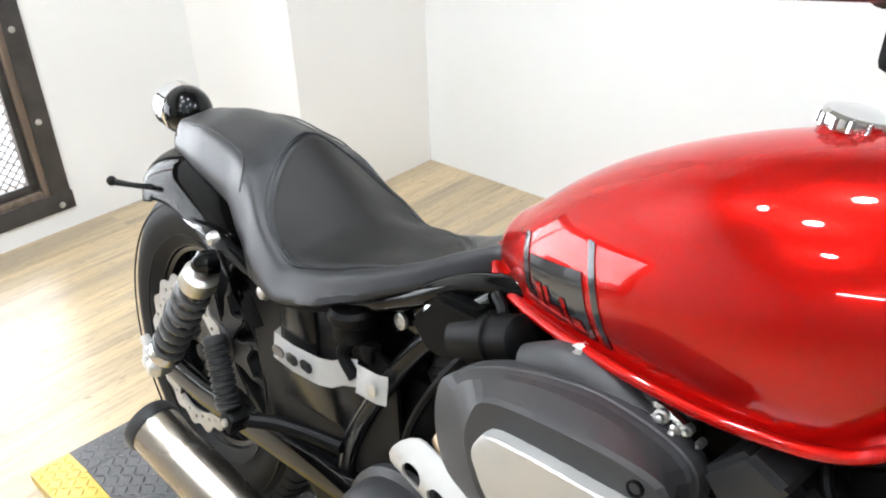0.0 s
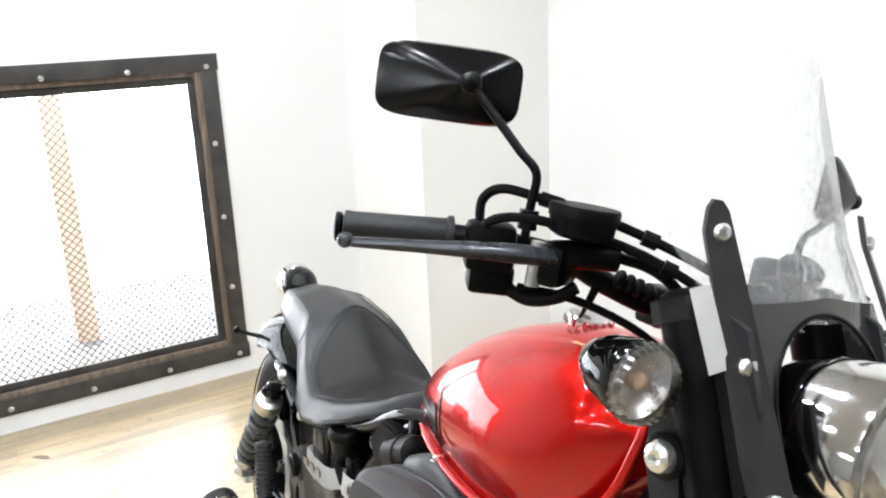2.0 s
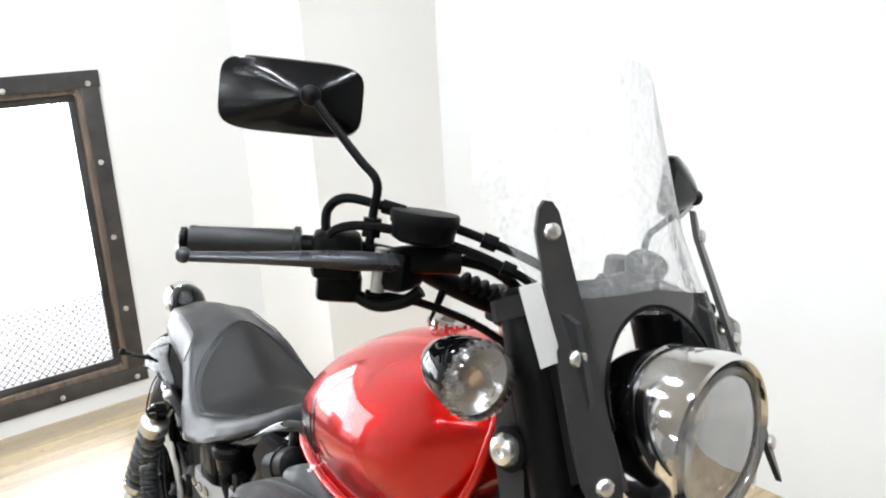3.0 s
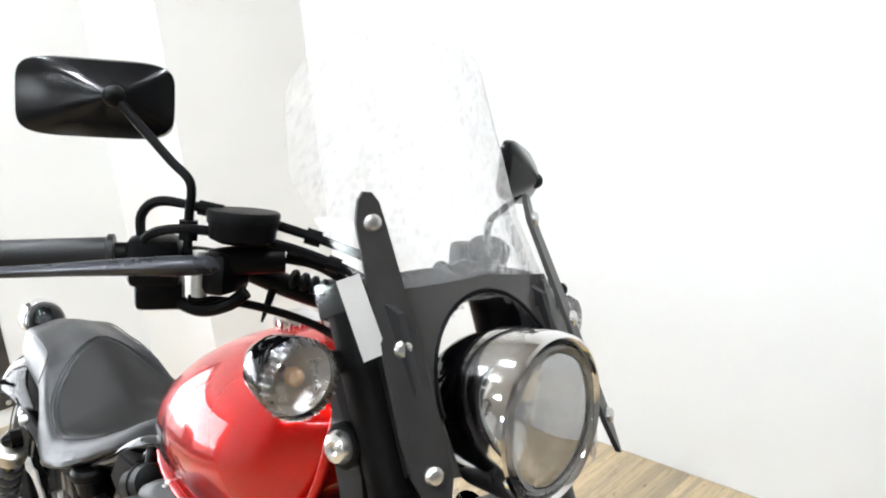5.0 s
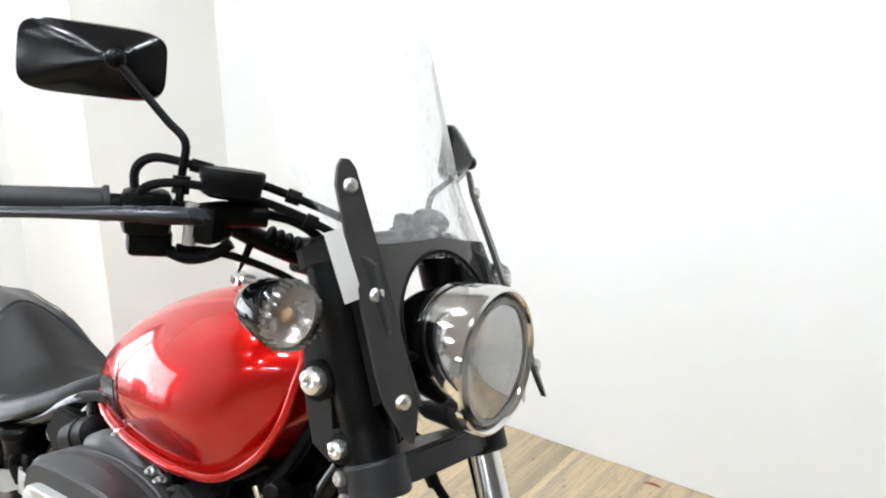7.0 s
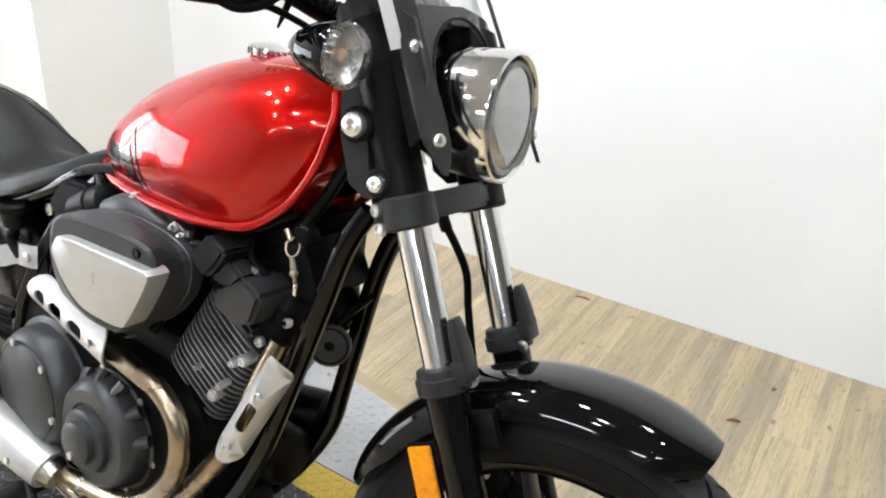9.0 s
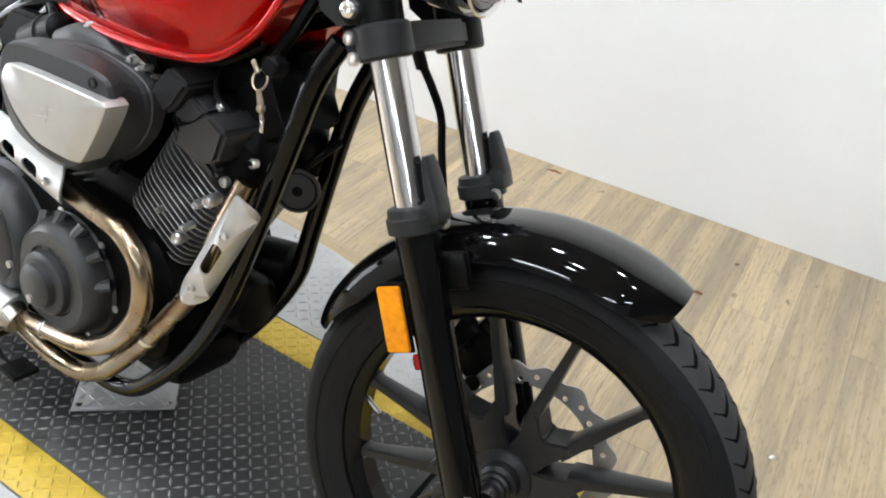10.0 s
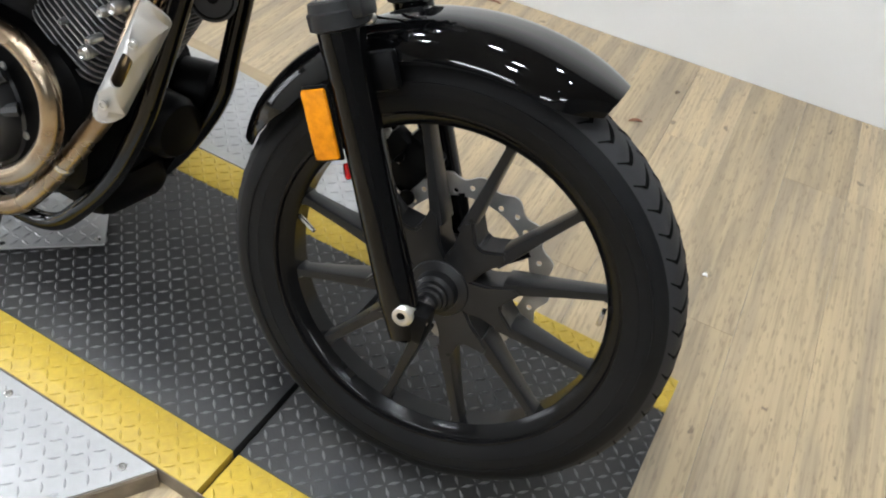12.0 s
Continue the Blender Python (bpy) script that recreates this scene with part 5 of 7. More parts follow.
# left controls
bm = bmesh.new()
box(bm, (-0.462, 0.195, 1.050), (0.044, 0.050, 0.050), Matrix.Rotation(radians(-30), 4, "Z"), bevel=0.009)
sl = part("left_switch_block", bm, M_PLASTIC, bar, front=True)
bm = bmesh.new()
lathe(bm, (-0.445, 0.200, 1.030), (0.4, -0.35, 0.85), [(0, 0.020), (0.03, 0.022), (0.045, 0.026), (0.052, 0.026), (0.055, 0.020)], 20)
part("clutch_perch", bm, M_SATIN, sl, front=True)
bm = bmesh.new()
tube(bm, [(-0.440, 0.215, 1.040), (-0.432, 0.26, 1.036), (-0.438, 0.32, 1.022), (-0.455, 0.398, 1.000)], [0.009, 0.008, 0.0065, 0.006], n=10, flat=0.75)
lv = part("clutch_lever", bm, M_SATIN, bar, front=True)
bm = bmesh.new()
bmesh.ops.create_uvsphere(bm, u_segments=14, v_segments=10, radius=0.0105, matrix=Matrix.Translation((-0.458, 0.405, 0.998)))
part("lever_ball", bm, M_SATIN, lv, front=True)
# speedometer pod and a warning-lamp pod
bm = bmesh.new()
lathe(bm, (-0.392, 0.012, 1.020), (-0.35, 0, 0.94), [(0, 0.030), (0.012, 0.043), (0.03, 0.046), (0.036, 0.046), (0.038, 0.042), (0.034, 0.040)], 32)
sp = part("speedometer", bm, M_SATIN, bike, "black round speedometer", front=True)
bm = bmesh.new()
lathe(bm, (-0.400, 0.058, 1.036), (0.5, 0.3, 0.8), [(0, 0.017), (0.026, 0.019), (0.030, 0.016), (0.028, 0.013)], 20)
part("warning_lamp", bm, M_SATIN, sp, front=True)


# ---------------------------------------------------------------- mirrors
def mirror_unit(foot, bend, mount, c, wide, high, nrm, sx, sy):
    bm = bmesh.new()
    foot, bend, mount, c = Vector(foot), Vector(bend), Vector(mount), Vector(c)
    tube(bm, [foot + Vector((0, 0, -0.03)), foot, bend, bend.lerp(mount, 0.25), bend.lerp(mount, 0.6), mount], 0.0044, n=12, per=5)
    s = part("mirror_stalk", bm, M_SATIN, bike, "black steel mirror stalk", front=True)
    bm = bmesh.new()
    rod(bm, foot + Vector((0, 0, -0.022)), foot + Vector((0, 0, -0.004)), 0.0095, n=6)
    part("lock_nut", bm, M_SATIN, s, front=True)
    wide, nrm = Vector(wide).normalized(), Vector(nrm)
    nrm = (nrm - wide * nrm.dot(wide)).normalized()
    high = nrm.cross(wide).normalized()
    if high.z < 0:
        high = -high
    bm = bmesh.new()
    off = (mount - c)
    px, py = off.dot(wide) * 0.5, off.dot(high) * 0.5
    rr = []
    for k, (sc, dep) in enumerate(((0.985, -0.004), (1.0, 0.0), (0.99, 0.006), (0.93, 0.011), (0.55, 0.024), (0.16, 0.034), (0.12, 0.037))):
        mv = max(0.0, (k - 2) / 4)
        rr.append(ring(bm, c + nrm * dep + wide * (px * mv * 2) + high * (py * mv * 2), wide, high, sx * sc, sy * sc, 40, 5.0 if k < 4 else 5.0 - 0.8 * (k - 3)))
    skin(bm, rr)
    sh = part("mirror_shell", bm, M_BLACKSAT, s, "black plastic mirror shell", sharp=20, front=True)
    bm = bmesh.new()
    skin(bm, [ring(bm, c - nrm * 0.0045, wide, high, sx * 0.95, sy * 0.93, 40, 5.0), ring(bm, c - nrm * 0.006, wide, high, sx * 0.94, sy * 0.92, 40, 5.0)])
    part("mirror_glass", bm, M_CHROME, s, "mirror glass", front=True)
    bm = bmesh.new()
    bmesh.ops.create_uvsphere(bm, u_segments=16, v_segments=10, radius=0.0105, matrix=Matrix.Translation(mount))
    rod(bm, mount, mount - nrm * 0.02, 0.008, n=12)
    part("ball_joint", bm, M_SATIN, s, front=True)


mirror_unit((-0.478, -0.200, 1.112), (-0.478, -0.200, 1.142), (-0.546, -0.240, 1.214), (-0.593, -0.233, 1.211), (-0.60, -0.80, -0.03), (0, 0, 1), (0.80, -0.60, 0.02), 0.0715, 0.0372)
mirror_unit((-0.448, 0.205, 1.078), (-0.446, 0.207, 1.105), (-0.443, 0.291, 1.157), (-0.470, 0.278, 1.164), (-0.42, 0.90, -0.12), (0, 0, 1), (0.90, 0.42, 0.0), 0.078, 0.0385)


# ---------------------------------------------------------------- fuel tank
TANK = [  # x, top, bottom, half width, height of the widest place
    (-0.908, 0.768, 0.738, 0.020, 0.752), (-0.898, 0.788, 0.728, 0.044, 0.755), (-0.870, 0.810, 0.724, 0.066, 0.758), (-0.830, 0.846, 0.723, 0.087, 0.765), (-0.780, 0.881, 0.725, 0.105, 0.775),
    (-0.720, 0.913, 0.728, 0.120, 0.788), (-0.660, 0.938, 0.731, 0.130, 0.802), (-0.600, 0.957, 0.735, 0.135, 0.812), (-0.540, 0.969, 0.742, 0.132, 0.822), (-0.490, 0.975, 0.754, 0.124, 0.835),
    (-0.450, 0.976, 0.784, 0.115, 0.850), (-0.420, 0.974, 0.816, 0.107, 0.868), (-0.398, 0.968, 0.852, 0.098, 0.890), (-0.384, 0.955, 0.897, 0.088, 0.915), (-0.378, 0.938, 0.922, 0.076, 0.930)]
SEAM = [(-0.914, 0.016, 0.742), (-0.902, 0.040, 0.730), (-0.870, 0.062, 0.724), (-0.830, 0.078, 0.722), (-0.780, 0.093, 0.724), (-0.720, 0.105, 0.727), (-0.660, 0.112, 0.730), (-0.600, 0.115, 0.734), (-0.550, 0.113, 0.740), (-0.507, 0.108, 0.748),
        (-0.475, 0.098, 0.762), (-0.432, 0.088, 0.802), (-0.397, 0.087, 0.855), (-0.384, 0.083, 0.898), (-0.379, 0.078, 0.926), (-0.392, 0.066, 0.950)]


def glide(x, xs, ys):
    """A smooth curve through the rows of a table."""
    i = max(1, min(len(xs) - 1, int(np.searchsorted(xs, x))))

    def slope(k):
        a, b = max(k - 1, 0), min(k + 1, len(xs) - 1)
        return (ys[b] - ys[a]) / (xs[b] - xs[a])
    h = xs[i] - xs[i - 1]
    t = min(1.0, max(0.0, (x - xs[i - 1]) / h))
    return ((1 + 2 * t) * (1 - t) ** 2 * ys[i - 1] + t * (1 - t) ** 2 * h * slope(i - 1) + t * t * (3 - 2 * t) * ys[i] + t * t * (t - 1) * h * slope(i))


def tank_at(x):
    xs = [r[0] for r in TANK]
    return [glide(x, xs, [r[k] for r in TANK]) for k in range(1, 5)]


def ridge_x(z):
    """Where the flank breaks into the scooped cheek behind the steering head."""
    return glide(z, [0.72, 0.768, 0.797, 0.842, 0.888, 0.915, 0.935, 0.965], [-0.530, -0.506, -0.492, -0.472, -0.456, -0.452, -0.462, -0.490])


def tank_side(x, z, sg, off=0.0):
    """A point of the tank's flank."""
    top, bot, w, mid = tank_at(x)
    if z >= mid:
        t = min(1.0, (z - mid) / (top - mid))
        y = w * (1 - t ** 2.2) ** (1 / 1.95)
    else:
        t = min(1.0, (mid - z) / (mid - bot))
        y = w * (1 - 0.16 * t ** 2.0)
    over = x - ridge_x(z)
    scoop = 0.60 * (0.5 * (over + math.sqrt(over * over + 0.0002)))
    y = max(y * 0.30, y - scoop * min(1.0, y / 0.06))
    low = max(0.0, 1 - (z - bot) / 0.030)
    edge = glide(x, [p[0] for p in SEAM[:-1]], [p[1] for p in SEAM[:-1]])
    y = y + (edge - y) * low ** 2
    return Vector((x, sg * (y + off), z))


bm = bmesh.new()
rings = []
xs = np.concatenate([np.linspace(-0.908, -0.87, 6), np.linspace(-0.86, -0.54, 22), np.linspace(-0.53, -0.378, 32)])
for x in xs:
    top, bot, w, mid = tank_at(x)
    half = [bot + (mid - bot) * (k / 11) for k in range(12)] + [mid + (top - mid) * math.sin(math.pi / 2 * k / 16) for k in range(1, 17)]
    pts = [tank_side(x, z, -1) for z in half[:-1]] + [Vector((x, 0, top))]
    rings.append([bm.verts.new(p) for p in pts] + [bm.verts.new((p.x, -p.y, p.z)) for p in reversed(pts[:-1])])
skin(bm, rings)
bmesh.ops.smooth_vert(bm, verts=[v for r in rings[1:-1] for v in r[2:-2]], factor=0.5, use_axis_x=True, use_axis_y=True, use_axis_z=True)
tank = part("fuel_tank", bm, M_RED, bike, "candy red teardrop fuel tank, glossy", sharp=60)
# welded seam along its lower edge
for sg in (-1, 1):
    bm = bmesh.new()
    tube(bm, [(x, sg * (y + 0.004), z - 0.001) for x, y, z in SEAM], 0.0064, n=12, per=6)
    part("tank_seam", bm, M_RED, tank)
# dark panel with red stripes at the tank's tail
def tank_patch(x0, x1, z0, z1, sg, material, name, label="", off=0.0012, lean=0.43, slope=0.20, n=10):
    """A piece of film on the flank, its ends leaning back."""
    b_ = bmesh.new()
    rows_ = []
    for i_ in range(n + 1):
        row_ = []
        for j_ in range(9):
            f_ = j_ / 8
            x_ = x0 + (x1 - x0) * i_ / n
            za, zb = max(z0, tank_at(x_)[1] + 0.012), z1 + slope * (x_ - x0)
            z_ = za + (zb - za) * f_
            row_.append(b_.verts.new(tank_side(x_ - lean * (z_ - 0.76), z_, sg, off)))
        rows_.append(row_)
    for p_, q_ in zip(rows_, rows_[1:]):
        for j_ in range(8):
            b_.faces.new((p_[j_], p_[j_ + 1], q_[j_ + 1], q_[j_]))
    return part(name, b_, material, tank, label)


for sg in (-1, 1):
    tank_patch(-0.808, -0.722, 0.722, 0.785, sg, M_DECAL, "decal", "black decal panel")
    tank_patch(-0.822, -0.812, 0.728, 0.800, sg, M_DECAL, "decal", "black decal stripe", slope=0.0, n=3)
    tank_patch(-0.712, -0.703, 0.722, 0.832, sg, M_DECAL, "decal", "black decal stripe", slope=0.0, n=3)
    for x0, x1, z0, z1 in ((-0.800, -0.790, 0.742, 0.764), (-0.786, -0.766, 0.742, 0.750), (-0.786, -0.779, 0.752, 0.766), (-0.760, -0.753, 0.740, 0.766), (-0.749, -0.734, 0.744, 0.752)):
        tank_patch(x0, x1, z0, z1, sg, M_RED, "decal_mark", off=0.0022, n=3)
bm = bmesh.new()
for k in range(9):
    x0 = -0.53 + 0.012 * k
    top = tank_at(x0)[0]
    box(bm, (x0, -0.060, tank_side(x0, top - 0.012, -1)[2] + 0.0004), (0.007, 0.008, 0.0006))
capd = part("caution_marks", bm, M_CAUTION, tank, "small printed caution label in bars")
# filler neck and chrome cap
bm = bmesh.new()
lathe(bm, (-0.590, 0, 0.934), (0.10, 0, 1), [(0, 0.034), (0.012, 0.030), (0.022, 0.026), (0.026, 0.025)], 32)
part("filler_neck", bm, M_RED, tank)
bm = bmesh.new()
prof = [(0.024, 0.024), (0.026, 0.0285), (0.028, 0.029), (0.035, 0.0285), (0.038, 0.026), (0.039, 0.020), (0.041, 0.016), (0.042, 0.002)]
lathe(bm, (-0.590, 0, 0.934), (0.10, 0, 1), prof, 32)
cap = part("fuel_cap", bm, M_CHROME, tank, "polished chrome fuel cap")
for k in range(14):
    t = 2 * math.pi * k / 14
    bm = bmesh.new()
    rod(bm, Vector((-0.5874, 0, 0.9605)) + Vector((0.0288 * math.cos(t), 0.0288 * math.sin(t), 0)), Vector((-0.5866, 0, 0.9695)) + Vector((0.0284 * math.cos(t), 0.0284 * math.sin(t), 0)), 0.0026, n=8)
    part("cap_lobe", bm, M_CHROME, cap)


# ---------------------------------------------------------------- seat
SEAT = [  # x, half width, bottom, shoulder, middle
    (-1.668, 0.030, 0.686, 0.690, 0.692), (-1.650, 0.052, 0.672, 0.699, 0.709), (-1.600, 0.074, 0.664, 0.718, 0.734), (-1.500, 0.088, 0.655, 0.734, 0.755), (-1.400, 0.094, 0.640, 0.728, 0.760), (-1.330, 0.112, 0.600, 0.714, 0.758),
    (-1.260, 0.135, 0.574, 0.664, 0.722), (-1.190, 0.145, 0.578, 0.632, 0.676), (-1.120, 0.140, 0.602, 0.646, 0.655), (-1.050, 0.123, 0.634, 0.672, 0.656), (-0.990, 0.102, 0.668, 0.700, 0.686),
    (-0.940, 0.078, 0.694, 0.728, 0.728), (-0.905, 0.056, 0.712, 0.744, 0.750), (-0.885, 0.034, 0.722, 0.742, 0.748), (-0.878, 0.015, 0.728, 0.736, 0.740)]


def seat_at(x):
    xs_ = [r[0] for r in SEAT]
    i = max(1, min(len(xs_) - 1, int(np.searchsorted(xs_, x))))
    t = (x - xs_[i - 1]) / (xs_[i] - xs_[i - 1])
    t = t * t * (3 - 2 * t) * 0.35 + t * 0.65
    return [SEAT[i - 1][k] * (1 - t) + SEAT[i][k] * t for k in range(1, 5)]


def seat_top(x, y):
    w, zb, zs, zc = seat_at(x)
    u = min(1.0, abs(y) / w)
    if u > 0.80:
        s = (u - 0.80) / 0.20
        return zs + 0.004 - 0.030 * s * s
    t = u / 0.80
    return zc + (zs + 0.004 - zc) * (t * t * (3 - 2 * t))


bm = bmesh.new()
rings = []
for x in np.concatenate([np.linspace(-1.668, -1.64, 5), np.linspace(-1.62, -0.92, 52), np.linspace(-0.91, -0.878, 6)]):
    w, zb, zs, zc = seat_at(x)
    half = [(w * 0.80, zb), (w * 0.97, zb + 0.001), (w * 1.05, zb + 0.14 * (zs - zb)), (w * 1.03, zb + 0.42 * (zs - zb)), (w * 0.975, zs - 0.028)]
    half += [(w * u, seat_top(x, w * u)) for u in (0.945, 0.92, 0.90, 0.82, 0.72, 0.58, 0.42, 0.26, 0.12, 0.0)]
    rings.append([bm.verts.new((x, -y, z)) for y, z in half] + [bm.verts.new((x, y, z)) for y, z in reversed(half[:-1])])
skin(bm, rings)
bmesh.ops.smooth_vert(bm, verts=[v for r in rings[1:-1] for v in r], factor=0.5, use_axis_x=True, use_axis_y=True, use_axis_z=True)
seat = part("seat", bm, M_VINYL, bike, "black vinyl saddle with a stitched dished centre", sharp=70)


def oval(t, k=1.0):
    """Outline of the dished centre panel."""
    a = 2 * math.pi * t
    x = -1.165 + 0.160 * k * math.cos(a) * (1 if math.cos(a) < 0 else 0.98)
    return x, (0.112 - 0.028 * math.cos(a)) * k * math.sin(a)


bm = bmesh.new()
rr = []
for k, off in ((1.0, -0.002), (0.985, 0.0030), (0.95, 0.0045), (0.8, 0.0055), (0.6, 0.006), (0.4, 0.006), (0.2, 0.006), (0.02, 0.006)):
    row = []
    for i in range(64):
        x, y = oval(i / 64, k)
        row.append(bm.verts.new((x, y, seat_top(x, y) + off)))
    rr.append(row)
skin(bm, rr, cap0=False)
bmesh.ops.smooth_vert(bm, verts=[v for r in rr[1:-1] for v in r], factor=0.5, use_axis_x=True, use_axis_y=True, use_axis_z=True)
part("seat_panel", bm, M_VINYL2, seat, "darker smooth vinyl centre panel", sharp=70)
for k, off in ((1.035, 0.0005), (1.075, 0.0)):
    bm = bmesh.new()
    pts = []
    for i in range(65):
        x, y = oval(i / 64, k)
        pts.append((x, y, seat_top(x, y) + off + 0.0006))
    tube(bm, pts, 0.0013, n=6, smooth=False, caps=False)
    part("stitching", bm, M_VINYL, seat)
for sg in (-1, 1):
    bm = bmesh.new()
    pts = [(x, sg * w, seat_top(x, w) + 0.001) for x, w in ((-1.645, 0.040), (-1.56, 0.070), (-1.48, 0.076), (-1.40, 0.080), (-1.36, 0.090), (-1.33, 0.115))]
    tube(bm, pts, 0.0014, n=6, per=5)
    part("piping", bm, M_VINYL, seat)
bm = bmesh.new()
rings = []
for x in np.linspace(-1.60, -0.90, 20):
    w, zb, zs, zc = seat_at(x)
    rings.append([bm.verts.new((x, y, z)) for y, z in ((-w * 0.86, zb + 0.004), (-w * 0.86, zb - 0.010), (w * 0.86, zb - 0.010), (w * 0.86, zb + 0.004))])
skin(bm, rings)
part("seat_pan", bm, M_PLASTIC, seat)


# ---------------------------------------------------------------- tail: mudguard, lamp, struts
bm = bmesh.new()
RW = (-1.555, 0, 0.302)
rows = []
n_a, n_c = 30, 13
for i in range(n_a + 1):
    f_ = i / n_a
    ang = radians(35 + 88 * f_)
    rad = 0.378 - 0.008 * f_
    wide = 0.112 * (1 - 0.35 * max(0.0, (f_ - 0.85) / 0.15) ** 2)
    row = []
    for j in range(n_c):
        u = -1 + 2 * j / (n_c - 1)
        rr = rad - 0.086 * (1 - math.cos(0.5 * math.pi * u))
        row.append(bm.verts.new((RW[0] + rr * math.cos(ang), wide * math.sin(0.5 * math.pi * u), RW[2] + rr * math.sin(ang))))
    rows.append(row)
for p, q in zip(rows, rows[1:]):
    for j in range(n_c - 1):
        bm.faces.new((p[j], p[j + 1], q[j + 1], q[j]))
bmesh.ops.solidify(bm, geom=bm.faces[:], thickness=0.003)
rg = part("rear_mudguard", bm, M_BLACK, bike, "gloss black rear mudguard", sharp=50)
for sg in (-1, 1):
    bm = bmesh.new()
    tube(bm, [(-1.22, sg * 0.118, 0.572), (-1.32, sg * 0.122, 0.592), (-1.40, sg * 0.121, 0.602), (-1.46, sg * 0.112, 0.592), (-1.52, sg * 0.098, 0.580)], [0.013, 0.014, 0.015, 0.013, 0.010], n=12, flat=0.6)
    part("mudguard_strut", bm, M_BLACK, rg)
    for x, z in ((-1.375, 0.604), (-1.236, 0.576)):
        bm = bmesh.new()
        lathe(bm, (x, sg * 0.128, z), (0, sg, 0), [(0, 0.012), (0.006, 0.012), (0.012, 0.009), (0.014, 0.004)], 16)
        part("strut_bolt", bm, M_BOLT, rg, "bright domed bolt")
bm = bmesh.new()
bmesh.ops.create_uvsphere(bm, u_segments=32, v_segments=20, radius=0.043, matrix=Matrix.Translation((-1.706, 0, 0.704)) @ Matrix.Diagonal((1.25, 1, 1, 1)))
lampt = part("tail_lamp", bm, M_BLACK, bike, "gloss black bullet tail lamp with a chrome ring")
bm = bmesh.new()
lathe(bm, (-1.722, 0, 0.703), (-1, 0, 0.05), [(-0.012, 0.0425), (-0.008, 0.0455), (0.022, 0.045), (0.030, 0.038), (0.036, 0.026), (0.038, 0.010)], 32)
part("lamp_ring", bm, M_CHROME, lampt)
bm = bmesh.new()
lathe(bm, (-1.742, 0, 0.704), (-1, 0, 0.05), [(0.0, 0.041), (0.008, 0.038), (0.018, 0.024), (0.021, 0.001)], 32)
part("lamp_lens", bm, M_REDLENS, lampt)
bm = bmesh.new()
tube(bm, [(-1.700, 0, 0.664), (-1.695, 0, 0.65), (-1.68, 0, 0.635)], 0.012, n=10)
part("lamp_stem", bm, M_SATIN, lampt)
# indicator stubs at the rear
for sg in (-1, 1):
    bm = bmesh.new()
    tube(bm, [(-1.630, sg * 0.105, 0.600), (-1.655, sg * 0.128, 0.599), (-1.685, sg * 0.150, 0.600)], [0.006, 0.0045, 0.006], n=10)
    part("indicator_stub", bm, M_SATIN, rg)
    bm = bmesh.new()
    bmesh.ops.create_uvsphere(bm, u_segments=12, v_segments=8, radius=0.009, matrix=Matrix.Translation((-1.688, sg * 0.152, 0.601)))
    part("stub_end", bm, M_SATIN, rg)

# shock absorbers
for sg in (-1, 1):
    p, q = Vector((-1.350, sg * 0.158, 0.582)), Vector((-1.505, sg * 0.168, 0.335))
    d = (q - p).normalized()
    L = (q - p).length
    bm = bmesh.new()
    rod(bm, p, q, 0.012, n=14)
    sh = part("shock_absorber", bm, M_STEEL, bike, "rear shock absorber with a dark coil spring")
    bm = bmesh.new()
    lathe(bm, p, d, [(0.022, 0.016), (0.028, 0.027), (0.052, 0.029), (0.056, 0.027), (0.058, 0.020)], 24)
    part("spring_cap", bm, M_BRIGHTCAP, sh, "bright metal spring cap")
    a, b = basis(d)
    pts = []
    for i in range(7 * 14 + 1):
        t = i / 14
        s = 0.062 + (L - 0.115) * t / 7
        pts.append(p + d * s + (a * math.cos(2 * math.pi * t) + b * math.sin(2 * math.pi * t)) * 0.0240)
    bm = bmesh.new()
    tube(bm, pts, 0.0056, n=8, smooth=False)
    part("coil_spring", bm, M_COIL, sh, "dark grey coil spring")
    bm = bmesh.new()
    lathe(bm, p + d * (L - 0.055), d, [(0, 0.024), (0.010, 0.029), (0.016, 0.029), (0.022, 0.022), (0.040, 0.016)], 24)
    part("spring_seat", bm, M_STEEL, sh)
    for c, m in ((p, M_BLACK), (q, M_BOLT)):
        bm = bmesh.new()
        lathe(bm, c - Vector((0, sg * 0.012, 0)), (0, sg, 0), [(0, 0.019), (0.020, 0.019), (0.024, 0.014), (0.030, 0.011), (0.034, 0.006)], 20)
        part("shock_eye", bm, m, sh)

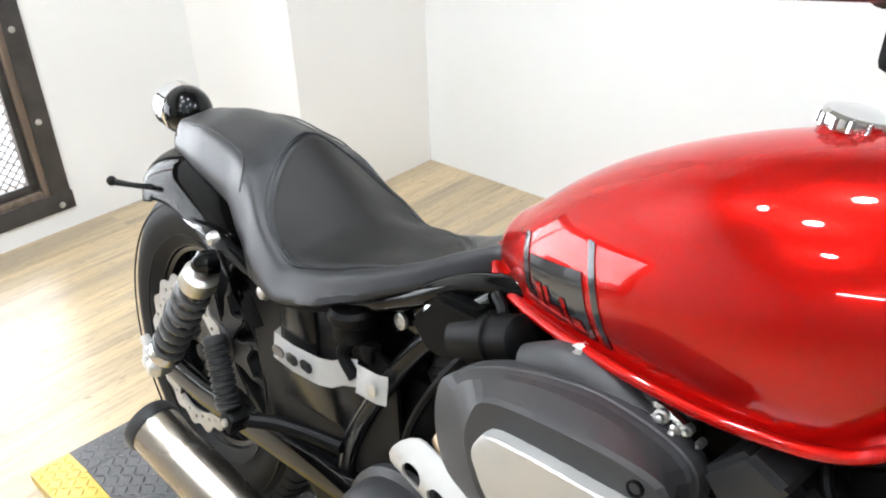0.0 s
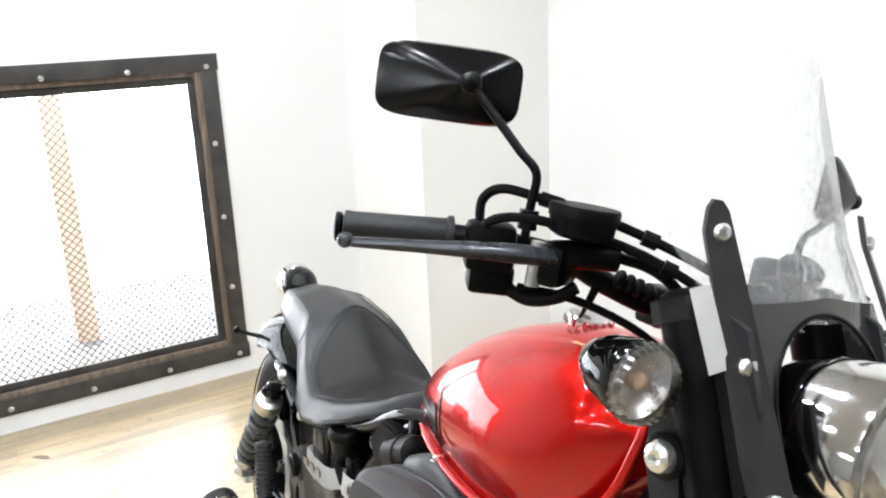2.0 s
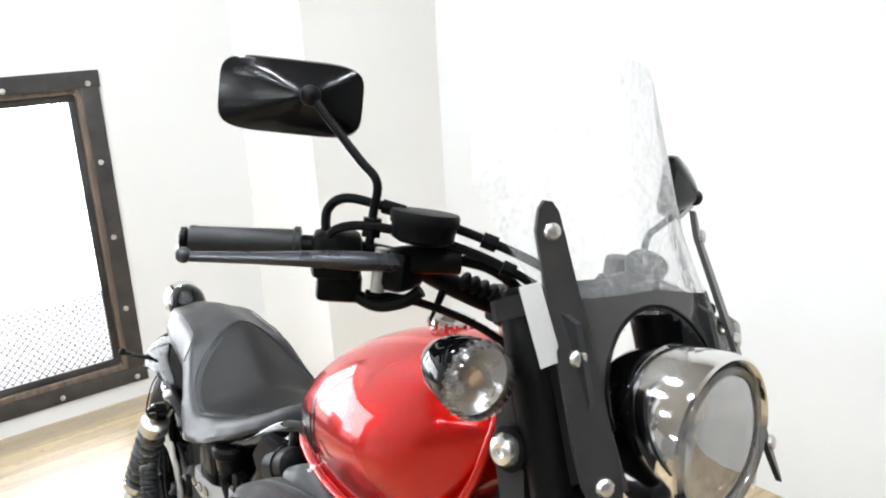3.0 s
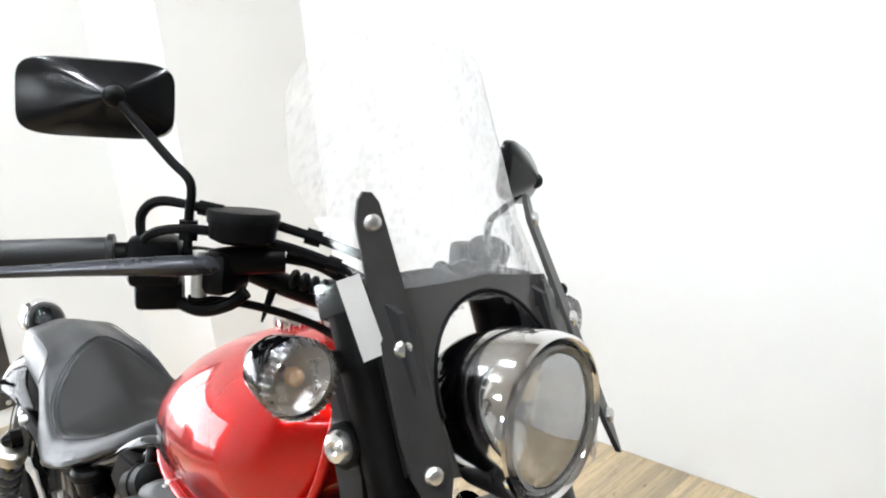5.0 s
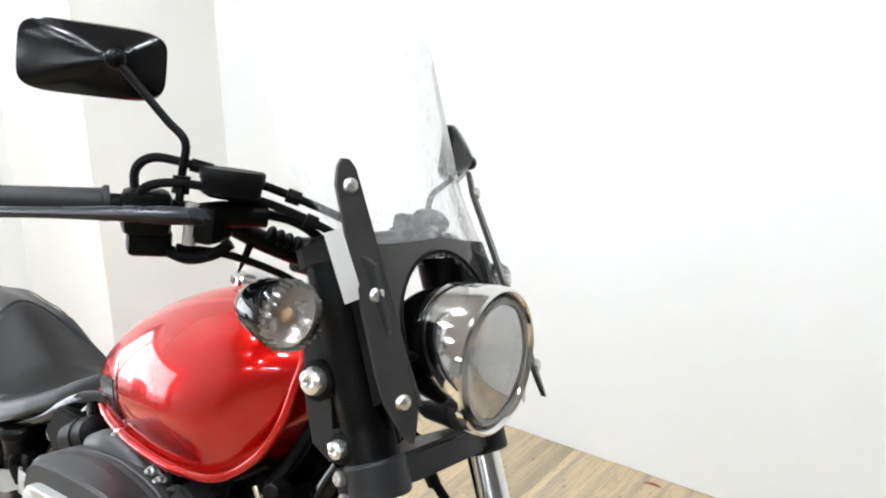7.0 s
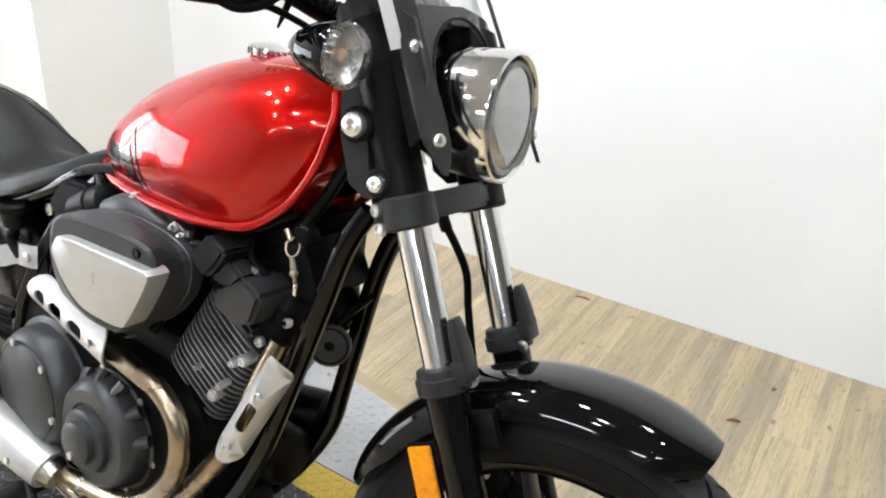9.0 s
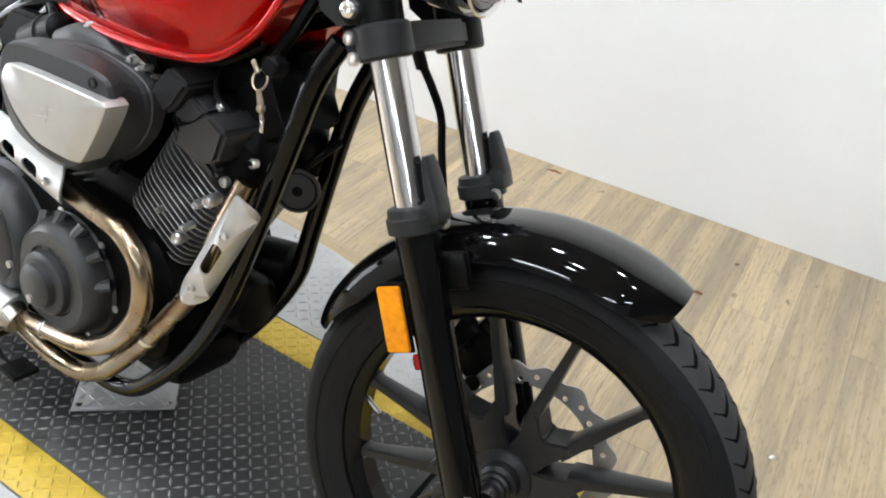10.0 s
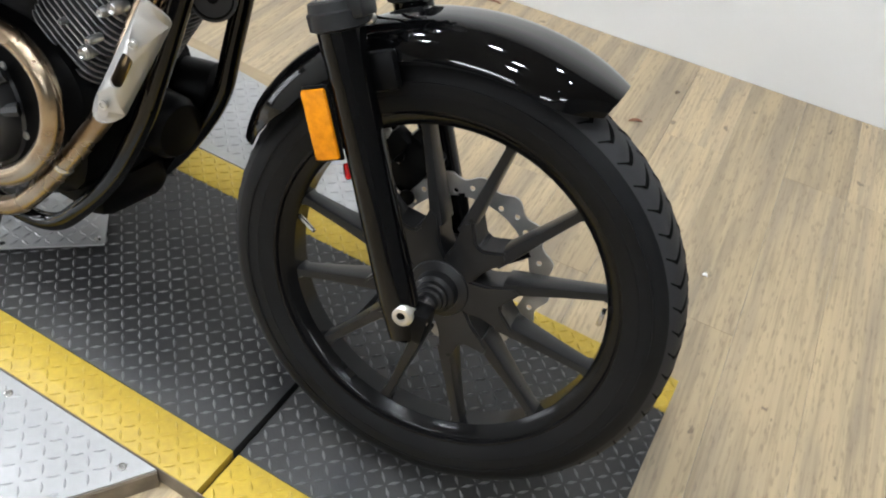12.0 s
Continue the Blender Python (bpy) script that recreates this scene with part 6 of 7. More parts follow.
# swingarm, axle, folded passenger pegs
for sg in (-1, 1):
    bm = bmesh.new()
    rings = [ring(bm, (x, sg * y, z), (0, 1, 0), (0, 0, 1), 0.013, h, 14, 4.0) for x, y, z, h in ((-0.98, 0.105, 0.352, 0.030), (-1.20, 0.118, 0.330, 0.024), (-1.42, 0.128, 0.306, 0.022), (-1.58, 0.130, 0.300, 0.020))]
    skin(bm, rings)
    part("swingarm", bm, M_BLACK, bike)
    bm = bmesh.new()
    lathe(bm, (-1.555, sg * 0.132, 0.302), (0, sg, 0), [(0, 0.022), (0.008, 0.022), (0.010, 0.015), (0.022, 0.014), (0.024, 0.006)], 6 * 3)
    part("rear_axle_nut", bm, M_BOLT, bike)
    bm = bmesh.new()
    pa, pb = Vector((-1.262, sg * 0.198, 0.516)), Vector((-1.212, sg * 0.203, 0.424))
    dd = pb - pa
    LL = dd.length
    prof = [(0, 0.012), (0.002, 0.0165)]
    s = 0.006
    while s < LL - 0.010:
        prof += [(s, 0.0172), (s + 0.0045, 0.0172), (s + 0.0055, 0.0150), (s + 0.0075, 0.0150)]
        s += 0.0085
    prof += [(LL - 0.004, 0.0165), (LL, 0.012)]
    lathe(bm, pa, dd, prof, 20)
    pg = part("passenger_peg", bm, M_GRIP, bike, "folded ribbed rubber passenger peg")
    bm = bmesh.new()
    box(bm, pb + Vector((0.006, -sg * 0.004, -0.012)), (0.030, 0.030, 0.030), Matrix.Rotation(radians(20), 4, "Y"), bevel=0.004)
    tube(bm, [pb + Vector((0.006, -sg * 0.01, -0.015)), (-1.15, sg * 0.15, 0.41), (-1.08, sg * 0.11, 0.40)], 0.011, n=10)
    part("peg_bracket", bm, M_SATIN, pg)
    bm = bmesh.new()
    lathe(bm, pb + Vector((0.010, sg * 0.012, -0.010)), (0, sg, 0), [(0, 0.006), (0.004, 0.006), (0.005, 0.003)], 10)
    part("peg_bolt", bm, M_BOLT, pg)
# rear caliper
bm = bmesh.new()
box(bm, (-1.632, -0.116, 0.262), (0.040, 0.040, 0.058), Matrix.Rotation(radians(-20), 4, "Y"), bevel=0.008)
box(bm, (-1.662, -0.120, 0.284), (0.034, 0.018, 0.016), Matrix.Rotation(radians(25), 4, "Y"), bevel=0.004)
lathe(bm, (-1.628, -0.136, 0.266), (0, -1, 0), [(0, 0.014), (0.006, 0.014), (0.008, 0.010)], 14)
part("rear_caliper", bm, M_ALU, bike, "cast aluminium rear brake caliper")


# ---------------------------------------------------------------- frame and side covers
def pipe(name, pts, r, m=None, label="", n=14):
    b = bmesh.new()
    tube(b, pts, r, n=n)
    return part(name, b, m or M_BLACK, bike, label)


pipe("down_tube", [(-0.330, -0.055, 0.815), (-0.352, -0.068, 0.760), (-0.378, -0.074, 0.660), (-0.432, -0.080, 0.470), (-0.468, -0.080, 0.375), (-0.520, -0.080, 0.275), (-0.590, -0.080, 0.185), (-0.660, -0.080, 0.122), (-0.760, -0.082, 0.105), (-0.95, -0.085, 0.13), (-1.04, -0.09, 0.22)], 0.0155, label="gloss black frame down tube")
pipe("down_tube", [(-0.330, 0.055, 0.815), (-0.375, 0.068, 0.745), (-0.405, 0.072, 0.660), (-0.440, 0.074, 0.480), (-0.458, 0.074, 0.390), (-0.505, 0.074, 0.300), (-0.575, 0.074, 0.205), (-0.650, 0.074, 0.135), (-0.760, 0.078, 0.110), (-0.95, 0.085, 0.13), (-1.04, 0.09, 0.22)], 0.0155, label="gloss black frame down tube")
pipe("backbone_tube", [(-0.36, 0, 0.86), (-0.50, 0, 0.80), (-0.70, 0, 0.76), (-0.86, 0, 0.72), (-1.0, 0, 0.66)], 0.030)
for sg in (-1, 1):
    pipe("seat_rail", [(-0.80, sg * 0.055, 0.735), (-0.90, sg * 0.078, 0.712), (-1.0, sg * 0.09, 0.655), (-1.12, sg * 0.105, 0.602), (-1.24, sg * 0.118, 0.572)], 0.0145)
    pipe("frame_tube", [(-0.865, sg * 0.075, 0.708), (-0.935, sg * 0.088, 0.640), (-1.010, sg * 0.095, 0.530), (-1.070, sg * 0.098, 0.400), (-1.065, sg * 0.098, 0.28), (-1.03, sg * 0.09, 0.20)], 0.0165, label="gloss black frame tube")
    b = bmesh.new()
    m = frame3(Vector((0, sg * 0.072, 0)), (1, 0, 0), (0, 0, 1))
    extrude_shape(b, [(-0.975, 0.645), (-0.985, 0.600), (-1.030, 0.592), (-1.052, 0.622), (-1.040, 0.650), (-0.99, 0.665)], 0.010 * -1, m)
    gus = part("gusset_plate", b, M_BLACK, bike)
    b = bmesh.new()
    lathe(b, (-1.011, sg * 0.078, 0.617), (0, sg, 0), [(0, 0.011), (0.005, 0.011), (0.006, 0.007), (0.003, 0.005)], 6 * 2)
    part("gusset_bolt", b, M_BOLT, gus)
    b = bmesh.new()
    lathe(b, (-0.935, sg * 0.100, 0.668), (0, sg, 0), [(0, 0.012), (0.006, 0.012), (0.010, 0.006)], 14)
    part("frame_bolt", b, M_BOLT, gus)
# battery box with its strap
bm = bmesh.new()
box(bm, (-1.150, 0, 0.500), (0.200, 0.210, 0.190), Matrix.Rotation(radians(-8), 4, "Y"), bevel=0.016)
box(bm, (-1.190, 0, 0.545), (0.090, 0.226, 0.100), Matrix.Rotation(radians(-8), 4, "Y"), bevel=0.014)
bat = part("battery_box", bm, M_BLACKSAT, bike, "gloss black battery box with a slotted bright strap")
bm = bmesh.new()
pts = [(-1.242, -0.100, 0.490), (-1.235, -0.118, 0.488), (-1.180, -0.1225, 0.494), (-1.120, -0.1225, 0.504), (-1.096, -0.118, 0.510), (-1.085, -0.108, 0.516), (-1.060, -0.105, 0.526), (-1.045, -0.118, 0.531), (-1.000, -0.122, 0.540), (-0.985, -0.118, 0.543)]
prev = None
for x, y, z in pts:
    now = [bm.verts.new((x, y, z - 0.021)), bm.verts.new((x, y, z + 0.021))]
    if prev:
        bm.faces.new((prev[0], prev[1], now[1], now[0]))
    prev = now
bmesh.ops.solidify(bm, geom=bm.faces[:], thickness=0.003)
strap = part("box_strap", bm, M_STRAP, bat, "bright aluminium strap", sharp=50)
for x, z in ((-1.210, 0.492), (-1.176, 0.496), (-1.142, 0.502)):
    bm = bmesh.new()
    m = frame3(Vector((x, -0.1262, z)), (1, 0, 0.03), (0, 0, 1))
    extrude_shape(bm, slot2(-0.006, 0, 0.006, 0, 0.0075), 0.0022, m)
    part("strap_slot", bm, M_DECAL, strap)
bm = bmesh.new()
lathe(bm, (-1.004, -0.124, 0.539), (0, -1, 0), [(0, 0.009), (0.005, 0.009), (0.006, 0.005)], 12)
part("strap_bolt", bm, M_BOLT, strap)
# brake reservoir and ignition parts under the seat
bm = bmesh.new()
lathe(bm, (-1.075, -0.098, 0.570), (0, -0.15, 1), [(0, 0.014), (0.006, 0.028), (0.030, 0.030), (0.034, 0.033), (0.046, 0.033), (0.052, 0.028), (0.053, 0.010)], 24)
rs = part("rear_brake_reservoir", bm, M_SATIN, bike, "black round brake fluid reservoir")
bm = bmesh.new()
tube(bm, [(-1.075, -0.105, 0.572), (-1.085, -0.110, 0.545), (-1.060, -0.108, 0.520)], 0.009, n=10)
box(bm, (-1.045, -0.100, 0.565), (0.030, 0.020, 0.026), bevel=0.005)
part("reservoir_hose", bm, M_PLASTIC, rs)
# black side panels close the middle of the frame
bm = bmesh.new()
box(bm, (-1.02, 0, 0.42), (0.16, 0.15, 0.26), bevel=0.02)
part("inner_cover", bm, M_PLASTIC, bike)
bm = bmesh.new()
box(bm, (-1.155, 0, 0.360), (0.22, 0.19, 0.19), bevel=0.02)
part("lower_side_cover", bm, M_SATIN, bike, "black lower side cover")
for sg in (-1, 1):
    bm = bmesh.new()
    m = frame3(Vector((0, sg * 0.096, 0)), (1, 0, 0), (0, 0, 1))
    extrude_shape(bm, [(-1.330, 0.560), (-1.300, 0.420), (-1.240, 0.330), (-1.120, 0.250), (-1.000, 0.240), (-0.960, 0.400), (-0.990, 0.560), (-1.100, 0.590), (-1.240, 0.575)], 0.006 * -sg, m)
    part("side_cover", bm, M_SATIN, bike, "black side cover")
bm = bmesh.new()
box(bm, (-0.80, 0, 0.66), (0.26, 0.10, 0.10), bevel=0.02)
part("air_box", bm, M_PLASTIC, bike)
bm = bmesh.new()
box(bm, (-0.60, 0, 0.715), (0.34, 0.10, 0.06), bevel=0.015)
part("tank_tunnel", bm, M_PLASTIC, bike)
# added dark block that backs the see-through gap under the tank
bm = bmesh.new()
box(bm, (-0.545, 0.045, 0.690), (0.22, 0.09, 0.16), bevel=0.02)
part("dark_backing", bm, M_PLASTIC, bike)
bm = bmesh.new()
box(bm, (-0.700, 0.060, 0.560), (0.30, 0.07, 0.24), bevel=0.02)
part("left_side_cover", bm, M_PLASTIC, bike)

# ---------------------------------------------------------------- engine
bm = bmesh.new()
rings = [ring(bm, (-0.755, y, 0.335), (1, 0, 0), (0, 0, 1), rx, rz, 28, 3.2) for y, rx, rz in ((0.13, 0.18, 0.10), (0.12, 0.20, 0.125), (0.0, 0.215, 0.140), (-0.10, 0.210, 0.135), (-0.125, 0.190, 0.118))]
skin(bm, rings)
box(bm, (-0.72, 0, 0.475), (0.24, 0.17, 0.09), bevel=0.02)
box(bm, (-0.70, 0, 0.205), (0.30, 0.15, 0.08), bevel=0.03)
case = part("crankcase", bm, M_ENGINE, bike, "dark grey air-cooled V-twin engine")


ROCKER = [([(-0.590, 0.682), (-0.556, 0.723), (-0.515, 0.708), (-0.541, 0.669), (-0.560, 0.655)], 0.122),
          ([(-0.552, 0.664), (-0.519, 0.694), (-0.486, 0.679), (-0.508, 0.655), (-0.548, 0.650)], 0.112),
          ([(-0.536, 0.645), (-0.505, 0.662), (-0.474, 0.686), (-0.440, 0.670), (-0.454, 0.622), (-0.489, 0.612), (-0.523, 0.623)], 0.124),
          ([(-0.545, 0.640), (-0.528, 0.646), (-0.462, 0.606), (-0.468, 0.592), (-0.548, 0.616)], 0.112)]
ROCKER_REAR = [([(-0.965, 0.650), (-0.925, 0.700), (-0.860, 0.705), (-0.838, 0.668), (-0.860, 0.636), (-0.930, 0.622)], 0.112)]


def cylinder(name, base, axis, n_fin, flip):
    base, ax = Vector(base), Vector(axis).normalized()
    across = Vector((ax.z, 0, -ax.x))
    b_ = bmesh.new()
    skin(b_, [ring(b_, base + ax * s, across, (0, 1, 0), 0.062, 0.070, 24, 3.0) for s in (0.0, 0.200)])
    cy = part(name, b_, M_ENGINE, bike)
    for k in range(n_fin):
        s = 0.012 + k * 0.0118
        b_ = bmesh.new()
        rr_ = []
        for ds, g in ((0, 0.992), (0.0008, 1.0), (0.0032, 1.0), (0.004, 0.992)):
            rr_.append(ring(b_, base + ax * (s + ds), across, (0, 1, 0), 0.078 * g, 0.094 * g, 28, 4.5))
        skin(b_, rr_)
        part("cooling_fin", b_, M_FIN, cy)
    # head and rocker cover, chamfered
    top = base + ax * (0.014 + n_fin * 0.0118)
    b_ = bmesh.new()
    rr_ = []
    for s, gx, gy in ((0.0, 0.083, 0.098), (0.012, 0.084, 0.100), (0.018, 0.080, 0.094), (0.040, 0.079, 0.090), (0.072, 0.062, 0.082), (0.084, 0.048, 0.070), (0.088, 0.040, 0.060)):
        rr_.append(ring(b_, top + ax * s, across, (0, 1, 0), gx, gy, 32, 6.0))
    skin(b_, rr_)
    hd = part("cylinder_head", b_, M_ENGINE, cy, sharp=25)
    # stepped rocker covers on its right-hand side; front ones coloured lighter as if lit
    for shape, depth in (ROCKER if not flip else ROCKER_REAR):
        b_ = bmesh.new()
        extrude_shape(b_, shape, 0.07, frame3(Vector((0, -depth, 0)), (1, 0, 0), (0, 0, 1)) @ Matrix.Translation((0, 0, -0.07)))
        for v_ in b_.verts:
            v_.co.y = -depth if v_.co.y < -0.5 * (2 * depth - 0.07) else -depth + 0.07
        bmesh.ops.recalc_face_normals(b_, faces=b_.faces)
        bmesh.ops.bevel(b_, geom=[e for e in b_.edges if e.calc_face_angle(0) > 0.6], offset=0.006, segments=2, affect="EDGES")
        part("rocker_cover", b_, M_ENGINE if flip else M_ROCKER, cy, "dark grey stepped rocker cover", sharp=30)
    for u, v, yy in ((0.060, 0.060, -0.070), (0.055, 0.020, -0.094), (-0.02, 0.084, -0.080)):
        b_ = bmesh.new()
        lathe(b_, top + ax * v + across * u + Vector((0, yy, 0)), (0, -1, 0), [(0, 0.0075), (0.008, 0.0075), (0.010, 0.005), (0.006, 0.003)], 12)
        part("head_bolt", b_, M_BOLT, cy)
    return cy, top, ax, across


fc, ftop, fax, facr = cylinder("front_cylinder", (-0.615, 0, 0.440), (0.52, 0, 0.855), 15, False)
rc, rtop, rax, racr = cylinder("rear_cylinder", (-0.800, 0, 0.440), (-0.42, 0, 0.90), 14, True)
for x, y, z, r in ((-0.475, -0.112, 0.560, 0.009), (-0.50, -0.108, 0.545, 0.007), (-0.545, -0.100, 0.470, 0.010), (-0.52, -0.112, 0.50, 0.006), (-0.455, -0.104, 0.530, 0.006), (-0.585, -0.100, 0.50, 0.005)):
    bm = bmesh.new()
    lathe(bm, (x, y + 0.02, z), (0.15, -1, 0), [(0, r), (0.022, r), (0.026, r * 0.7), (0.022, r * 0.4)], 12)
    part("case_bolt", bm, M_BOLT, case)

# right-hand covers
for cx, cz, rad, y0, dep in ((-0.925, 0.330, 0.110, -0.110, 0.062), (-0.745, 0.325, 0.098, -0.110, 0.058)):
    bm = bmesh.new()
    lathe(bm, (cx, y0, cz), (0, -1, 0), [(0, rad + 0.010), (0.012, rad + 0.010), (0.018, rad), (dep * 0.65, rad * 0.97), (dep * 0.9, rad * 0.90), (dep, rad * 0.82), (dep, rad * 0.60), (dep - 0.004, rad * 0.57), (dep - 0.004, 0.004)], 48)
    cv = part("engine_cover", bm, M_COVER, case, "dark grey round engine cover")
    if cx > -0.8:
        bm = bmesh.new()
        lathe(bm, (cx - 0.010, y0 - dep + 0.004, cz - 0.008), (0, -1, 0), [(0, 0.054), (0.010, 0.052), (0.014, 0.046), (0.014, 0.038), (0.026, 0.036), (0.030, 0.030), (0.030, 0.004)], 36)
        part("cover_cap", bm, M_COVER, cv)
        for k in range(7):
            t = radians(15 + 28 * k)
            bm = bmesh.new()
            p0 = Vector((cx + 0.050 * math.cos(t), y0 - dep * 0.86, cz + 0.050 * math.sin(t)))
            p1 = Vector((cx + 0.104 * math.cos(t), y0 - 0.022, cz + 0.104 * math.sin(t)))
            tube(bm, [p0, p0.lerp(p1, 0.6) + Vector((0, -0.006, 0)), p1], [0.007, 0.009, 0.011], n=8)
            part("cover_rib", bm, M_COVER, cv)
        bm = bmesh.new()
        lathe(bm, (cx - 0.012, y0 - dep - 0.024, cz - 0.028), (0, -1, 0), [(0, 0.007), (0.006, 0.007), (0.007, 0.004)], 12)
        part("cap_bolt", bm, M_BOLT, cv)
    else:
        bm = bmesh.new()
        lathe(bm, (cx, y0 - dep + 0.004, cz), (0, -1, 0), [(0, 0.086), (0.006, 0.084), (0.010, 0.078), (0.010, 0.004)], 40)
        part("cover_plate", bm, M_COVER, cv)
    for k in range(6):
        t = radians(50 + 60 * k)
        bm = bmesh.new()
        q = rad * (0.80 if cx < -0.8 else 1.05)
        yy = y0 - (dep + 0.004 if cx < -0.8 else 0.012)
        lathe(bm, (cx + q * math.cos(t), yy, cz + q * math.sin(t)), (0, -1, 0), [(0, 0.0065), (0.005, 0.0065), (0.006, 0.003)], 10)
        part("cover_bolt", bm, M_BOLT, cv)

# air cleaner: its face stands further out towards the rear
def out_y(Y, x):
    return Y + 0.1026 + 0.18 * x


def resample(outline, k=1.0, n=72):
    """A closed smooth outline cut at even angles about its middle."""
    m_ = len(outline)
    cx, cz = sum(p[0] for p in outline) / m_, sum(p[1] for p in outline) / m_
    dense = []
    for i_ in range(m_):
        p0, p1, p2, p3 = (Vector(outline[(i_ + q) % m_]) for q in (-1, 0, 1, 2))
        for q in range(6):
            t = q / 6
            dense.append(0.5 * (2 * p1 + (p2 - p0) * t + (2 * p0 - 5 * p1 + 4 * p2 - p3) * t * t + (3 * p1 - p0 - 3 * p2 + p3) * t ** 3))
    ang = [math.atan2(p.y - cz, p.x - cx) for p in dense]
    rad_ = [math.hypot(p.x - cx, p.y - cz) for p in dense]
    order = sorted(range(len(dense)), key=lambda q: ang[q])
    aa, rr_ = [ang[q] for q in order], [rad_[q] for q in order]
    grid = np.linspace(-math.pi, math.pi, n, endpoint=False)
    r2 = np.interp(grid, [aa[-1] - 2 * math.pi] + aa + [aa[0] + 2 * math.pi], [rr_[-1]] + rr_ + [rr_[0]])
    return [(cx + k * r_ * math.cos(a_), cz + k * r_ * math.sin(a_)) for a_, r_ in zip(grid, r2)]


BACK = [(-0.845, 0.651), (-0.833, 0.669), (-0.808, 0.684), (-0.770, 0.698), (-0.701, 0.710), (-0.648, 0.704), (-0.607, 0.690), (-0.589, 0.670), (-0.587, 0.638), (-0.599, 0.605), (-0.631, 0.566), (-0.683, 0.532), (-0.728, 0.526), (-0.787, 0.532), (-0.827, 0.558), (-0.845, 0.606)]
MID = [(-0.809, 0.664), (-0.795, 0.688), (-0.767, 0.702), (-0.729, 0.715), (-0.666, 0.717), (-0.628, 0.709), (-0.593, 0.690), (-0.583, 0.666), (-0.593, 0.620), (-0.634, 0.562), (-0.682, 0.540), (-0.743, 0.546), (-0.787, 0.576), (-0.809, 0.624)]
FACE = [(-0.759, 0.681), (-0.742, 0.707), (-0.665, 0.712), (-0.595, 0.706), (-0.577, 0.689), (-0.578, 0.668), (-0.601, 0.615), (-0.618, 0.579), (-0.646, 0.565), (-0.700, 0.576), (-0.738, 0.607), (-0.759, 0.651)]
PANEL = [(-0.741, 0.664), (-0.734, 0.680), (-0.719, 0.687), (-0.636, 0.684), (-0.570, 0.680), (-0.566, 0.672), (-0.578, 0.640), (-0.602, 0.592), (-0.612, 0.584), (-0.640, 0.584), (-0.686, 0.593), (-0.719, 0.621), (-0.737, 0.650)]


def stack(levels):
    b_ = bmesh.new()
    rr_ = []
    for outline, k, Y in levels:
        rr_.append([b_.verts.new((x, out_y(Y, x), z)) for x, z in resample(outline, k)])
    skin(b_, rr_)
    return b_


air = part("air_cleaner", stack([(BACK, 0.90, -0.085), (BACK, 1.0, -0.092), (BACK, 1.0, -0.112), (BACK, 0.985, -0.114), (BACK, 0.985, -0.117), (BACK, 1.0, -0.119), (BACK, 0.995, -0.126), (MID, 1.0, -0.152), (FACE, 1.015, -0.184), (FACE, 0.98, -0.190), (FACE, 0.5, -0.191)]),
           M_AIR, bike, "dark grey air cleaner cover with a silver panel", sharp=14)
sp_ = part("silver_panel", stack([(PANEL, 0.99, -0.170), (PANEL, 1.0, -0.198), (PANEL, 0.985, -0.204), (PANEL, 0.94, -0.206), (PANEL, 0.5, -0.2062)]), M_ALU, air, "satin silver panel")
bm = bmesh.new()
for u0, v0, u1, v1 in ((-0.672, 0.640, -0.650, 0.645), (-0.662, 0.624, -0.659, 0.652), (-0.676, 0.630, -0.650, 0.634)):
    tube(bm, [(u0, out_y(-0.2066, u0), v0), (u1, out_y(-0.2066, u1), v1)], 0.0007, n=6, smooth=False)
part("emblem_strokes", bm, M_ALU, sp_)
bm = bmesh.new()
lathe(bm, (-0.602, out_y(-0.186, -0.602), 0.694), (0, -1, 0), [(0, 0.0075), (0.0065, 0.0075), (0.0065, 0.0055), (0.001, 0.005)], 14)
part("cover_bolt", bm, M_PLASTIC, air)
bm = bmesh.new()
rod(bm, (-0.640, -0.125, 0.560), (-0.636, -0.140, 0.548), 0.008, n=12)
part("drain_stub", bm, M_PLASTIC, air)
# intake duct and lumps along the top of the housing
bm = bmesh.new()
tube(bm, [(-0.785, -0.118, 0.690), (-0.740, -0.112, 0.704), (-0.690, -0.108, 0.702), (-0.640, -0.104, 0.690)], [0.016, 0.024, 0.022, 0.012], n=20)
tube(bm, [(-0.700, -0.090, 0.706), (-0.660, -0.088, 0.706), (-0.625, -0.088, 0.690)], [0.012, 0.020, 0.012], n=16)
part("intake_duct", bm, M_AIR, bike, "dark grey plastic intake duct")
bm = bmesh.new()
lathe(bm, (-0.800, -0.105, 0.700), (-0.86, 0.10, -0.42), [(-0.010, 0.006), (-0.006, 0.018), (0.0, 0.026), (0.034, 0.028), (0.036, 0.031), (0.046, 0.031), (0.048, 0.028), (0.10, 0.028), (0.102, 0.022)], 28)
part("intake_pipe", bm, M_ENGINE, bike, "dark rubber intake pipe with a clamp band")
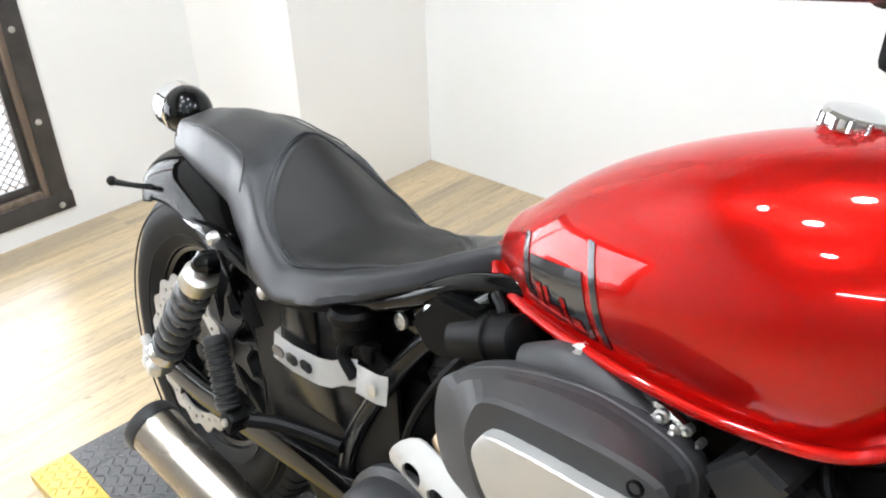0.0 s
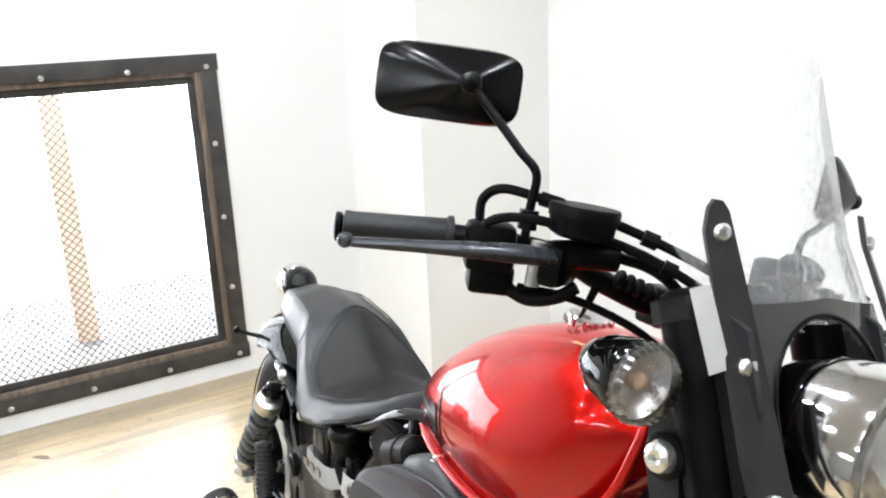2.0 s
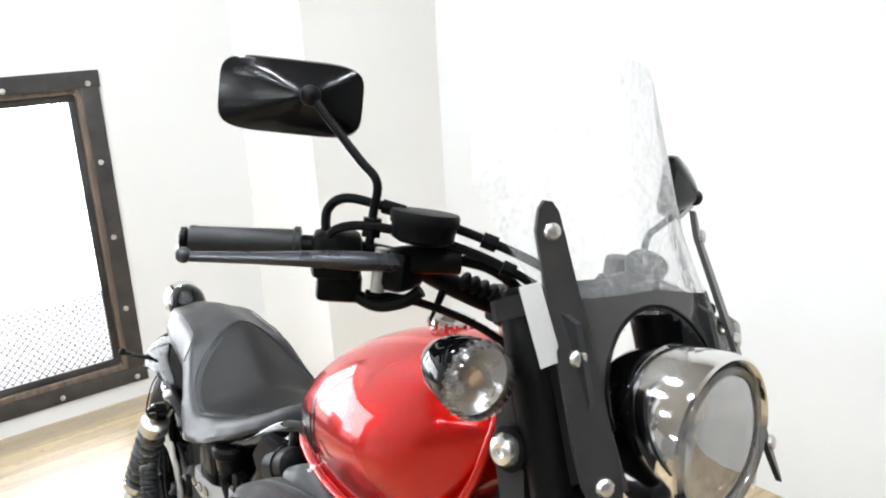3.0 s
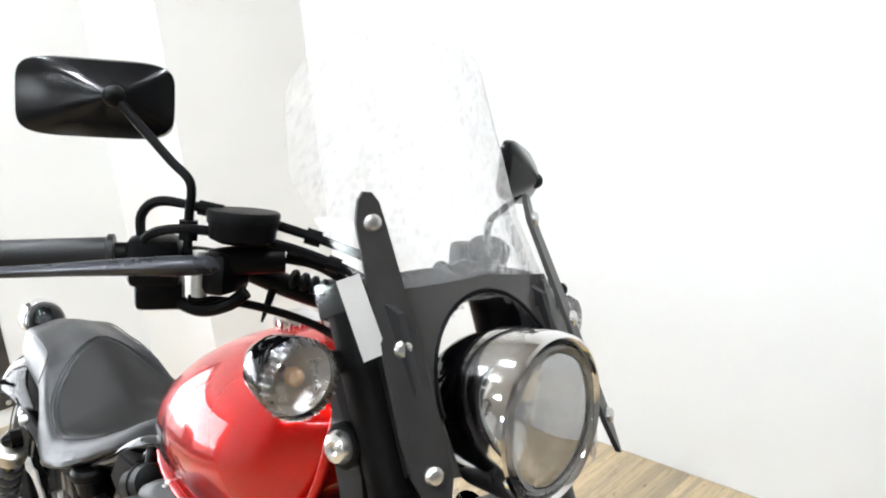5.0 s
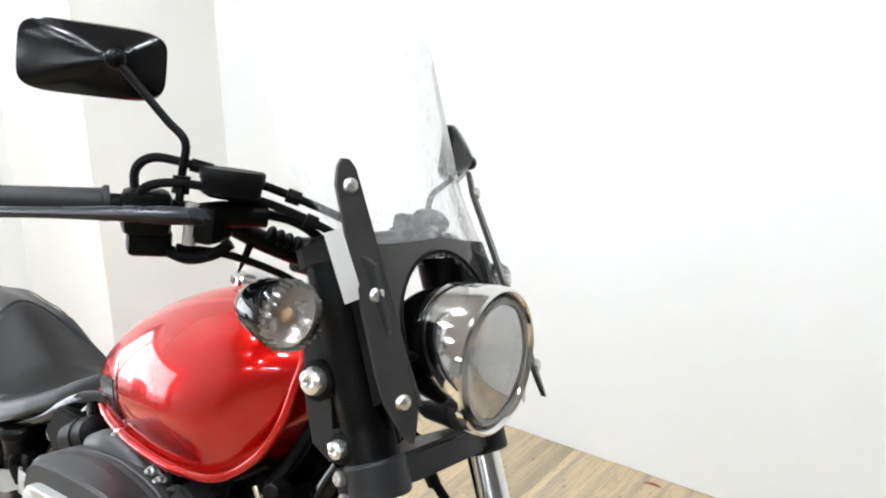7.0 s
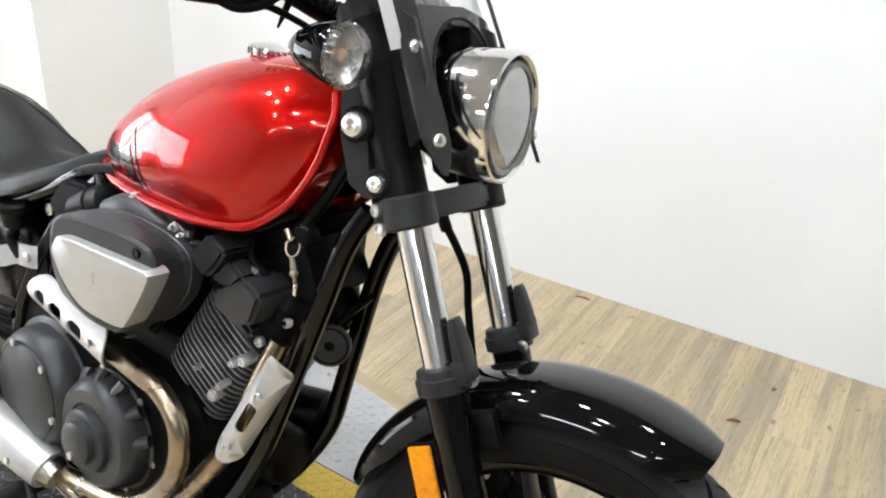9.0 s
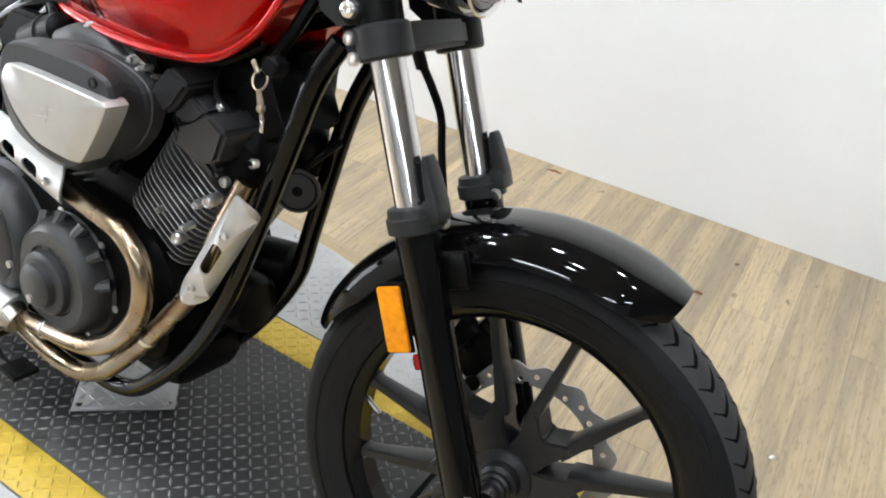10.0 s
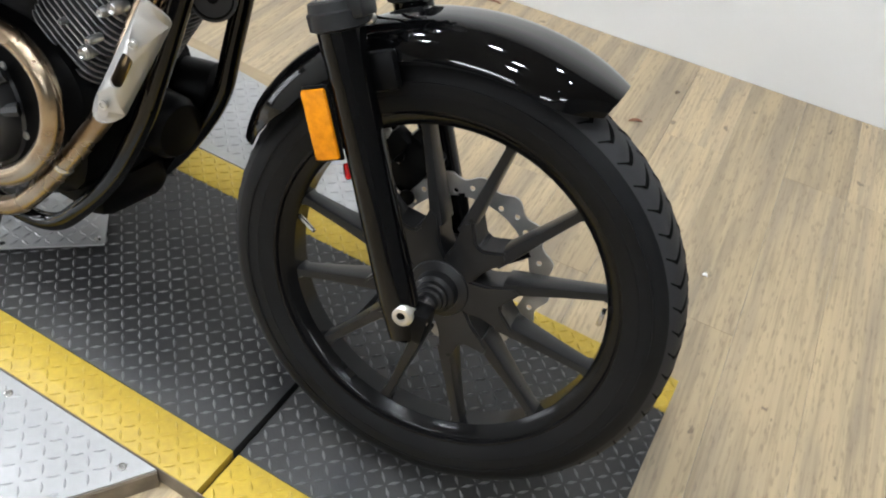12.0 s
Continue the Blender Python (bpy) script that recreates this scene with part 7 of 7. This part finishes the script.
for pts, r, m in (([(-0.66, -0.098, 0.702), (-0.64, -0.102, 0.708), (-0.615, -0.100, 0.698)], 0.006, M_STEEL), ([(-0.86, -0.085, 0.720), (-0.84, -0.10, 0.700), (-0.90, -0.12, 0.60), (-0.95, -0.115, 0.48), (-0.96, -0.10, 0.30)], 0.0065, M_PLASTIC),
                  ([(-0.44, -0.07, 0.78), (-0.50, -0.08, 0.742), (-0.58, -0.09, 0.725), (-0.66, -0.08, 0.722)], 0.006, M_PLASTIC), ([(-0.38, -0.05, 0.86), (-0.40, -0.07, 0.80), (-0.45, -0.06, 0.745)], 0.009, M_PLASTIC),
                  ([(-0.52, -0.06, 0.735), (-0.50, -0.085, 0.700), (-0.47, -0.080, 0.68)], 0.005, M_PLASTIC)):
    pipe("wiring" if m is M_PLASTIC else "fuel_union", pts, r, m, n=8)
for c_, r in (((-0.638, -0.104, 0.704), 0.007), ((-0.626, -0.100, 0.694), 0.006), ((-0.615, -0.098, 0.700), 0.005), ((-0.623, -0.092, 0.686), 0.007), ((-0.648, -0.098, 0.698), 0.005), ((-0.604, -0.092, 0.690), 0.004), ((-0.73, -0.104, 0.720), 0.011)):
    bm = bmesh.new()
    lathe(bm, c_, (0.2, -1, 0.2), [(0, r), (0.010, r), (0.012, r * 0.6), (0.017, r * 0.5), (0.018, r * 0.2)], 12)
    part("throttle_fitting", bm, M_BOLT, bike)
# ignition lock with a hanging key ring
bm = bmesh.new()
lathe(bm, (-0.395, -0.085, 0.768), (0.1, -1, 0.1), [(0, 0.013), (0.020, 0.013), (0.023, 0.010), (0.023, 0.003)], 20)
lock = part("ignition_lock", bm, M_ENGINE, bike, "ignition lock")
bm = bmesh.new()
tube(bm, [Vector((-0.402, -0.110, 0.752)) + Vector((0.0115 * math.sin(t), 0.004 * math.cos(t), 0.012 * math.cos(t))) for t in np.linspace(0, 2 * math.pi, 20)], 0.0014, n=6, smooth=False, caps=False)
part("key_ring", bm, M_BRASS, lock, "brass key ring")
bm = bmesh.new()
tube(bm, [(-0.402, -0.111, 0.740), (-0.396, -0.112, 0.726), (-0.392, -0.112, 0.713)], [0.003, 0.0042, 0.003], n=8)
rod(bm, (-0.416, -0.110, 0.772), (-0.404, -0.112, 0.760), 0.0035, 0.003, 8)
bmesh.ops.create_uvsphere(bm, u_segments=8, v_segments=6, radius=0.006, matrix=Matrix.Translation((-0.394, -0.112, 0.719)))
tube(bm, [(-0.392, -0.112, 0.713), (-0.3915, -0.112, 0.709), (-0.391, -0.111, 0.705)], [0.002, 0.003, 0.002], n=8)
part("key_fob", bm, M_BRASS, lock)
bm = bmesh.new()
box(bm, (-0.391, -0.110, 0.697), (0.007, 0.003, 0.018), bevel=0.001)
part("key", bm, M_STEEL, lock)
bm = bmesh.new()
box(bm, (-0.450, 0.0, 0.690), (0.08, 0.12, 0.09), Matrix.Rotation(radians(-30), 4, "Y"), bevel=0.015)
part("front_cover_box", bm, M_PLASTIC, bike)
# horn
bm = bmesh.new()
lathe(bm, (-0.425, 0.012, 0.568), (0.55, -0.83, 0.10), [(-0.02, 0.016), (-0.004, 0.029), (0.004, 0.031), (0.010, 0.031), (0.012, 0.026), (0.006, 0.022), (0.008, 0.010), (0.012, 0.007), (0.013, 0.001)], 32)
horn = part("horn", bm, M_SATIN, bike, "round black horn")
bm = bmesh.new()
lathe(bm, (-0.425, 0.012, 0.568), (0.55, -0.83, 0.10), [(0.003, 0.0315), (0.004, 0.0325), (0.009, 0.0325), (0.011, 0.030)], 32)
part("horn_rim", bm, M_AIR, horn)
bm = bmesh.new()
tube(bm, [(-0.425, 0.02, 0.60), (-0.405, 0.03, 0.625), (-0.40, 0.06, 0.64)], 0.006, n=8)
part("horn_bracket", bm, M_SATIN, horn)
# oil filter and left-hand case seen between the tubes
bm = bmesh.new()
lathe(bm, (-0.545, 0.02, 0.335), (1, 0, 0), [(0, 0.050), (0.05, 0.050), (0.062, 0.042), (0.066, 0.015)], 28)
lathe(bm, (-0.56, 0.10, 0.36), (0.9, 0.4, 0), [(0, 0.045), (0.05, 0.045), (0.06, 0.035)], 24)
part("oil_filter", bm, M_ENGINE, bike)

# ---------------------------------------------------------------- exhaust
h1 = pipe("header_pipe", [(-0.880, -0.120, 0.540), (-0.800, -0.150, 0.520), (-0.715, -0.158, 0.496), (-0.640, -0.160, 0.486), (-0.590, -0.160, 0.478), (-0.552, -0.160, 0.452), (-0.538, -0.160, 0.410), (-0.548, -0.160, 0.355), (-0.590, -0.160, 0.295), (-0.645, -0.160, 0.252), (-0.700, -0.160, 0.232), (-0.760, -0.160, 0.220), (-0.850, -0.162, 0.205)], 0.0158, M_HEATED, "heat-tinted steel header pipe", n=20)
h2 = pipe("header_pipe", [(-0.430, -0.085, 0.600), (-0.455, -0.105, 0.510), (-0.478, -0.115, 0.430), (-0.510, -0.122, 0.372), (-0.560, -0.128, 0.300), (-0.620, -0.132, 0.225), (-0.665, -0.135, 0.180), (-0.720, -0.140, 0.155), (-0.780, -0.150, 0.165), (-0.850, -0.158, 0.190)], 0.0158, M_HEATED, "heat-tinted steel header pipe", n=20)
for c_, d_ in (((-0.560, -0.128, 0.300), (-0.6, 0, -0.8)), ((-0.770, -0.160, 0.218), (-1, 0, -0.1))):
    bm = bmesh.new()
    lathe(bm, c_, d_, [(-0.006, 0.0160), (-0.004, 0.0174), (0.004, 0.0174), (0.006, 0.0160)], 24)
    part("pipe_band", bm, M_STEEL, h2)


def shield(pts, w, label, slots, bolts):
    """A half-round heat shield over a pipe, with slots cut right through."""
    path = [Vector(p) for p in pts]
    ln = (path[-1] - path[0]).length
    m = frame3(path[0], path[-1] - path[0], (0, 0, 1))
    if m.to_3x3().col[2].y > 0:
        m = frame3(path[0], path[-1] - path[0], (0, 0, -1))
    b_ = bmesh.new()
    out = slot2(w * 0.7, 0, ln - w * 0.7, 0, w, 10)
    extrude_shape(b_, out, 0.003, Matrix(), holes=[slot2(a, c, e, g, r) for a, c, e, g, r in slots])
    bmesh.ops.subdivide_edges(b_, edges=[e for e in b_.edges if e.calc_length() > 0.02], cuts=2)
    for v in b_.verts:
        v.co.z += 0.019 * (1 - (v.co.y / w) ** 2)
        v.co = m @ v.co
    o = part("heat_shield", b_, M_ALU, bike, label, sharp=40)
    for a, c in bolts:
        b2 = bmesh.new()
        zz = 0.003 + 0.019 * (1 - (c / w) ** 2)
        lathe(b2, m @ Vector((a, c, zz)), m.to_3x3().col[2], [(0, 0.0062), (0.004, 0.0062), (0.005, 0.004), (0.003, 0.003)], 12)
        part("shield_bolt", b2, M_BOLT, o)
    return o


shield([(-0.893, -0.160, 0.532), (-0.688, -0.172, 0.507)], 0.032, "bright aluminium heat shield with three slots", [(0.026, 0.0, 0.034, 0.0, 0.0115), (0.070, 0.0, 0.086, 0.0, 0.0115), (0.128, 0.0, 0.146, 0.0, 0.0115)], [(0.182, 0.004)])
shield([(-0.392, -0.1132, 0.594), (-0.466, -0.130, 0.426)], 0.0225, "bright aluminium heat shield with one slot", [(0.083, 0, 0.120, 0, 0.0085)], [(0.055, 0.0), (0.160, 0.0)])
bm = bmesh.new()
ma, mb_ = Vector((-0.835, -0.168, 0.203)), Vector((-1.345, -0.262, 0.352))
prof = [(0, 0.024), (0.03, 0.032), (0.10, 0.037), (0.30, 0.0385), ((mb_ - ma).length - 0.006, 0.0385)]
lathe(bm, ma, mb_ - ma, prof, 36)
muf = part("muffler", bm, M_MUFFLER, bike, "long brushed steel muffler with a dark end ring")
bm = bmesh.new()
L_ = (mb_ - ma).length
lathe(bm, ma, mb_ - ma, [(L_ - 0.020, 0.0385), (L_ - 0.018, 0.0405), (L_ - 0.004, 0.0408), (L_ + 0.002, 0.039), (L_ + 0.004, 0.034), (L_ - 0.002, 0.030), (L_ - 0.04, 0.024)], 36)
part("end_cap", bm, M_DKGREY, muf, "dark grey muffler end cap")
bm = bmesh.new()
d_ = (mb_ - ma).normalized()
lathe(bm, ma, d_, [(0.02, 0.034), (0.022, 0.037), (0.17, 0.041), (0.175, 0.038)], 30)
part("muffler_sleeve", bm, M_ALU, muf, "bright aluminium sleeve")
for s in (0.06, 0.13):
    bm = bmesh.new()
    lathe(bm, ma + d_ * s + Vector((0, -0.046, 0.012)), (0, -1, 0.2), [(0, 0.006), (0.004, 0.006), (0.005, 0.003)], 10)
    part("sleeve_bolt", bm, M_BOLT, muf)
# rider peg, brake pedal, stand
bm = bmesh.new()
rod(bm, (-0.900, -0.150, 0.155), (-0.890, -0.270, 0.165), 0.016, 0.015, 16)
peg = part("rider_peg", bm, M_GRIP, bike, "black rubber rider footpeg")
bm = bmesh.new()
tube(bm, [(-0.96, -0.10, 0.20), (-0.92, -0.135, 0.165), (-0.90, -0.150, 0.155)], 0.013, n=10)
part("peg_mount", bm, M_SATIN, peg)
bm = bmesh.new()
tube(bm, [(-0.98, -0.115, 0.24), (-0.90, -0.185, 0.19), (-0.82, -0.215, 0.165), (-0.76, -0.225, 0.175)], 0.008, n=10)
box(bm, (-0.745, -0.225, 0.182), (0.045, 0.045, 0.010), bevel=0.003)
part("brake_pedal", bm, M_SATIN, bike)
bm = bmesh.new()
tube(bm, [(-0.88, 0.095, 0.145), (-0.86, 0.17, 0.06), (-0.85, 0.225, -0.026)], 0.012, n=10)
lathe(bm, (-0.85, 0.226, -0.024), (0, 0.156, -0.988), [(0, 0.022), (0.006, 0.022)], 16)
part("side_stand", bm, M_SATIN, bike, "black side stand, down")

# ---------------------------------------------------------------- loose plate on the lift, scraps on the floor
bm = bmesh.new()
box(bm, (0, 0, 0.0055), (0.185, 0.150, 0.005), bevel=0.0015)
pad = solid("loose_plate", bm, M_PLATE_GREY, pose(-0.790, 0.035, 0.0005, 0, 0, 43), label="small loose grey tread plate lying on the lift", category="plate")
bm = bmesh.new()
studs(bm, -0.088, 0.088, -0.07, 0.07, 0.008)
stuff_part("tread", bm, M_PLATE_GREY, pad)
for u, v in ((0.08, -0.062), (0.08, 0.062), (-0.08, -0.062)):
    bm = bmesh.new()
    lathe(bm, (u, v, 0.008), (0, 0, 1), [(0, 0.006), (0.002, 0.006), (0.003, 0.003)], 10)
    part("screw", bm, M_STEEL, pad)


def scrap(x, y, turn, l, m, label):
    b_ = bmesh.new()
    rr_ = []
    for k in range(5):
        t = k / 4
        rr_.append([b_.verts.new((l * (t - 0.5), s * 0.006 * math.sin(math.pi * (0.1 + 0.8 * t)), 0.0015 + 0.004 * math.sin(3 * t) + h)) for s, h in ((-1, 0), (1, 0), (1, 0.0008), (-1, 0.0008))])
    skin(b_, rr_)
    solid("leaf_scrap", b_, m, pose(x, y, FLOOR_Z + 0.001, 0, 0, turn), label=label, category="leaf", group="scraps on the floor")


scrap(-0.648, 1.49, 10, 0.05, M_SCRAP, "dry reddish-brown leaf scrap on the floor")
scrap(-0.06, 1.19, 30, 0.035, M_SCRAP, "dry reddish-brown leaf scrap on the floor")
scrap(-0.02, 1.40, 70, 0.018, M_DARKWOOD, "tiny dark scrap on the floor")
scrap(0.272, 0.751, 0, 0.012, M_STICKER, "tiny pale scrap on the floor")
scrap(-0.40, 1.15, 50, 0.014, M_DARKWOOD, "tiny dark scrap on the floor")
scrap(-2.62, -0.55, 60, 0.06, M_DARKWOOD, "small dark twig on the floor")


# ---------------------------------------------------------------- plank floor
def build_floor():
    bm = bmesh.new()
    box(bm, ((X_WIN + X_END) / 2, Y_END / 2, -0.03), (X_END - X_WIN + 0.3, -Y_END + 0.3, 0.052))
    base = solid("floor", bm, M_JOINT, ROOM, label="tan wood-look vinyl plank floor", category="floor", kind="structure")
    rng = random.Random(5)
    w, near = 0.152, []
    x = X_WIN + 0.001
    while x < X_END - 0.01:
        y = WALL_Y - 0.001
        first = True
        while y > Y_END:
            l = rng.choice((0.4, 0.75, 1.0)) if first else 1.22
            first = False
            y2 = max(y - l, Y_END)
            near.append((x, y, y2))
            y = y2
        x += w
    near.sort(key=lambda q: math.hypot(q[0] - 2.4, (q[1] + q[2]) / 2 + 1.2))
    meshes = {}

    def plank_mesh(l):
        key = round(l, 3)
        if key not in meshes:
            b = bmesh.new()
            box(b, (w / 2, -l / 2, -0.002), (w - 0.0004, l - 0.0004, 0.005), bevel=0.0005, seg=1)
            meshes[key] = link_mesh("plank", b, M_PLANK)
        return meshes[key]
    for k, (px, ya, yb) in enumerate(near):
        if k < 300:
            o = new("plank", plank_mesh(ya - yb))
            o.parent = base
            o.location = (px, ya, 0)

    # boards far from the walk, joined
    verts, faces = [], []
    for px, ya, yb in near[300:]:
        n = len(verts)
        for z in (-0.0045, 0.0005):
            verts += [(px + 0.0004, yb + 0.0004, z), (px + w - 0.0004, yb + 0.0004, z), (px + w - 0.0004, ya - 0.0004, z), (px + 0.0004, ya - 0.0004, z)]
        faces += [(n + 4, n + 5, n + 6, n + 7), (n, n + 1, n + 5, n + 4), (n + 1, n + 2, n + 6, n + 5), (n + 2, n + 3, n + 7, n + 6), (n + 3, n, n + 4, n + 7)]
    me = bpy.data.meshes.new("far_planks")
    me.from_pydata(verts, [], faces)
    me.materials.append(M_PLANK)
    far = new("far_planks", me)
    far.parent = base
    tagged(far, label="tan wood-look planks far across the floor", kind="stuff")


build_floor()
